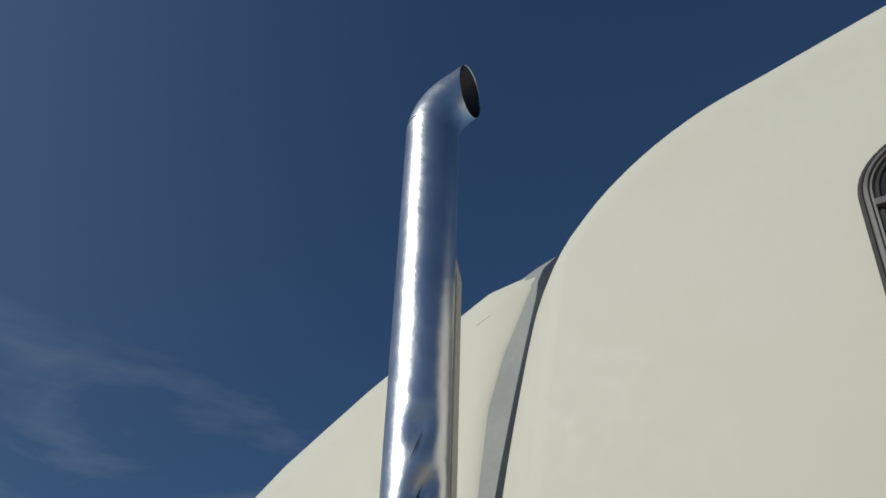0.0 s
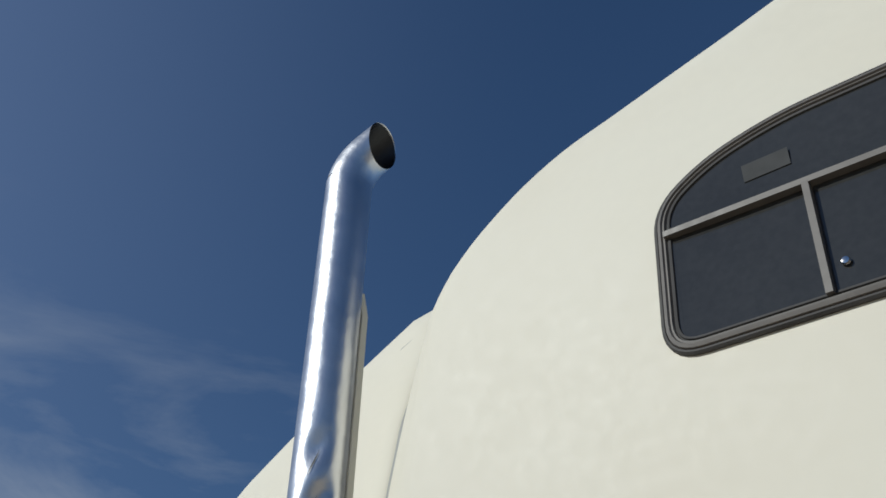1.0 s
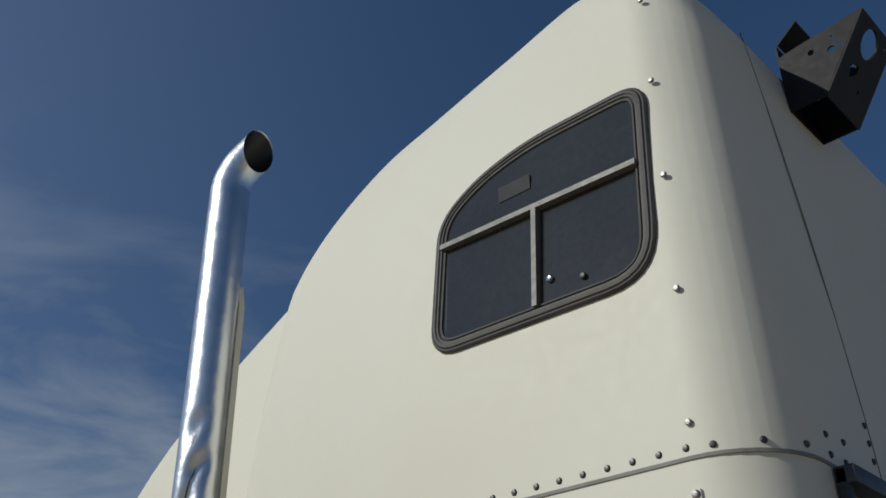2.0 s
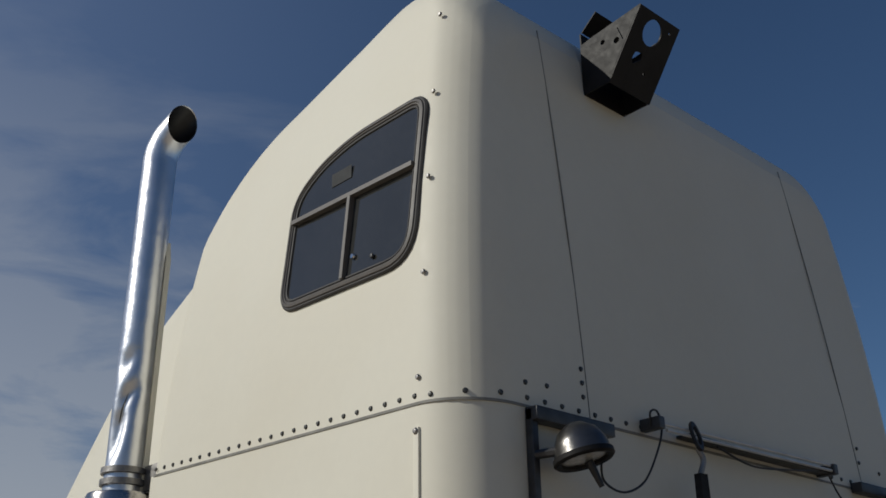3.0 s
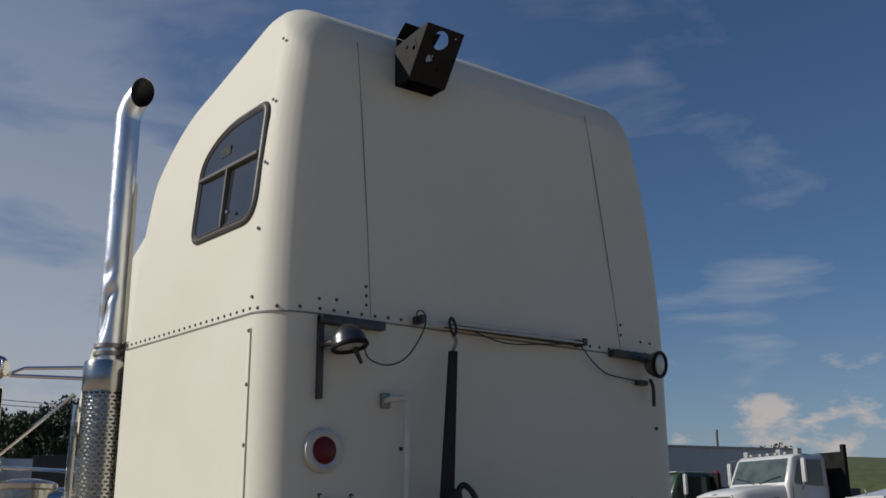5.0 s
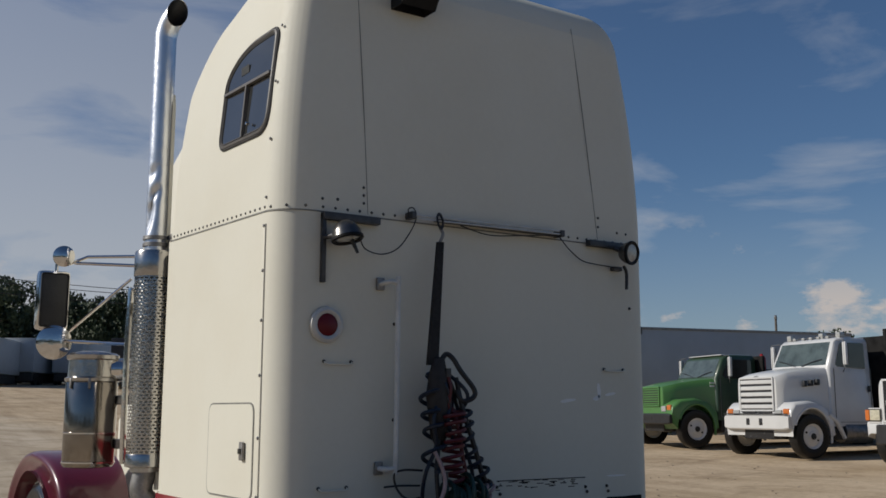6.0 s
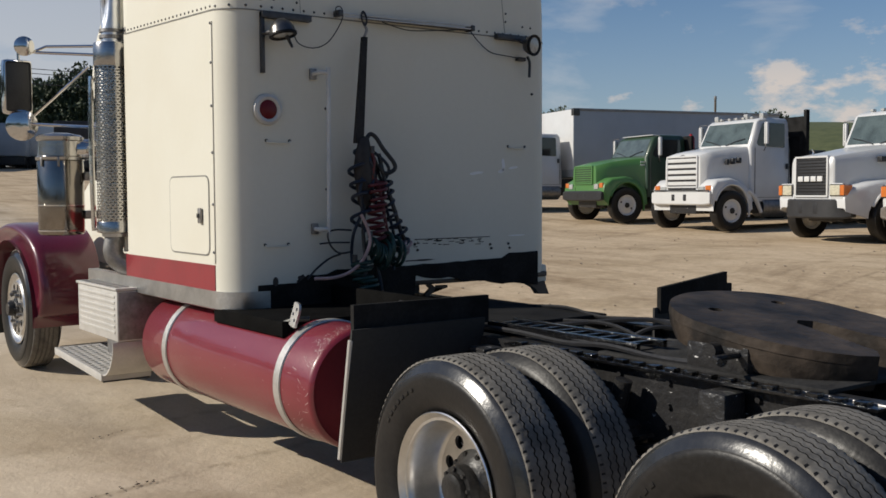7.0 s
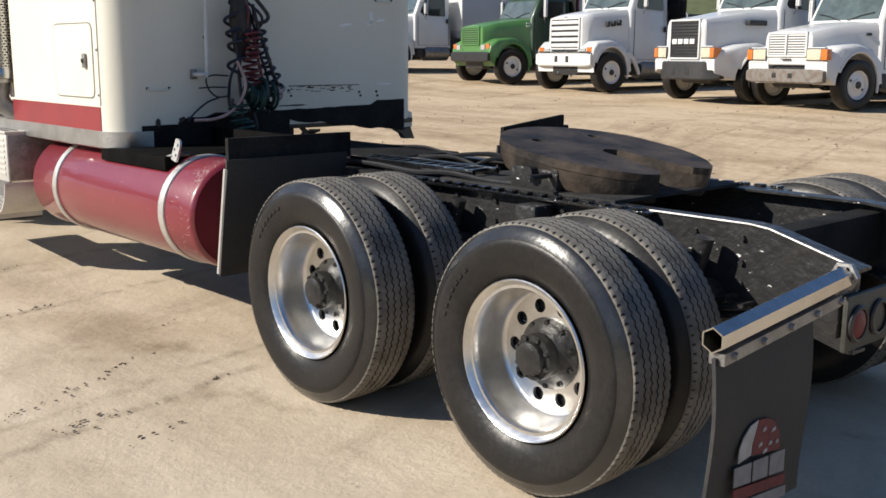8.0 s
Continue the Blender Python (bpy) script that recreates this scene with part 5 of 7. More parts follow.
    grab = part("grab_bar", tube(curve_points([(-1.98, 0.16, 2.36), (-1.98, -0.04, 2.35), (-1.98, -0.075, 2.28), (-1.98, -0.075, 1.42), (-1.98, -0.04, 1.36), (-1.98, 0.16, 1.35)], 5), 0.018, 14), CHROME, truck, "upright chrome cab grab bar")


def build_air_cleaner():
    x, y, r = -2.60, -0.11, 0.16
    body = part("air_cleaner", lathe([(0.0, 1.280), (0.10, 1.282), (r - 0.012, 1.290), (r, 1.305), (r, 1.50), (r, 1.815), (r - 0.006, 1.825), (0.0, 1.826)], at(x, y, 0), 48), POLISHED, truck, "tall polished air cleaner canister")
    for z in (1.50, 1.318):
        part("band", lathe([(r, z - 0.007), (r + 0.004, z - 0.005), (r + 0.004, z + 0.005), (r, z + 0.007)], at(x, y, 0), 48), CHROME, body)
    part("cleaner_cap", lathe([(r - 0.01, 1.822), (r + 0.008, 1.826), (r + 0.010, 1.845), (r - 0.008, 1.855), (r - 0.012, 1.96), (r + 0.002, 1.968), (r + 0.004, 1.992), (r - 0.02, 2.006), (0.06, 2.022), (0.0, 2.024)], at(x, y, 0), 48), GUARD, body, "stepped chrome cap")
    for a in (-65, -20):
        b = radians(a)
        clip = part("cap_clip", box(-0.008, 0.008, -0.006, 0.006, 1.78, 1.845, 0.003), STEEL, body)
        clip.matrix_basis = at(x + (r + 0.006) * math.cos(b), y + (r + 0.006) * math.sin(b), 0) @ Matrix.Rotation(b + math.pi / 2, 4, "Z")
    part("air_pipe", tube(curve_points([(x + 0.06, y + 0.1, 1.90), (x + 0.10, y + 0.26, 1.90), (x + 0.1, y + 0.45, 1.86)], 6), 0.075, 20), CHROME, body)
    part("cleaner_bracket", box(x - 0.05, x + 0.1, y + 0.14, 0.5, 1.40, 1.46, 0.01), STEEL, truck)
    part("cleaner_bracket", box(x - 0.05, x + 0.1, y + 0.14, 0.5, 1.68, 1.74, 0.01), STEEL, truck)


def build_mirror():
    mir = part("side_mirror", box(-2.95, -2.86, -0.425, -0.215, 2.165, 2.565, 0.035), CHROME, truck, "tall chrome-backed west coast mirror")
    # black face stands in for the dark surroundings mirrored in it
    part("mirror_glass", box(-2.863, -2.852, -0.408, -0.232, 2.185, 2.545, 0.02), BLACK, mir, "mirror face, made black for the dark it reflects")
    for z, y, rr in ((2.662, -0.275, 0.070), (2.085, -0.305, 0.112)):
        cv = part("convex_mirror", lathe([(0.0, 0.02), (rr * 0.6, 0.014), (rr, 0.0), (rr, -0.02), (rr * 0.7, -0.05), (0.0, -0.07)], at(-2.85, y, z) @ TO_X @ Matrix.Rotation(radians(12), 4, "X"), 32), CHROME, mir, "round convex mirror")
    for a, b in (((-2.88, -0.23, 2.615), (-2.84, -0.12, 2.668)), ((-2.84, -0.12, 2.668), (-2.60, 0.18, 2.668)), ((-2.86, -0.20, 2.622), (-2.62, 0.17, 2.605)), ((-2.9, -0.30, 2.10), (-2.3, 0.17, 2.05)), ((-2.9, -0.25, 2.12), (-2.64, 0.12, 2.515)), ((-2.92, -0.3, 2.05), (-2.92, -0.3, 2.66))):
        part("mirror_arm", tube([a, b], 0.011, 8), CHROME, mir)


build_sleeper()
build_window()
build_cab()
build_wheels()
build_chassis()
build_fifth_wheel()
build_tank()
build_step_box()
build_stack()
build_air_cleaner()
build_mirror()

# ---- fittings on the back of the sleeper ----
def disc_lamp(name, x, y, z, way, r, parent, label):
    """A round work lamp: bowl, rim, glass, looking along way."""
    m = at(x, y, z) @ Vector(way).to_track_quat("Z", "Y").to_matrix().to_4x4()
    bowl = part(name, lathe([(0.0, -r * 1.15), (r * 0.35, -r * 1.1), (r * 0.7, -r * 0.85), (r * 0.95, -r * 0.4), (r, -r * 0.05), (r * 1.03, 0.0), (r * 1.03, r * 0.12), (r * 0.95, r * 0.16)], m, 32), LAMP_SHELL, parent, label)
    part("lamp_glass", lathe([(r * 0.80, r * 0.10), (r * 0.5, r * 0.15), (0.0, r * 0.17)], m, 32), CLEAR, bowl, "pale ribbed lamp glass")
    part("lamp_rim", lathe([(r * 0.78, r * 0.08), (r * 0.82, r * 0.20), (r * 1.0, r * 0.24), (r * 1.08, r * 0.16), (r * 1.07, r * 0.0)], m, 32), BLACK_GLOSS, bowl)
    return bowl


def build_back_fittings():
    # lamp brackets
    ell = part("lamp_bracket", box(0.002, 0.026, 0.199, 0.220, 2.221, 2.545, 0.003), STEEL_DARK, truck, "grey angled steel lamp bracket")
    part("bracket_arm", box(0.002, 0.042, 0.199, 0.497, 2.513, 2.548, 0.004), STEEL_DARK, ell)
    lamp = disc_lamp("work_lamp", 0.105, 0.285, 2.425, (0.20, 0.10, -0.97), 0.070, truck, "black round work lamp with a hanging lead")
    part("lamp_stalk", tube([(0.02, 0.21, 2.43), (0.09, 0.25, 2.435)], 0.012, 8), STEEL_DARK, lamp)
    part("lamp_stud", tube([(0.10, 0.312, 2.415), (0.115, 0.335, 2.355)], [0.011, 0.007], 8), BLACK, lamp)
    arm = part("lamp_bracket", box(0.002, 0.042, 1.815, 2.09, 2.535, 2.570, 0.004), STEEL_DARK, truck, "grey flat steel lamp bracket")
    lamp2 = disc_lamp("work_lamp", 0.12, 2.04, 2.503, (0.85, 0.18, -0.10), 0.062, truck, "black round work lamp facing the tail")
    part("lamp_stalk", tube([(0.03, 2.0, 2.54), (0.09, 2.03, 2.51)], 0.014, 8), STEEL_DARK, lamp2)
    part("lamp_stud", tube(curve_points([(0.05, 2.05, 2.44), (0.05, 2.07, 2.40), (0.055, 2.062, 2.31)], 4), 0.009, 8), BLACK, lamp2)
    part("lead_clamp", box(0.002, 0.035, 1.99, 2.055, 2.412, 2.436, 0.006), STEEL_DARK, truck)
    # leads
    for pts in ([(0.11, 0.345, 2.43), (0.07, 0.40, 2.385), (0.05, 0.50, 2.372), (0.05, 0.59, 2.41), (0.05, 0.66, 2.50), (0.05, 0.69, 2.57), (0.05, 0.675, 2.612), (0.05, 0.645, 2.605), (0.04, 0.655, 2.57)],
                [(0.04, 1.60, 2.56), (0.03, 1.67, 2.505), (0.03, 1.76, 2.45), (0.03, 1.86, 2.437), (0.03, 1.99, 2.43)],
                [(0.05, 0.95, 2.555), (0.05, 1.12, 2.525), (0.05, 1.32, 2.54), (0.05, 1.58, 2.57)]):
        part("electric_lead", tube(curve_points(pts, 6), 0.0032, 6), BLACK, truck)
    # cross rail
    rail = part("hose_rail", tube([(0.055, 0.68, 2.578), (0.055, 1.615, 2.590)], 0.0055, 8), GRAB, truck, "thin steel hose rail")
    part("rail_wire", tube([(0.058, 0.70, 2.562), (0.058, 1.61, 2.573)], 0.005, 6), GRAB, rail)
    part("rail_channel", box(0.003, 0.048, 0.82, 1.61, 2.566, 2.576, 0.002), STEEL_DARK, rail)
    for y in (0.668, 1.60):
        part("rail_end", box(0.002, 0.07, y - 0.013, y + 0.013, 2.560, 2.595, 0.005), STEEL_DARK, rail)
    # grab handle
    grab = part("grab_handle", tube(curve_points([(0.012, 0.515, 2.235), (0.07, 0.53, 2.24), (0.085, 0.565, 2.235), (0.085, 0.57, 2.20), (0.085, 0.565, 1.42), (0.085, 0.56, 1.385), (0.07, 0.53, 1.378), (0.012, 0.515, 1.38)], 6), 0.0125, 14), GRAB, truck, "grey tubular grab handle")
    for z in (2.235, 1.38):
        part("handle_foot", box(0.002, 0.02, 0.495, 0.537, z - 0.03, z + 0.03, 0.006), STEEL, grab)
    # red marker lamp
    mk = part("marker_lamp", lathe([(0.050, 0.002), (0.080, 0.002), (0.085, 0.008), (0.081, 0.020), (0.067, 0.026), (0.052, 0.020)], at(0, 0.237, 2.029) @ TO_X, 40), STEP_ALU, truck, "round red marker lamp in a chrome ring")
    part("lens", lathe([(0.053, 0.012), (0.051, 0.020), (0.033, 0.029), (0.0, 0.033)], at(0, 0.237, 2.029) @ TO_X, 32), LENS, mk, "dark red lens")
    # footman loops
    for y, z in ((0.230, 1.864), (1.928, 1.869), (0.215, 1.300)):
        lp = part("strap_loop", tube(curve_points([(0.004, y, z), (0.016, y + 0.003, z - 0.008), (0.02, y + 0.02, z - 0.012), (0.02, y + 0.12, z - 0.012), (0.016, y + 0.137, z - 0.008), (0.004, y + 0.14, z)], 4), 0.0045, 8), CREAM, truck, "small bent strap loop")
        for yy in (y, y + 0.14):
            part("stud", lathe([(0.0, 0.010), (0.007, 0.009), (0.009, 0.002)], at(0, yy, z) @ TO_X, 10), BOLT, lp)
    # torn lower edge
    rows = []
    rng = random.Random(5)
    for i in range(34):
        y = 0.17 + i * (2.01 / 33)
        top = 1.140 + 0.014 * min(1.0, max(0.0, (y - 0.9) / 0.9)) + 0.006 * rng.random() - (0.062 if y < 0.47 else 0.02 if y < 0.62 else 0.0) + (0.035 if y > 1.90 else 0.0)
        bot = 1.095 - 0.115 * (y - 1.15) - 0.02 * rng.random() if y > 1.15 else 0.60
        rows.append([(-0.05, y, top), (0.005, y, top), (0.005, y, bot), (-0.05, y, bot)])
    part("rubber_apron", ring_loft(rows), DECK, truck, "torn black rubber apron under the back wall", smooth=20)
    part("corner_post", box(-0.17, -0.035, 2.195, 2.30, 0.978, 1.10, 0.025), CREAM, truck, "narrow cream lower corner post")
    part("corner_bracket", plate([(2.13, 0.975), (2.27, 0.99), (2.31, 0.90), (2.22, 0.905), (2.19, 0.945)], 0.05, at(-0.08, 0, 0) @ BACK), BLACK, truck, "bent black bracket at the corner")
    part("hanging_bracket", plate([(1.34, 1.03), (1.37, 1.035), (1.43, 0.985), (1.52, 0.985), (1.52, 1.00), (1.44, 1.002), (1.40, 0.955), (1.36, 0.93), (1.345, 0.95), (1.385, 0.985)], 0.02, at(-0.12, 0, 0) @ BACK), BLACK, truck, "bent black bracket under the apron")
    part("apron_tab", box(-0.10, -0.06, 1.16, 1.28, 0.965, 1.03, 0.01), GRIME, truck)
    part("scuff_mark", box(0.0005, 0.0025, 1.20, 1.78, 1.296, 1.301, 0.0005), BLACK, truck, "thin dark scrape")
    scuff = bmesh.new()
    for i in range(40):
        y, z, w = rng.uniform(1.20, 1.72), 1.296 - abs(rng.gauss(0, 0.018)), rng.uniform(0.004, 0.022)
        box(0.0005, 0.0022, y - w, y + w, z - rng.uniform(0.001, 0.0035), z + 0.002, 0.0, scuff)
    tagged(part("scuff_rest", scuff, RUSTY_DARK, truck), "dark broken scuffing", kind="stuff")
    for y, z in ((1.20, 1.27), (1.22, 1.235), (1.78, 1.25), (1.79, 1.225), (1.93, 1.25), (1.94, 1.222), (0.60, 1.60), (2.13, 2.21), (0.60, 2.05)):
        part("bolt_head", lathe([(0.0, 0.008), (0.007, 0.007), (0.009, 0.0)], at(0.001, y, z) @ TO_X, 8), BLACK, truck)
    for y, z, r in ((0.275, 1.095, 0.022),):
        part("rust_hole", lathe([(0.0, 0.006), (r * 0.8, 0.006), (r, 0.001)], at(0.0, y, z) @ TO_X @ Matrix.Diagonal((1.3, 0.8, 1, 1)), 9), RUSTY_DARK, truck)
    # white irregular patches on the wall
    for y, z, hy, hz, lean in ((1.67, 1.698, 0.052, 0.010, 0.12), (1.89, 1.752, 0.014, 0.040, -0.2), (1.875, 1.713, 0.028, 0.012, 0.3), (1.975, 1.735, 0.038, 0.008, 0.15), (2.0, 1.301, 0.065, 0.005, 0.0)):
        ring = []
        for k in range(18):
            a = 2 * math.pi * k / 18
            w = 1.0 + 0.35 * noise.noise(Vector((math.cos(a) * 1.7 + y * 9, math.sin(a) * 1.7, z * 7)))
            ring.append((y + w * hy * math.cos(a), z + w * (hz * math.sin(a) + lean * hy * math.cos(a))))
        part("rubbed_patch", plate(ring, 0.0012, BACK), WHITE_PATCH, truck, "white irregular patch", smooth=0)
    # grime round the foot of the hoses
    for y, z, hy, hz in ((0.44, 1.095, 0.035, 0.030), (0.95, 1.15, 0.10, 0.012), (1.25, 1.172, 0.12, 0.006)):
        ring = []
        for k in range(22):
            a = 2 * math.pi * k / 22
            w = 1.0 + 0.5 * noise.noise(Vector((math.cos(a) * 2.2 + y * 5, math.sin(a) * 2.2, z * 9)))
            ring.append((y + w * hy * math.cos(a), z + w * hz * math.sin(a)))
        part("grime_smear", plate(ring, 0.001, BACK), RUSTY_DARK, truck, smooth=0)
    # roof lamp bracket: two cheeks, a sloping front with a round lamp hole, a top flange
    cheek = [(-0.048, 3.640), (0.052, 3.640), (0.110, 3.722), (0.198, 3.853), (0.010, 3.834), (-0.045, 3.826)]
    br = part("roof_lamp_bracket", plate(cheek, 0.006, at(0, 0.598, 0) @ SIDE, [circle(0.098, 3.771, 0.011, 14), circle(0.045, 3.792, 0.009, 12), [(0.104, 3.815), (0.108, 3.814), (0.125, 3.762), (0.121, 3.763)]]), BLACK_GLOSS, truck, "folded black steel lamp bracket with cut holes", smooth=20)
    part("bracket_cheek", plate(cheek, 0.006, at(0, 0.792, 0) @ SIDE), BLACK_GLOSS, br, smooth=20)
    # the front leans from the foot of the cheeks to their top corner
    lo, hi = Vector((0.052, 0.0, 3.640)), Vector((0.198, 0.0, 3.853))
    u = (hi - lo).normalized()
    nrm = Vector((u.z, 0, -u.x))
    m = Matrix(((0, u.x, nrm.x, lo.x), (1, 0, 0, 0.592), (0, u.z, nrm.z, lo.z), (0, 0, 0, 1)))
    ln = (hi - lo).length
    part("bracket_front", plate([(0.0, 0.0), (0.20, 0.0), (0.20, ln), (0.0, ln)], 0.006, m, [circle(0.092, ln - 0.058, 0.042, 26), rounded([(0.050, 0.105), (0.055, 0.125), (0.085, 0.130), (0.090, 0.110), (0.062, 0.085)], 0.006), circle(0.125, 0.075, 0.005, 10), circle(0.165, ln - 0.03, 0.005, 10)]), BLACK_GLOSS, br, smooth=20)
    part("bracket_flange", plate([(0.0, 0.0), (0.198, 0.0), (0.198, 0.081), (0.0, 0.081)], 0.004, Matrix(((0, 0.79, -0.61, -0.036), (1, 0, 0, 0.594), (0, 0.61, 0.79, 3.872), (0, 0, 0, 1)))), BLACK_GLOSS, br, smooth=0)
    part("bracket_back", plate([(0.594, 3.64), (0.792, 3.64), (0.792, 3.872), (0.594, 3.872)], 0.005, at(-0.046, 0, 0) @ BACK, [rounded([(0.745, 3.80), (0.752, 3.845), (0.785, 3.85), (0.788, 3.815)], 0.006)]), BLACK_GLOSS, br, smooth=0)


WHITE_PATCH = material("chalky_white_rub", (0.86, 0.86, 0.84), 0.7, vary=0.06, scale=30)
RUSTY_DARK = material("rusty_scuff", (0.06, 0.05, 0.045), 0.7, vary=0.3, scale=40)
BLACK_GLOSS = material("black_enamel", (0.018, 0.017, 0.017), 0.5, vary=0.2, scale=12, spec=0.15)
STEEL_DARK = material("dark_zinc_steel", (0.085, 0.085, 0.088), 0.45, 0.6, vary=0.2, scale=20)
GRAB = material("grey_painted_tube", (0.62, 0.62, 0.60), 0.42, 0.1, vary=0.1, scale=15)
build_back_fittings()


def coil(top, bottom, r, turns, sway=0.02, seed=0, wobble=0.18):
    """Points of a hanging coil from top to bottom."""
    rng = random.Random(seed)
    a, b = Vector(top), Vector(bottom)
    d = (b - a).normalized()
    u = d.orthogonal().normalized()
    v = d.cross(u)
    n = int(turns * 14)
    ph = [rng.uniform(0.8, 1.0 + wobble) for _ in range(int(turns) + 2)]
    out = []
    for i in range(n + 1):
        t = i / n
        k = t * turns
        rr = r * (ph[int(k)] + (ph[int(k) + 1] - ph[int(k)]) * (k % 1))
        c = a.lerp(b, t) + Vector((0.5 * math.sin(t * 5 + seed), math.sin(t * 4 + seed * 2), 0)) * sway
        c += Vector((0.3 * math.sin(k * 2.1 + seed), math.sin(k * 1.37 + seed * 3), 0.8 * math.sin(k * 1.9 + seed * 5))) * r * wobble
        out.append(c + (u * math.cos(2 * math.pi * k) + v * math.sin(2 * math.pi * k)) * rr)
    return out


def build_hoses():
    st = thing("tender_strap", "black rubber hose tender hanging from the rail by a ring", "strap", at(0.075, 0.812, 2.475))
    part("ring", lathe([(0.030, -0.007), (0.044, -0.007), (0.046, 0.0), (0.044, 0.007), (0.030, 0.007), (0.028, 0.0)], at(0, 0, 0.085) @ Matrix.Rotation(radians(75), 4, "Y") @ Matrix.Diagonal((1.0, 0.42, 0.7, 1)), 28, closed=True), BLACK, st)
    part("snap_hook", tube(curve_points([(0, 0, 0.05), (0.006, 0.012, 0.02), (0, 0, -0.02)], 5), 0.008, 8), STEEL, st)
    rows = []
    for i in range(13):
        t = i / 12
        w = 0.017 + 0.013 * t
        y, z, x = -0.075 * t, -0.02 - 0.60 * t, 0.05 * t
        rows.append([(x - 0.010, y - w, z), (x + 0.010, y - w * 0.9, z), (x + 0.012, y + w * 0.9, z), (x - 0.010, y + w, z)])
    part("strap", ring_loft(rows), GRIME, st)
    bundle = lathe([(0.0, -0.58), (0.030, -0.59), (0.046, -0.66), (0.058, -0.76), (0.055, -0.86), (0.042, -0.95), (0.015, -1.0), (0.0, -1.005)], at(0.06, -0.045, 0) @ Matrix.Diagonal((0.8, 1.0, 1, 1)), 20)
    for v in bundle.verts:
        k = 1.0 + 0.22 * noise.noise(v.co * 22)
        v.co = Vector((0.06 + (v.co.x - 0.06) * k, -0.045 + (v.co.y + 0.045) * k, v.co.z))
    part("taped_core", bundle, BROWN_BLACK, st, "dark taped bundle of hose ends")
    spec = [
        ("coiled_air_hose", HOSE_RED, "red coiled air hose hanging behind the sleeper", (0.185, 0.815, 1.65), (0.20, 0.825, 1.29), 0.046, 9.5, 0.0095),
        ("coiled_air_hose", HOSE_BLUE, "dark blue coiled air hose hanging behind the sleeper", (0.13, 0.90, 1.66), (0.16, 0.995, 1.27), 0.036, 7, 0.0095),
        ("coiled_air_hose", HOSE_BLUE, "dark blue coiled hose in wide loose loops", (0.13, 0.745, 1.80), (0.16, 0.70, 1.38), 0.040, 4.6, 0.0105),
        ("coiled_cable", HOSE_GREEN, "dark green coiled cable bunched at the foot of the hoses", (0.20, 0.745, 1.265), (0.21, 0.955, 1.235), 0.055, 13, 0.010),
        ("coiled_cable", HOSE_GREEN, "dark green cable coil hanging to the deck", (0.20, 0.72, 1.20), (0.22, 0.72, 0.98), 0.045, 7, 0.010),
        ("coiled_air_hose", HOSE_PALE, "pale red hose end loosely coiled", (0.15, 0.97, 1.30), (0.15, 1.01, 1.22), 0.036, 3, 0.008),
    ]
    for k, (name, mat, label, a, b, r, turns, thick) in enumerate(spec):
        h = thing(name, label, "hose", at(*a), "hoses behind the sleeper")
        off = Vector(a)
        pts = [p - off for p in coil(a, b, r, turns, 0.012, k + 1, (0.12, 0.25, 0.5, 0.6, 0.3, 0.5)[k])]
        if k < 3:
            pts = [Vector((-0.02, 0.80 - a[1], 1.80 - a[2])), Vector((-0.01, (0.80 - a[1]) * 0.5, 0.5 * (1.80 - a[2]) + 0.03))] + pts
        part("coil", tube(curve_points(pts, 2), thick, 7), mat, h)
        part("end_fitting", tube([pts[0] + Vector((0, 0, 0.04)), pts[0]], 0.015, 10), STEEL_DARK, h)
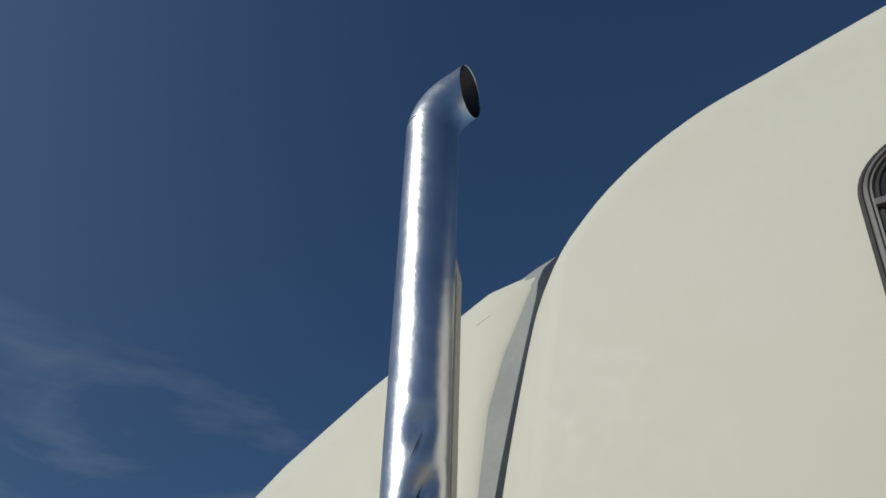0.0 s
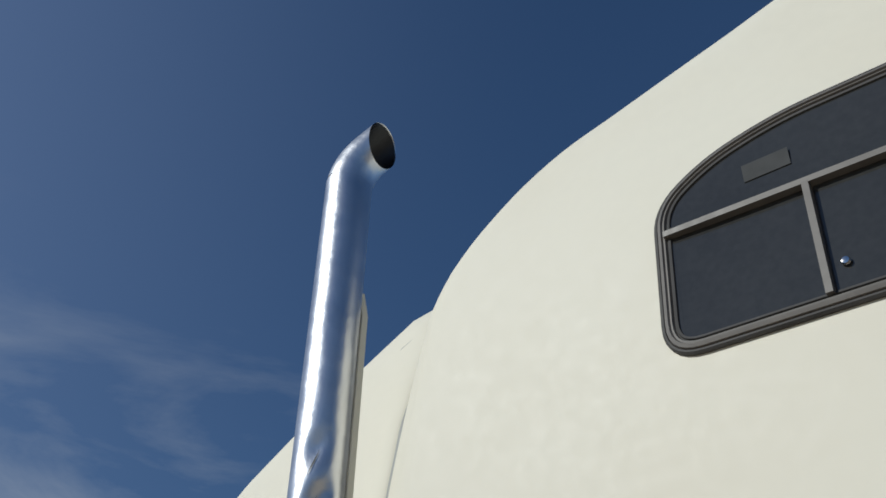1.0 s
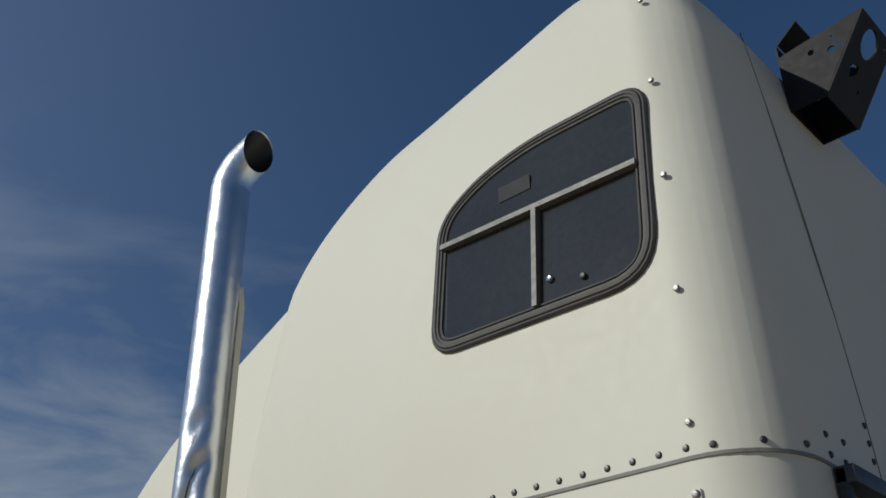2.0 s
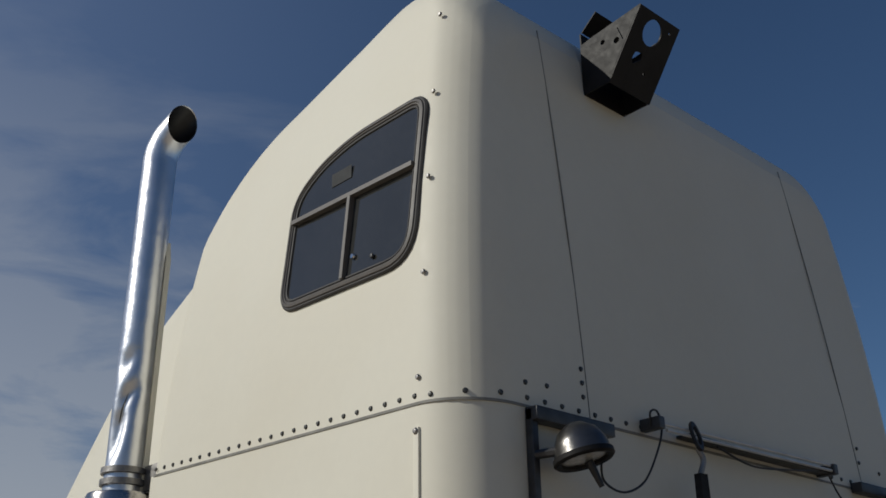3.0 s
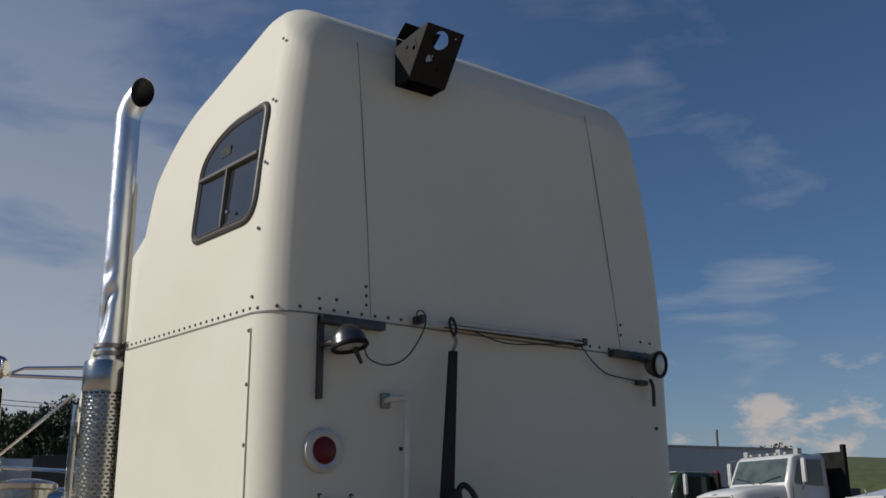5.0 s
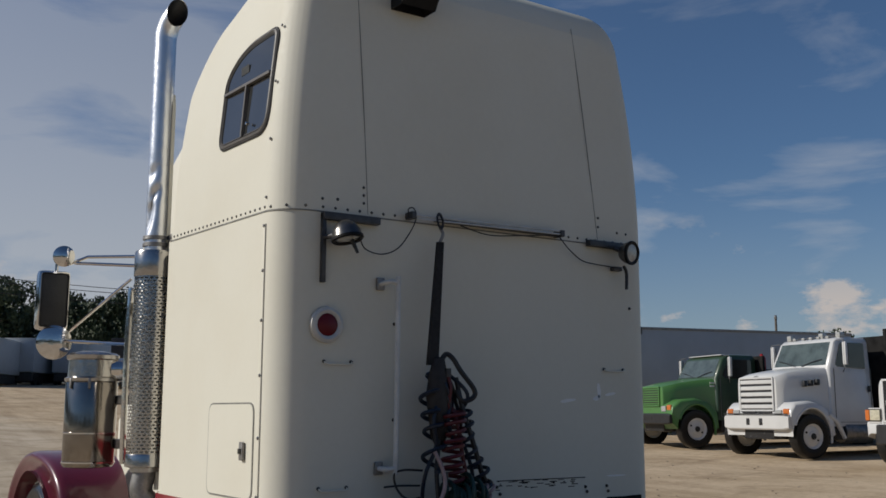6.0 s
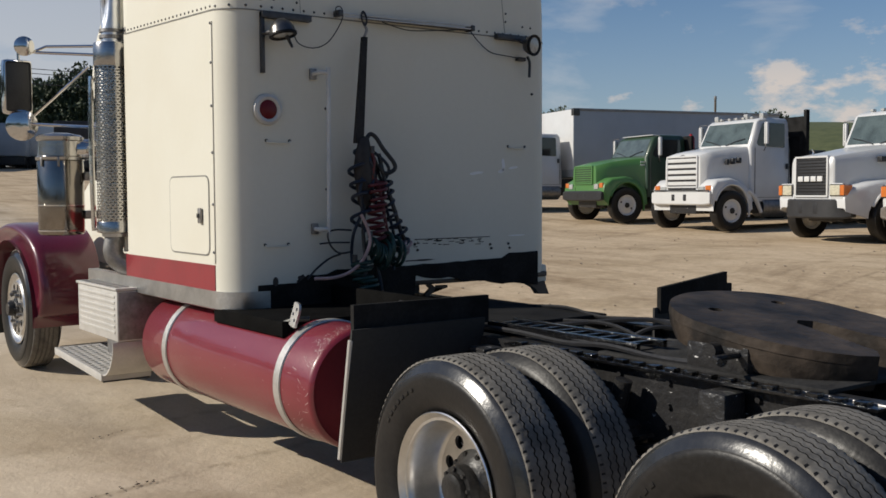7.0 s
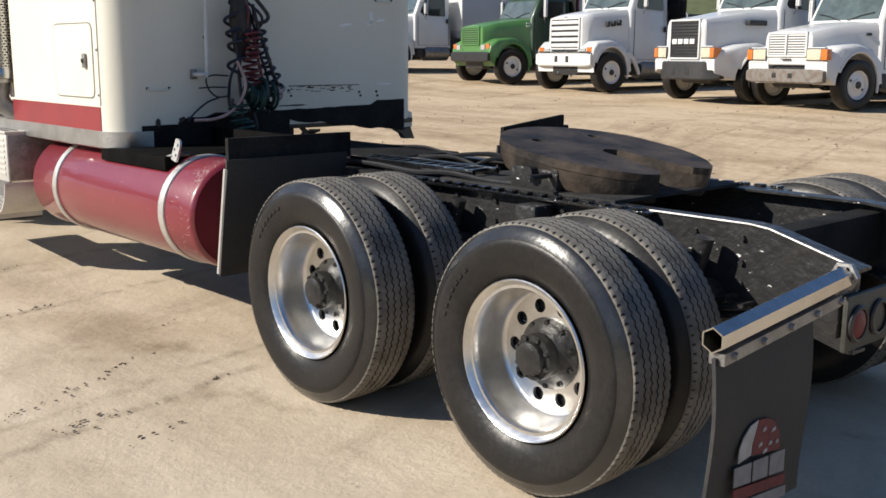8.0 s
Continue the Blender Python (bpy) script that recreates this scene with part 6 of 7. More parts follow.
    loops = [
        (HOSE_BLACK, "black loose hose loop beside the coils", 0.0125, [(0.13, 0.785, 1.72), (0.13, 0.775, 1.84), (0.14, 0.80, 1.905), (0.15, 0.835, 1.89), (0.16, 0.875, 1.83), (0.17, 0.945, 1.745), (0.17, 0.940, 1.705), (0.16, 0.885, 1.69), (0.14, 0.86, 1.74)]),
        (HOSE_BLACK, "thick black hose running down beside the coils", 0.0125, [(0.14, 0.86, 1.80), (0.15, 0.89, 1.66), (0.16, 0.925, 1.55), (0.17, 0.955, 1.45), (0.17, 0.985, 1.36), (0.16, 1.02, 1.30), (0.15, 1.0, 1.26), (0.15, 0.96, 1.25)]),
        (HOSE_RED, "red hose slanting down across the coils", 0.010, [(0.15, 0.83, 1.66), (0.17, 0.855, 1.56), (0.17, 0.875, 1.45), (0.17, 0.90, 1.34), (0.16, 0.93, 1.24)]),
        (HOSE_BLACK, "black loose hose hanging in the bundle", 0.011, [(0.12, 0.755, 1.80), (0.14, 0.745, 1.65), (0.15, 0.755, 1.50), (0.16, 0.74, 1.36), (0.17, 0.745, 1.22), (0.18, 0.74, 1.05)]),
        (HOSE_BLACK, "thin black lead looped below the grab handle", 0.0055, [(0.10, 0.70, 1.37), (0.10, 0.60, 1.375), (0.09, 0.555, 1.355), (0.09, 0.57, 1.29), (0.10, 0.62, 1.245), (0.11, 0.70, 1.25)]),
        (HOSE_BLACK, "thin straight black lead behind the coils", 0.005, [(0.05, 0.525, 1.297), (0.06, 0.60, 1.302), (0.08, 0.70, 1.30)]),
        (HOSE_BLACK, "thin dark lead running down to the deck", 0.006, [(0.10, 0.63, 1.24), (0.09, 0.56, 1.215), (0.07, 0.49, 1.16), (0.06, 0.44, 1.105)]),
        (HOSE_PALE, "pale red air hose looped to the deck", 0.0095, [(0.22, 0.69, 1.46), (0.24, 0.72, 1.38), (0.25, 0.725, 1.30), (0.24, 0.685, 1.21), (0.21, 0.62, 1.145), (0.16, 0.545, 1.115), (0.10, 0.46, 1.11)]),
        (HOSE_BLACK, "black hose running down to the deck", 0.012, [(0.14, 0.825, 1.20), (0.16, 0.845, 1.10), (0.22, 0.825, 1.02), (0.35, 0.785, 1.01), (0.5, 0.765, 1.01)]),
    ]
    rng = random.Random(17)
    for k in range(5):
        y0 = 0.745 + 0.03 * k
        pts = [(0.11 + 0.02 * (k % 2), 0.755 + 0.012 * k, 1.84)]
        for z in ((1.72, 1.60, 1.48, 1.36, 1.24, 1.14) if k in (0, 4) else (1.76, 1.68, 1.60, 1.50)):
            pts.append((0.11 + rng.uniform(0, 0.07), y0 + rng.uniform(-0.035, 0.035) + (1.84 - z) * 0.05 * (k - 1.5), z))
        loops.append((HOSE_BLACK if k % 2 else HOSE_BLUE, "dark hose hanging in the bundle", 0.0095, pts))
    for mat, label, r, pts in loops:
        h = thing("loose_hose", label, "hose", at(*pts[0]), "hoses behind the sleeper")
        part("hose", tube(curve_points([Vector(p) - Vector(pts[0]) for p in pts], 7), r, 7), mat, h)


BROWN_BLACK = material("dark_taped_rubber", (0.026, 0.019, 0.016), 0.6, vary=0.3, scale=30)
build_hoses()

# ---- the far row of parked trucks ----
def far_wheel(parent, x, y, s, rim_mat, dished):
    w = part("wheel", lathe([(0.28, 0.02), (0.33, 0.0), (0.43, -0.012), (0.485, 0.01), (0.50, 0.05), (0.50, 0.22), (0.485, 0.26), (0.30, 0.27)], TO_Y, 36), RUBBER, parent)
    w.matrix_basis = at(x, y, 0.5) @ Matrix.Rotation(radians(90 * s), 4, "Z")
    rim = part("rim", lathe([(0.275, 0.03), (0.283, 0.0), (0.27, 0.004), (0.24, 0.05 if not dished else 0.14), (0.12, 0.03 if not dished else 0.15), (0.11, 0.0), (0.0, -0.01)], TO_Y, 32), rim_mat, w)
    part("hub", lathe([(0.0, -0.03), (0.07, -0.02), (0.085, 0.03)], TO_Y, 20), BLACK, rim)
    for i in range(2):
        g = math.pi * i + 0.5
        part("hand_hole", lathe([(0.0, -0.004), (0.026, -0.004), (0.028, 0.02)], TO_Y @ at(0.185 * math.cos(g), 0.185 * math.sin(g), 0.034 if not dished else 0.142), 12), BLACK, rim)
    return w


def parked_truck(m, label, paint, cab_paint, hood_front, hood_rear, roof, grille, bumper_mat, bumper_z, length, rim_mat=WHITE, wide=1.12, taper=1.0, lamps=1, nose=0.82, grille_half=0.53, grille_low=0.98, mirror_tall=0.31, sweep=0.0):
    """A bonneted truck facing -y, its front axle over the origin."""
    t = thing("parked_truck", label, "truck", m, "row of parked trucks")
    # bonnet, swelling to the cab
    rows = []
    for y, w, top, low in ((-1.0, 0.57, hood_front - 0.07, 0.90), (-0.98, 0.60, hood_front - 0.025, 0.88), (-0.92, 0.62, hood_front, 0.88), (-0.3, 0.68, hood_front + (hood_rear - hood_front) * 0.45, 0.85), (0.3, 0.76, hood_front + (hood_rear - hood_front) * 0.8, 0.85), (0.85, 0.88, hood_rear, 0.85)):
        half = [(w + 0.05, low), (w + 0.04, top - 0.22), (w + 0.025, top - 0.09), (w - 0.02, top - 0.03), (w * 0.5, top)]
        rows.append([(-x, y, z) for x, z in half] + [(x, y, z) for x, z in reversed(half)])
    hood = part("bonnet", ring_loft(rows), paint, t, smooth=32)
    # wings with real wheel arches
    for s in (-1, 1):
        arch = [(0.71 * math.cos(radians(a)), 0.5 + 0.64 * math.sin(radians(a))) for a in range(0, 181, 12)]
        top = [(-0.78, 0.62), (-1.0, 0.72), (-1.02, 0.98), (-0.95, 1.12), (-0.55, 1.26), (0.0, 1.30), (0.4, 1.22), (0.74, 0.98), (0.80, 0.60)]
        line = arch + top
        bm = bmesh.new()
        prof = [(0.50, 0.0), (wide - 0.10, 0.0), (wide - 0.03, 0.025), (wide, 0.07)]
        ring_loft([[(s * x, p[0], p[1] - (d if i >= len(arch) else 0)) for i, p in enumerate(line)] for x, d in prof], bm)
        wing = part("wing", bm, paint, t, smooth=45)
        lip = [(s * (wide - 0.01), 0.67 * math.cos(radians(a)), 0.5 + 0.645 * math.sin(radians(a))) for a in range(-14, 166, 9)]
        part("arch_lip", tube(lip, 0.035, 8), paint, wing)
        if lamps == 1:
            part("head_lamp", box(s * 0.72 - 0.11, s * 0.72 + 0.11, -1.045, -1.0, 0.95, 1.09, 0.012), CLEAR, wing)
            part("turn_lamp", box(s * (wide - 0.16) - 0.10, s * (wide - 0.16) + 0.10, -1.03, -0.86, 0.98, 1.12, 0.03), AMBER, wing)
        else:
            part("lamp_surround", box(s * 0.80 - 0.25, s * 0.80 + 0.25, -1.03, -0.95, 0.92, 1.23, 0.015), paint, wing)
            part("lamp_bezel", box(s * 0.83 - 0.29, s * 0.83 + 0.29, -1.045, -1.02, 0.96, 1.21, 0.008), BOLT, wing)
            part("head_lamp", box(s * 0.76 - 0.20, s * 0.76 + 0.20, -1.06, -1.04, 0.98, 1.19, 0.012), LAMP_GLASS, wing)
            part("turn_lamp", box(s * 1.06 - 0.085, s * 1.06 + 0.085, -1.065, -0.90, 0.98, 1.19, 0.012), AMBER, wing)
        far_wheel(t, s * wide, 0.0, -s, rim_mat, False) if s < 0 else far_wheel(t, s * wide, 0.0, 1, rim_mat, False)
    # grille
    gz0, gz1, gh = grille_low, hood_front - 0.07, grille_half
    back = part("grille", box(-gh, gh, -1.015, -0.965, gz0, gz1, 0.02), BLACK, t, "slatted front grille")
    n = grille[1]
    for i in range(n):
        z = gz0 + (gz1 - gz0) * (i + 0.5) / n
        part("slat", box(-gh + 0.01, gh - 0.01, -1.035, -1.0, z - (gz1 - gz0) * 0.5 / n * grille[2], z + (gz1 - gz0) * 0.5 / n * grille[2], 0.004), grille[0], back)
    frame = bmesh.new()
    for x in (-gh - 0.015, gh + 0.015):
        box(x - 0.022, x + 0.022, -1.045, -0.97, gz0 - 0.02, gz1 + 0.02, 0.01, frame)
    for z in (gz0 - 0.02, gz1 + 0.02):
        box(-gh - 0.03, gh + 0.03, -1.045, -0.97, z - 0.02, z + 0.02, 0.01, frame)
    part("grille_surround", frame, paint, back)
    rows = []
    for k in range(13):
        x, d = (wide - 0.02) * (k / 6 - 1), 0.0 if 0 < k < 12 else 0.03
        rows.append([(x, -1.14 + d, bumper_z[0] + 0.03 + d), (x, -1.11 + d, bumper_z[0] + d), (x, -0.98, bumper_z[0] + d), (x, -0.98, bumper_z[1] - d), (x, -1.11 + d, bumper_z[1] - d), (x, -1.14 + d, bumper_z[1] - 0.03 - d)])
    bump = part("bumper", ring_loft(rows), bumper_mat, t)
    for x in (-0.22, 0.22):
        part("tow_hole", box(x - 0.06, x + 0.06, -1.146, -1.13, bumper_z[0] + 0.10, bumper_z[1] - 0.08, 0.01), BLACK, bump)
    # cab
    prof = [(0.85, 0.72), (0.85, hood_rear - 0.02), (1.12, roof - 0.10), (1.22, roof - 0.03), (1.4, roof), (2.10, roof - 0.01), (2.18, roof - 0.10), (2.21, 1.2), (2.21, 0.72)]
    rows = []
    for x, k in ((-0.98, 0.05), (-0.95, 0.015), (-0.90, 0.0), (0.90, 0.0), (0.95, 0.015), (0.98, 0.05)):
        rows.append([(x * (1.0 if z < hood_rear else 0.93), y + (k if y < 1.5 else -k), z - (k if z > 2 else 0)) for y, z in prof])
    cab = part("cab", ring_loft(rows), cab_paint, t, smooth=35)
    a, b = Vector((0, 0.85, hood_rear - 0.02)), Vector((0, 1.12, roof - 0.10))
    u = (b - a).normalized()
    nrm = Vector((0, -u.z, u.y))
    q0, q1 = a + u * 0.06 + nrm * 0.006, b - u * 0.02 + nrm * 0.006
    g = bmesh.new()
    ring_loft([[(-0.86, q0.y, q0.z), (0.86, q0.y, q0.z), (0.80, q1.y, q1.z), (-0.80, q1.y, q1.z)], [(-0.86, q0.y + 0.01, q0.z), (0.86, q0.y + 0.01, q0.z), (0.80, q1.y + 0.01, q1.z), (-0.80, q1.y + 0.01, q1.z)]], g)
    part("windscreen", g, SCREEN, cab, "grey-green windscreen", smooth=0)
    for s in (-1, 1):
        win = [(1.05, hood_rear + 0.0), (2.0, hood_rear - 0.04), (1.98, roof - 0.14), (1.28, roof - 0.13)]
        part("side_window", plate(rounded(win, 0.04), 0.012, Matrix(((0, 0, s, s * 0.945), (1, 0, 0, 0), (0, 1, 0, 0), (0, 0, 0, 1)))), GLASS, cab, smooth=0)
        part("door_pillar", box(s * 0.955 - 0.01, s * 0.955 + 0.01, 1.34, 1.37, hood_rear, roof - 0.12, 0.004), cab_paint, cab)
        turned = Matrix(((0, 0, s, s * 0.981), (1, 0, 0, 0), (0, 1, 0, 0), (0, 0, 0, 1)))
        for y0, y1, z0, z1 in ((0.985, 0.995, 0.82, hood_rear - 0.03), (2.125, 2.135, 0.82, hood_rear - 0.03), (0.985, 2.135, 0.81, 0.822)):
            part("door_seam", plate([(y0, z0), (y1, z0), (y1, z1), (y0, z1)], 0.004, turned), LINE, cab, smooth=0)
        wa = q0 + nrm * 0.02 - u * 0.02
        part("wiper", tube([(s * 0.10, wa.y, wa.z), (s * 0.42, (wa + u * 0.10).y, (wa + u * 0.10).z), (s * 0.72, (wa + u * 0.16).y, (wa + u * 0.16).z)], 0.010, 6), BLACK, cab)
        part("door_handle", box(s * 0.985 - 0.012, s * 0.985 + 0.012, 2.02, 2.09, 1.52, 1.66, 0.004), BLACK, cab)
        mir = part("mirror", box(s * 1.20 - 0.055, s * 1.20 + 0.055, 1.12, 1.20, hood_rear + 0.03, hood_rear + 0.05 + mirror_tall, 0.03), WHITE, cab)
        part("mirror_glass", box(s * 1.20 - 0.06, s * 1.20 + 0.06, 1.20, 1.206, hood_rear + 0.06, hood_rear + 0.02 + mirror_tall, 0.002), GLASS, mir)
        arm = bmesh.new()
        tube([(s * 0.95, 1.15, hood_rear + 0.09 + mirror_tall), (s * 1.20, 1.13, hood_rear + 0.09 + mirror_tall), (s * 1.20, 1.13, hood_rear - 0.03), (s * 0.97, 1.30, hood_rear - 0.12)], 0.014, 6, arm)
        part("mirror_arm", arm, STEEL, mir)
        part("fuel_tank", lathe([(0.0, 1.25), (0.24, 1.25), (0.26, 1.28), (0.26, 2.1), (0.24, 2.13), (0.0, 2.13)], at(s * 0.80, 0, 0.58) @ TO_Y, 20), FRAME if s < 0 else STEEL, t)
        part("cab_step", box(s * 0.85 - 0.12, s * 0.85 + 0.12, 0.98, 1.22, 0.42, 0.72, 0.02), FLATBLACK, t)
        part("door_gap", box(s * 0.982 - 0.002, s * 0.982 + 0.002, 2.105, 2.115, 0.80, hood_rear + 0.02), BLACK, cab, smooth=0)
        part("door_gap", box(s * 0.982 - 0.002, s * 0.982 + 0.002, 1.0, 1.01, 0.80, hood_rear - 0.06), BLACK, cab, smooth=0)
    for x in (-0.55, -0.25, 0.0, 0.25, 0.55) if paint is WHITE else ():
        part("roof_lamp", box(x - 0.045, x + 0.045, 1.26, 1.36, roof - 0.01, roof + 0.045, 0.012), CLEAR, cab)
    ch = part("chassis", box(-0.42, 0.42, -0.9, length, 0.62, 0.86, 0.02), FRAME, t)
    part("engine", box(-0.5, 0.5, -0.8, 0.9, 0.42, 0.95, 0.05), FRAME, t)
    # solid block added to cut off light and darken the underside
    part("underframe", box(-0.9, 0.9, 1.0, length - 0.2, 0.45, 1.02, 0.04), FRAME, t)
    part("front_valance", box(-0.7, 0.7, -0.62, -0.52, 0.46, 0.95, 0.03), FLATBLACK, t)
    part("axle", tube([(-0.95, 0, 0.5), (0.95, 0, 0.5)], 0.07, 10), FRAME, t)
    for y in ((length - 1.0,) if length < 6 else (length - 1.9, length - 0.6)):
        for s in (-1, 1):
            far_wheel(t, s * wide, y, s, rim_mat, True)
    # short-nosed: draw the front and the cab back towards the axle
    for o in t.children_recursive:
        if o.type == "MESH" and o.name.split(".")[0] not in ("wheel", "rim", "hub", "hand_hole"):
            for v in o.data.vertices:
                if abs(v.co.x) > 0.55 and v.co.y < -0.5:
                    k = 1.0 + (taper - 1.0) * min(1.0, (-0.5 - v.co.y) / 0.4)
                    v.co.x = math.copysign(0.55 + (abs(v.co.x) - 0.55) * k, v.co.x)
                y = v.co.y * 0.82 if v.co.y < 0.85 else v.co.y - 0.153
                if y < -0.82:
                    y = y + 0.82 - nose
                elif y < -0.58:
                    y = -0.58 + (y + 0.58) * (nose - 0.58) / 0.24
                if sweep and o.name.split(".")[0] in ("bumper", "tow_hole"):
                    y += sweep * max(0.0, (abs(v.co.x) - 0.45) / 0.5) ** 1.5
                v.co.y = y
    return t


SCREEN = material("windscreen_glass", (0.10, 0.13, 0.125), 0.08, vary=0.25, scale=3, coat=0.5)
FLATBLACK = material("black_dump_body", (0.030, 0.030, 0.032), 0.5, vary=0.25, scale=3)
LIGHT_BAR = material("pale_badge", (0.66, 0.66, 0.65), 0.35, vary=0.05, scale=10)


def facing(x, y, deg):
    """Stands a -y facing truck at x, y, turned to face deg."""
    return pose(x, y, rise(x, y), 0, 0, deg + 90)


def axle_spot(lx, ly, deg, wide=1.12):
    """The front axle's middle from the foot of the truck's own left wheel."""
    d = radians(deg)
    side = Vector((math.cos(d - math.pi / 2), math.sin(d - math.pi / 2)))
    return lx + side.x * wide, ly + side.y * wide


def build_row():
    x, y = axle_spot(-14.6, 18.5, -105)
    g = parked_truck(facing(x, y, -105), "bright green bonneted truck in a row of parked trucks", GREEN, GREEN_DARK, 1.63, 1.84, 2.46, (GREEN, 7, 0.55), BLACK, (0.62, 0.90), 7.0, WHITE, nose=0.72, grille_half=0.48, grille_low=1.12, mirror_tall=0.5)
    part("fire_bottle", lathe([(0.0, 0.0), (0.10, 0.01), (0.11, 0.05), (0.11, 0.32), (0.08, 0.38), (0.04, 0.41), (0.04, 0.45), (0.0, 0.45)], at(0.80, 2.3, 2.06), 20), RED, g, "red cylinder behind the cab")
    part("truck_bed", box(-1.1, 1.1, 2.12, 6.9, 1.02, 2.08, 0.03), FLATBLACK, g, "dark truck bed")
    part("headboard", box(-1.1, 1.1, 2.10, 2.18, 1.02, 2.44, 0.02), DECK, g)
    part("roof_panel", box(-0.80, 0.80, 1.02, 1.92, 2.452, 2.475, 0.01), WHITE, g, "faded pale roof panel")
    for z in (1.62, 1.70):
        part("nameplate", box(0.905, 0.92, 0.56, 0.70, z - 0.02, z + 0.02, 0.004), LIGHT_BAR, g)

    x, y = axle_spot(-10.72, 18.04, -100)
    w = parked_truck(facing(x, y, -100), "white bonneted truck with a broad bumper and amber lamps", WHITE, WHITE, 1.88, 2.10, 2.80, (WHITE, 5, 0.62), WHITE, (0.64, 0.98), 7.5, WHITE, nose=0.60, grille_half=0.55, grille_low=1.10, mirror_tall=0.52)
    part("dump_body", box(-1.15, 1.15, 2.55, 7.4, 1.05, 1.70, 0.03), FLATBLACK, w, "black dump body")
    part("headboard", box(-1.12, 1.12, 2.40, 2.48, 1.05, 2.86, 0.03), DECK, w)
    part("headboard_post", box(1.04, 1.14, 2.38, 2.50, 1.05, 3.02, 0.02), DECK, w)
    for k in range(3):
        part("vent", box(0.80, 0.885 + k * 0.025, 0.03 + k * 0.17, 0.12 + k * 0.17, 1.62 + k * 0.02, 1.76 + k * 0.02, 0.02), BLACK, w)
    for k in range(2):
        part("lower_grille", box(-0.50 + k * 0.52, -0.02 + k * 0.52, -0.65, -0.58, 1.02, 1.06, 0.006), BLACK, w)
    part("badge", lathe([(0.0, 0.012), (0.06, 0.008), (0.075, 0.0)], at(0, -0.615, 1.835) @ Matrix.Rotation(radians(70), 4, "X") @ Matrix.Diagonal((1.4, 0.7, 1, 1)), 20), STEEL, w)
    for k, bx in enumerate((-0.72, 0.30, 0.80)):
        part("beacon", box(bx - 0.07, bx + 0.07, 1.10 + k * 0.05, 1.24 + k * 0.05, 2.78, 2.92, 0.02), CLEAR, w)
    part("beacon_bar", tube([(-0.8, 1.3, 2.84), (0.85, 1.3, 2.84)], 0.015, 6), STEEL, w)
    part("bumper_line", box(-1.06, 1.06, -0.74, -0.66, 0.985, 1.012, 0.006), BLACK, w)
    part("mud_guard", tube([(1.10, 0.50, 1.00), (1.10, 0.75, 0.82), (1.10, 0.95, 0.45)], [0.05, 0.06, 0.045], 8), WHITE, w)

    x, y = axle_spot(-6.33, 17.55, -103)
    b = parked_truck(facing(x, y, -103), "white bonneted truck with a black block grille and dark bumper", WHITE, WHITE, 1.83, 2.06, 2.84, (BLACK, 12, 0.5), FLATBLACK, (0.50, 0.90), 7.5, WHITE, 1.14, 0.66, 2, nose=1.10, sweep=0.28, grille_half=0.44, mirror_tall=0.5)
    for k in range(4):
        part("grille_bar", box(-0.36 + k * 0.185, -0.215 + k * 0.185, -1.155, -1.12, 1.27, 1.38, 0.008), LIGHT_BAR, b)
    part("side_vent", box(0.78, 0.90, -0.10, 0.42, 1.67, 1.78, 0.01), BLACK, b)
    for sx in (-0.8, 0.8):
        part("exhaust_pipe", tube([(sx, 2.6, 1.0), (sx, 2.6, 3.0)], 0.07, 12), STEEL if sx > 0 else FLATBLACK, b)
    part("air_horn", tube([(-0.2, 1.4, 2.89), (-0.2, 1.9, 2.89)], [0.05, 0.02], 10), CHROME, b)
    part("body", box(-1.15, 1.15, 2.9, 7.4, 1.05, 1.5, 0.03), FLATBLACK, b)
    part("bonnet_ornament", tube([(0, -1.08, 1.83), (0, -1.07, 1.90), (0, -1.12, 1.94)], [0.02, 0.018, 0.012], 8), CHROME, b)

    x, y = axle_spot(-3.86, 17.1, -106)
    e = parked_truck(facing(x, y, -106), "white bonneted truck with a slatted grille and rusty bumper", WHITE, WHITE, 1.56, 1.76, 2.45, (WHITE, 8, 0.62), RUSTY, (0.52, 0.80), 7.0, WHITE, 1.12, 0.9, 2, nose=0.80, grille_half=0.50, grille_low=1.08, mirror_tall=0.45)
    part("bonnet_badge", box(0.84, 0.88, 0.42, 0.56, 1.46, 1.52, 0.004), FLATBLACK, e)
    part("nameplate", box(-0.13, 0.13, -0.86, -0.82, 0.985, 1.005, 0.004), FLATBLACK, e)
    part("grille_post", box(-0.02, 0.02, -0.862, -0.83, 1.08, 1.49, 0.006), WHITE, e)
    part("body", box(-1.1, 1.1, 2.7, 6.8, 1.05, 1.5, 0.03), FLATBLACK, e)

    # van truck: its box is part of it
    vx, vy, vd = -19.3, 21.0, -105
    d = radians(vd)
    fwd, lft = Vector((math.cos(d), math.sin(d))), Vector((-math.sin(d), math.cos(d)))
    spot = Vector((vx, vy)) - lft * 1.25 + fwd * 2.35
    v = parked_truck(facing(spot.x, spot.y, vd), "white box van truck with a long grey cargo box", WHITE, WHITE, 1.50, 1.78, 2.48, (WHITE, 7, 0.55), FLATBLACK, (0.5, 0.8), 10.5, WHITE)
    bx = part("cargo_box", box(-1.25, 1.25, 2.35, 10.6, 1.05, 3.28, 0.04), GREY_SIDE, v, "long grey cargo box")
    part("box_front", box(-1.24, 1.24, 2.32, 2.36, 1.3, 3.27, 0.01), WHITE, bx, "white front of the cargo box")
    for z in (1.08, 3.27):
        part("box_rail", box(1.245, 1.275, 2.37, 10.6, z - 0.05, z + 0.03, 0.006), STEEL, bx)
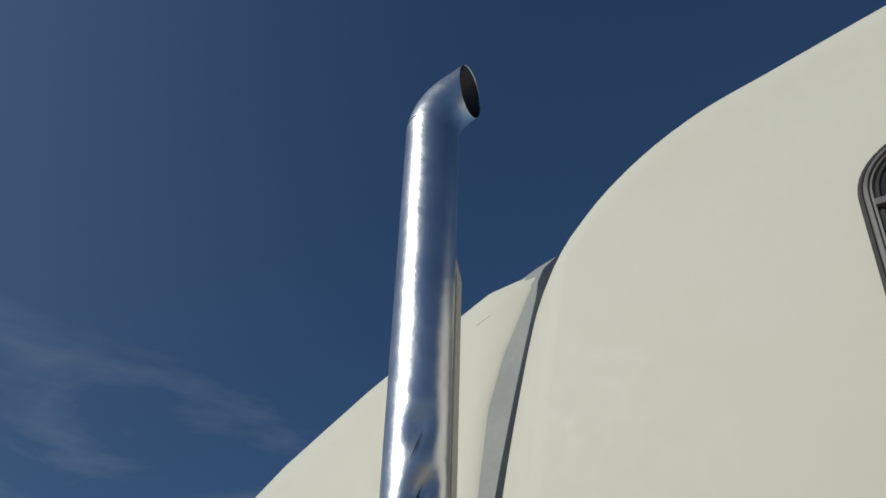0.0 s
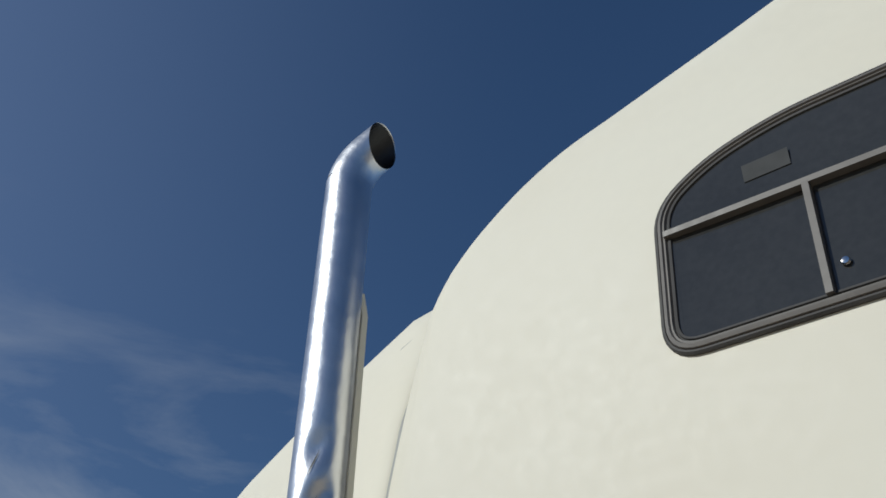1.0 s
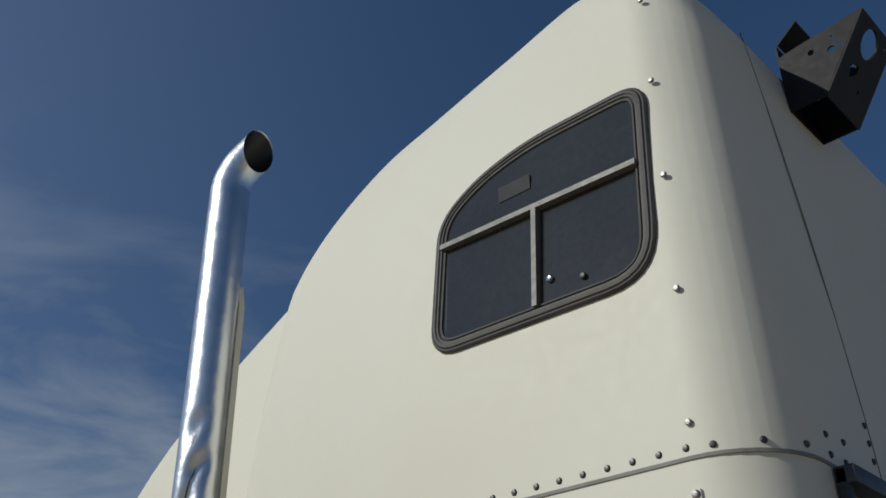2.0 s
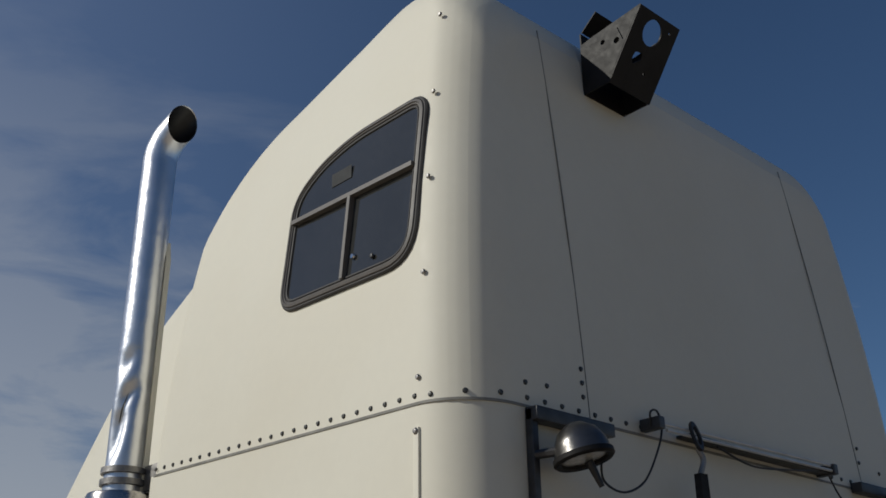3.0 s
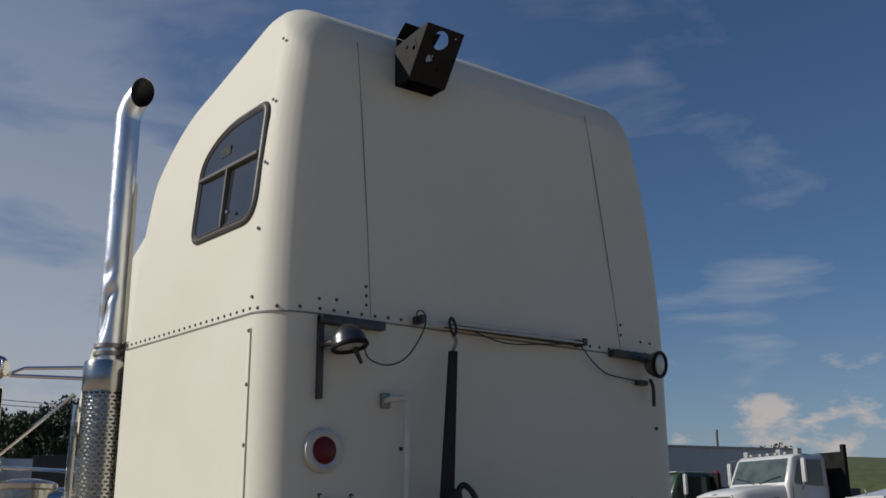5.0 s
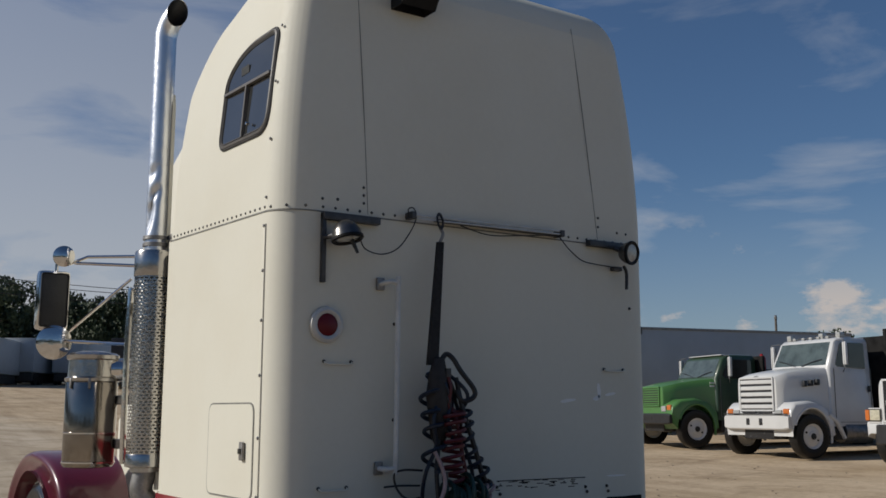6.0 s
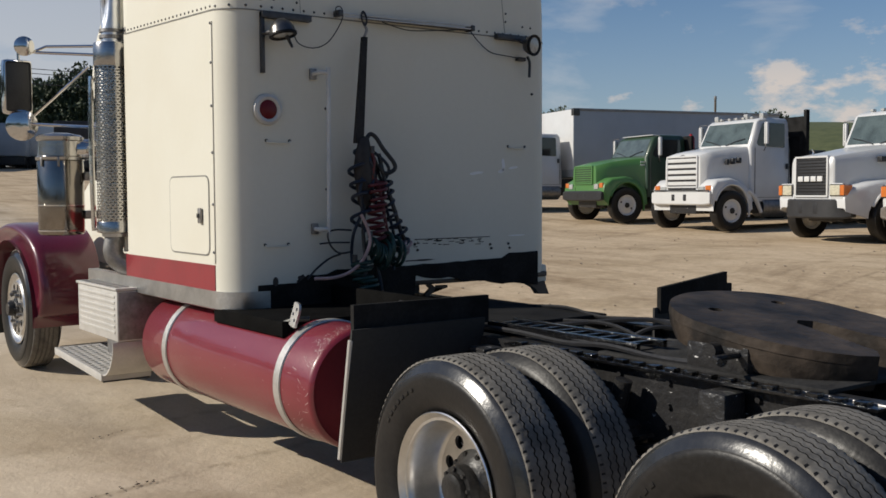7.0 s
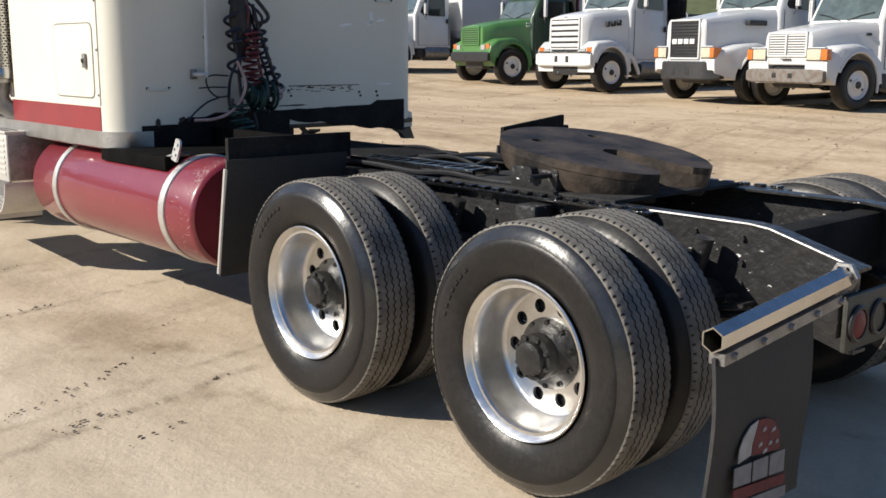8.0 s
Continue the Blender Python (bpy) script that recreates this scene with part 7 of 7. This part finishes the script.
    part("corner_cap", box(1.1, 1.275, 2.31, 2.55, 3.06, 3.30, 0.02), BOLT, bx)


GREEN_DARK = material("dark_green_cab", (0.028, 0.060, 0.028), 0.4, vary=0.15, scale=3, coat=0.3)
RUSTY = material("rusty_grey_bumper", (0.22, 0.20, 0.18), 0.6, 0.3, vary=0.2, scale=9, second=(0.13, 0.09, 0.065))
build_row()


# ---- distance ----
def far_trailer(m, label, paint):
    t = thing("parked_trailer", label, "trailer", m, "far trailers")
    part("trailer_body", box(-1.25, 1.25, 0, 9, 1.1, 3.9, 0.05), paint, t)
    part("trailer_door", box(-1.15, 1.15, -0.03, 0.0, 1.2, 3.8, 0.01), paint, t)
    part("underframe", box(-1.1, 1.1, 0.2, 8.5, 0.35, 1.08, 0.05), FLATBLACK, t)
    for y in (1.0, 2.3):
        for s in (-1, 1):
            part("wheel", lathe([(0.0, -0.02), (0.30, 0.0), (0.48, 0.0), (0.5, 0.05), (0.5, 0.28), (0.0, 0.3)], at(s * 1.2, y, 0.5) @ Matrix.Rotation(radians(90 * s), 4, "Z") @ TO_Y, 24), RUBBER, t)
    return t


def polar(az, d, ex=4.25, ey=-1.9):
    return ex + d * math.cos(radians(az)), ey + d * math.sin(radians(az))


for az, d, rot, paint, lab in ((169.0, 92, 60, GREY_SIDE, "pale grey box trailer parked far across the yard"), (166.6, 94, 66, GREY_SIDE, "pale grey box trailer parked beside another far off"), (165.2, 96, 75, WHITE, "white box trailer parked at an angle far off"), (171.5, 84, 62, WHITE, "white box trailer at the end of the far line"), (163.6, 82, 70, FLATBLACK, "black trailer parked far across the yard"), (162.0, 84, 70, WHITE, "white box trailer half hidden by a truck")):
    px, py = polar(az, d)
    far_trailer(pose(px, py, rise(px, py), 0, 0, rot), lab, paint)


def make_tree(seed, height, spread_r):
    """A trunk with limbs and a crown of loose leaf clumps."""
    rng = random.Random(seed)
    t = thing("tree", "dark green broadleaf tree beyond the yard", "tree", None, "trees beyond the yard")
    bm = bmesh.new()
    tube([(0, 0, 0), (0.1, 0, height * 0.25), (0.0, 0.1, height * 0.5), (0.1, 0.0, height * 0.8)], [0.28, 0.22, 0.15, 0.05], 8, bm)
    tips = []
    for i in range(9):
        a, z = rng.uniform(0, 6.28), height * rng.uniform(0.25, 0.65)
        ln = spread_r * rng.uniform(0.5, 0.95)
        tip = (ln * math.cos(a), ln * math.sin(a), z + height * rng.uniform(0.08, 0.3))
        tube([(0.05, 0, z), (tip[0] * 0.5, tip[1] * 0.5, z + (tip[2] - z) * 0.6), tip], [0.10, 0.07, 0.03], 5, bm)
        tips.append(tip)
    part("trunk", bm, BARK, t)
    verts, faces = [], []
    centres = tips + [(rng.gauss(0, spread_r * 0.42), rng.gauss(0, spread_r * 0.42), height * rng.uniform(0.38, 0.95)) for _ in range(26)]
    for c in centres:
        cr_ = spread_r * rng.uniform(0.22, 0.42)
        for _ in range(210):
            v = Vector((rng.gauss(0, 1), rng.gauss(0, 1), rng.gauss(0, 0.75)))
            v = v.normalized() * cr_ * rng.random() ** 0.4
            p = Vector(c) + v
            s = rng.uniform(0.13, 0.27)
            q = Euler((rng.uniform(0, 3.1), rng.uniform(0, 3.1), rng.uniform(0, 3.1))).to_matrix()
            k = len(verts)
            for du, dv in ((-1, 0), (0, -0.55), (1, 0), (0, 0.55)):
                verts.append(p + q @ Vector((du * s, dv * s, 0.06 * s)))
            faces.append((k, k + 1, k + 2, k + 3))
    me = bpy.data.meshes.new("crown")
    me.from_pydata(verts, [], faces)
    me.materials.append(LEAF)
    crown = new("crown", me)
    crown.parent = t
    return t


def build_trees():
    kinds = [make_tree(11, 8.5, 3.6), make_tree(23, 7.5, 3.9), make_tree(37, 9.5, 3.4)]
    rng = random.Random(3)
    spots = [(az, rng.uniform(98, 112), rng.uniform(0.88, 1.06)) for az in (176, 173.8, 172.0, 170.4, 168.9, 167.2, 165.8, 164.4, 163.0, 161.5, 159.8)]
    spots += [(136.9, 66, 0.50), (138.4, 68, 0.48), (140.0, 74, 0.52), (125.7, 70, 0.50), (126.6, 68, 0.48), (120.6, 95, 0.52), (117.2, 95, 0.5), (114.5, 98, 0.6), (111, 96, 0.6), (141.8, 74, 0.64)]
    # unseen trees added behind the camera, a dark edge for the chrome to reflect
    spots += [(186 + k * 5.8, 74 + 9 * math.sin(k * 2.3), 1.25 + 0.2 * math.sin(k * 1.7)) for k in range(31)]
    for i, (az, d, sc) in enumerate(spots):
        x, y = polar(az, d)
        src = kinds[i % 3]
        if i < 3:
            src.scale = (sc, sc, sc)
            src.matrix_basis = at(x, y, rise(x, y)) @ Matrix.Rotation(i * 2.1, 4, "Z") @ Matrix.Diagonal((sc, sc, sc, 1))
            continue
        src_scale = src.scale.x
        c = copy_thing(src, at(x, y, rise(x, y)) @ Matrix.Rotation(i * 2.1, 4, "Z") @ Matrix.Diagonal((sc / src_scale, sc / src_scale, sc / src_scale, 1)))


build_trees()


def build_bank():
    rows = []
    for i in range(41):
        az = 100 + i * 0.85
        row = []
        for d, h in ((78, 0.0), (84, 0.5), (92, 0.85), (100, 1.0), (112, 0.9), (130, 0.0)):
            x, y = polar(az, d)
            edge = min(1.0, i / 6, (40 - i) / 8)
            row.append((x, y, rise(x, y) - 0.1 + (5.2 + 0.6 * noise.noise(Vector((x * 0.06, y * 0.06, 0)))) * h * edge))
        rows.append(row)
    tagged(finish("grass_bank", ring_loft(rows, cap=False, close=False), GRASS), "green grassy bank beyond the parked trucks", "bank", kind="structure")


build_bank()


def utility_pole(x, y, h):
    p = thing("utility_pole", "weathered wooden utility pole beyond the yard", "pole", at(x, y, rise(x, y)), "utility poles")
    part("mast", tube([(0, 0, 0), (0, 0, h)], [0.12, 0.08], 10), POLE, p)
    part("pole_cap", lathe([(0.0, h + 0.05), (0.10, h), (0.11, h - 0.2), (0.10, h - 0.25)], None, 10), STEEL, p)
    return p


pa, pb, pc = polar(128.4, 78), polar(181, 62), polar(152, 70)
for (x, y), h in ((pa, 6.3), (pb, 10.2), (pc, 9.0)):
    utility_pole(x, y, h)
for k, (dz, dx) in enumerate(((0.0, -0.12), (-0.3, 0.12), (-0.9, 0.12))):
    pts = []
    for (a, ha), (b, hb) in (((pb, 10.0), (pc, 9.3)), ((pc, 9.3), (pa, 6.1))):
        for i in range(10):
            t = i / 10
            pts.append((a[0] + (b[0] - a[0]) * t + dx, a[1] + (b[1] - a[1]) * t, ha + (hb - ha) * t - 4 * 0.7 * t * (1 - t) + dz))
    tagged(finish("power_line", tube(pts, 0.022, 5), BLACK), "thin black power line above the yard", "power line")


# loose stones and crumbs on the dirt
def scatter(name, label, mat, spots, seed):
    rng = random.Random(seed)
    verts, faces = [], []
    for x, y, s in spots:
        z, k = rise(x, y), len(verts)
        for p in ((1, 0, 0.2), (0.1, 1, 0.1), (-1, 0.1, 0.2), (-0.1, -0.9, 0.15), (0.1, 0.1, 0.8), (0, 0, -0.6)):
            verts.append((x + p[0] * s * rng.uniform(0.6, 1.4), y + p[1] * s * rng.uniform(0.6, 1.4), z + 0.003 + p[2] * s * 0.7))
        for f in ((0, 1, 4), (1, 2, 4), (2, 3, 4), (3, 0, 4), (1, 0, 5), (2, 1, 5), (3, 2, 5), (0, 3, 5)):
            faces.append([k + q for q in f])
    me = bpy.data.meshes.new(name)
    me.from_pydata(verts, [], faces)
    me.materials.append(mat)
    tagged(new(name, me), label, "stones", kind="stuff")


def build_stones():
    rng = random.Random(9)
    far = [(rng.uniform(-14, 8), rng.uniform(4, 16), rng.uniform(0.010, 0.032)) for _ in range(420)]
    far += [(rng.uniform(-3, 5), rng.uniform(-2.4, -0.3), rng.uniform(0.003, 0.007)) for _ in range(160)]
    scatter("loose_stones", "small pale stones scattered on the dirt", STONE, far, 1)
    near = []
    for cx_, cy_, n in ((1.33, -1.08, 14), (1.62, -0.98, 18), (1.64, -0.84, 14), (1.14, -0.75, 12), (0.98, -0.46, 12), (0.4, 0.1, 6), (-0.35, -0.45, 16), (-1.5, -0.2, 10), (1.45, -0.2, 8), (1.9, -0.75, 8)):
        for _ in range(n):
            u, v = rng.gauss(0, 0.11), rng.gauss(0, 0.025)
            near.append((cx_ - 0.37 * u - 0.93 * v, cy_ + 0.93 * u - 0.37 * v, rng.uniform(0.003, 0.011)))
    scatter("dirt_crumbs", "dark dry dirt crumbs lying along the tyre tracks", CRUMB, near, 2)


STONE = material("pale_stone", (0.44, 0.36, 0.27), 0.9, vary=0.25, scale=20)
CRUMB = material("dark_dirt_crumb", (0.11, 0.085, 0.06), 0.95, vary=0.25, scale=20)
build_stones()
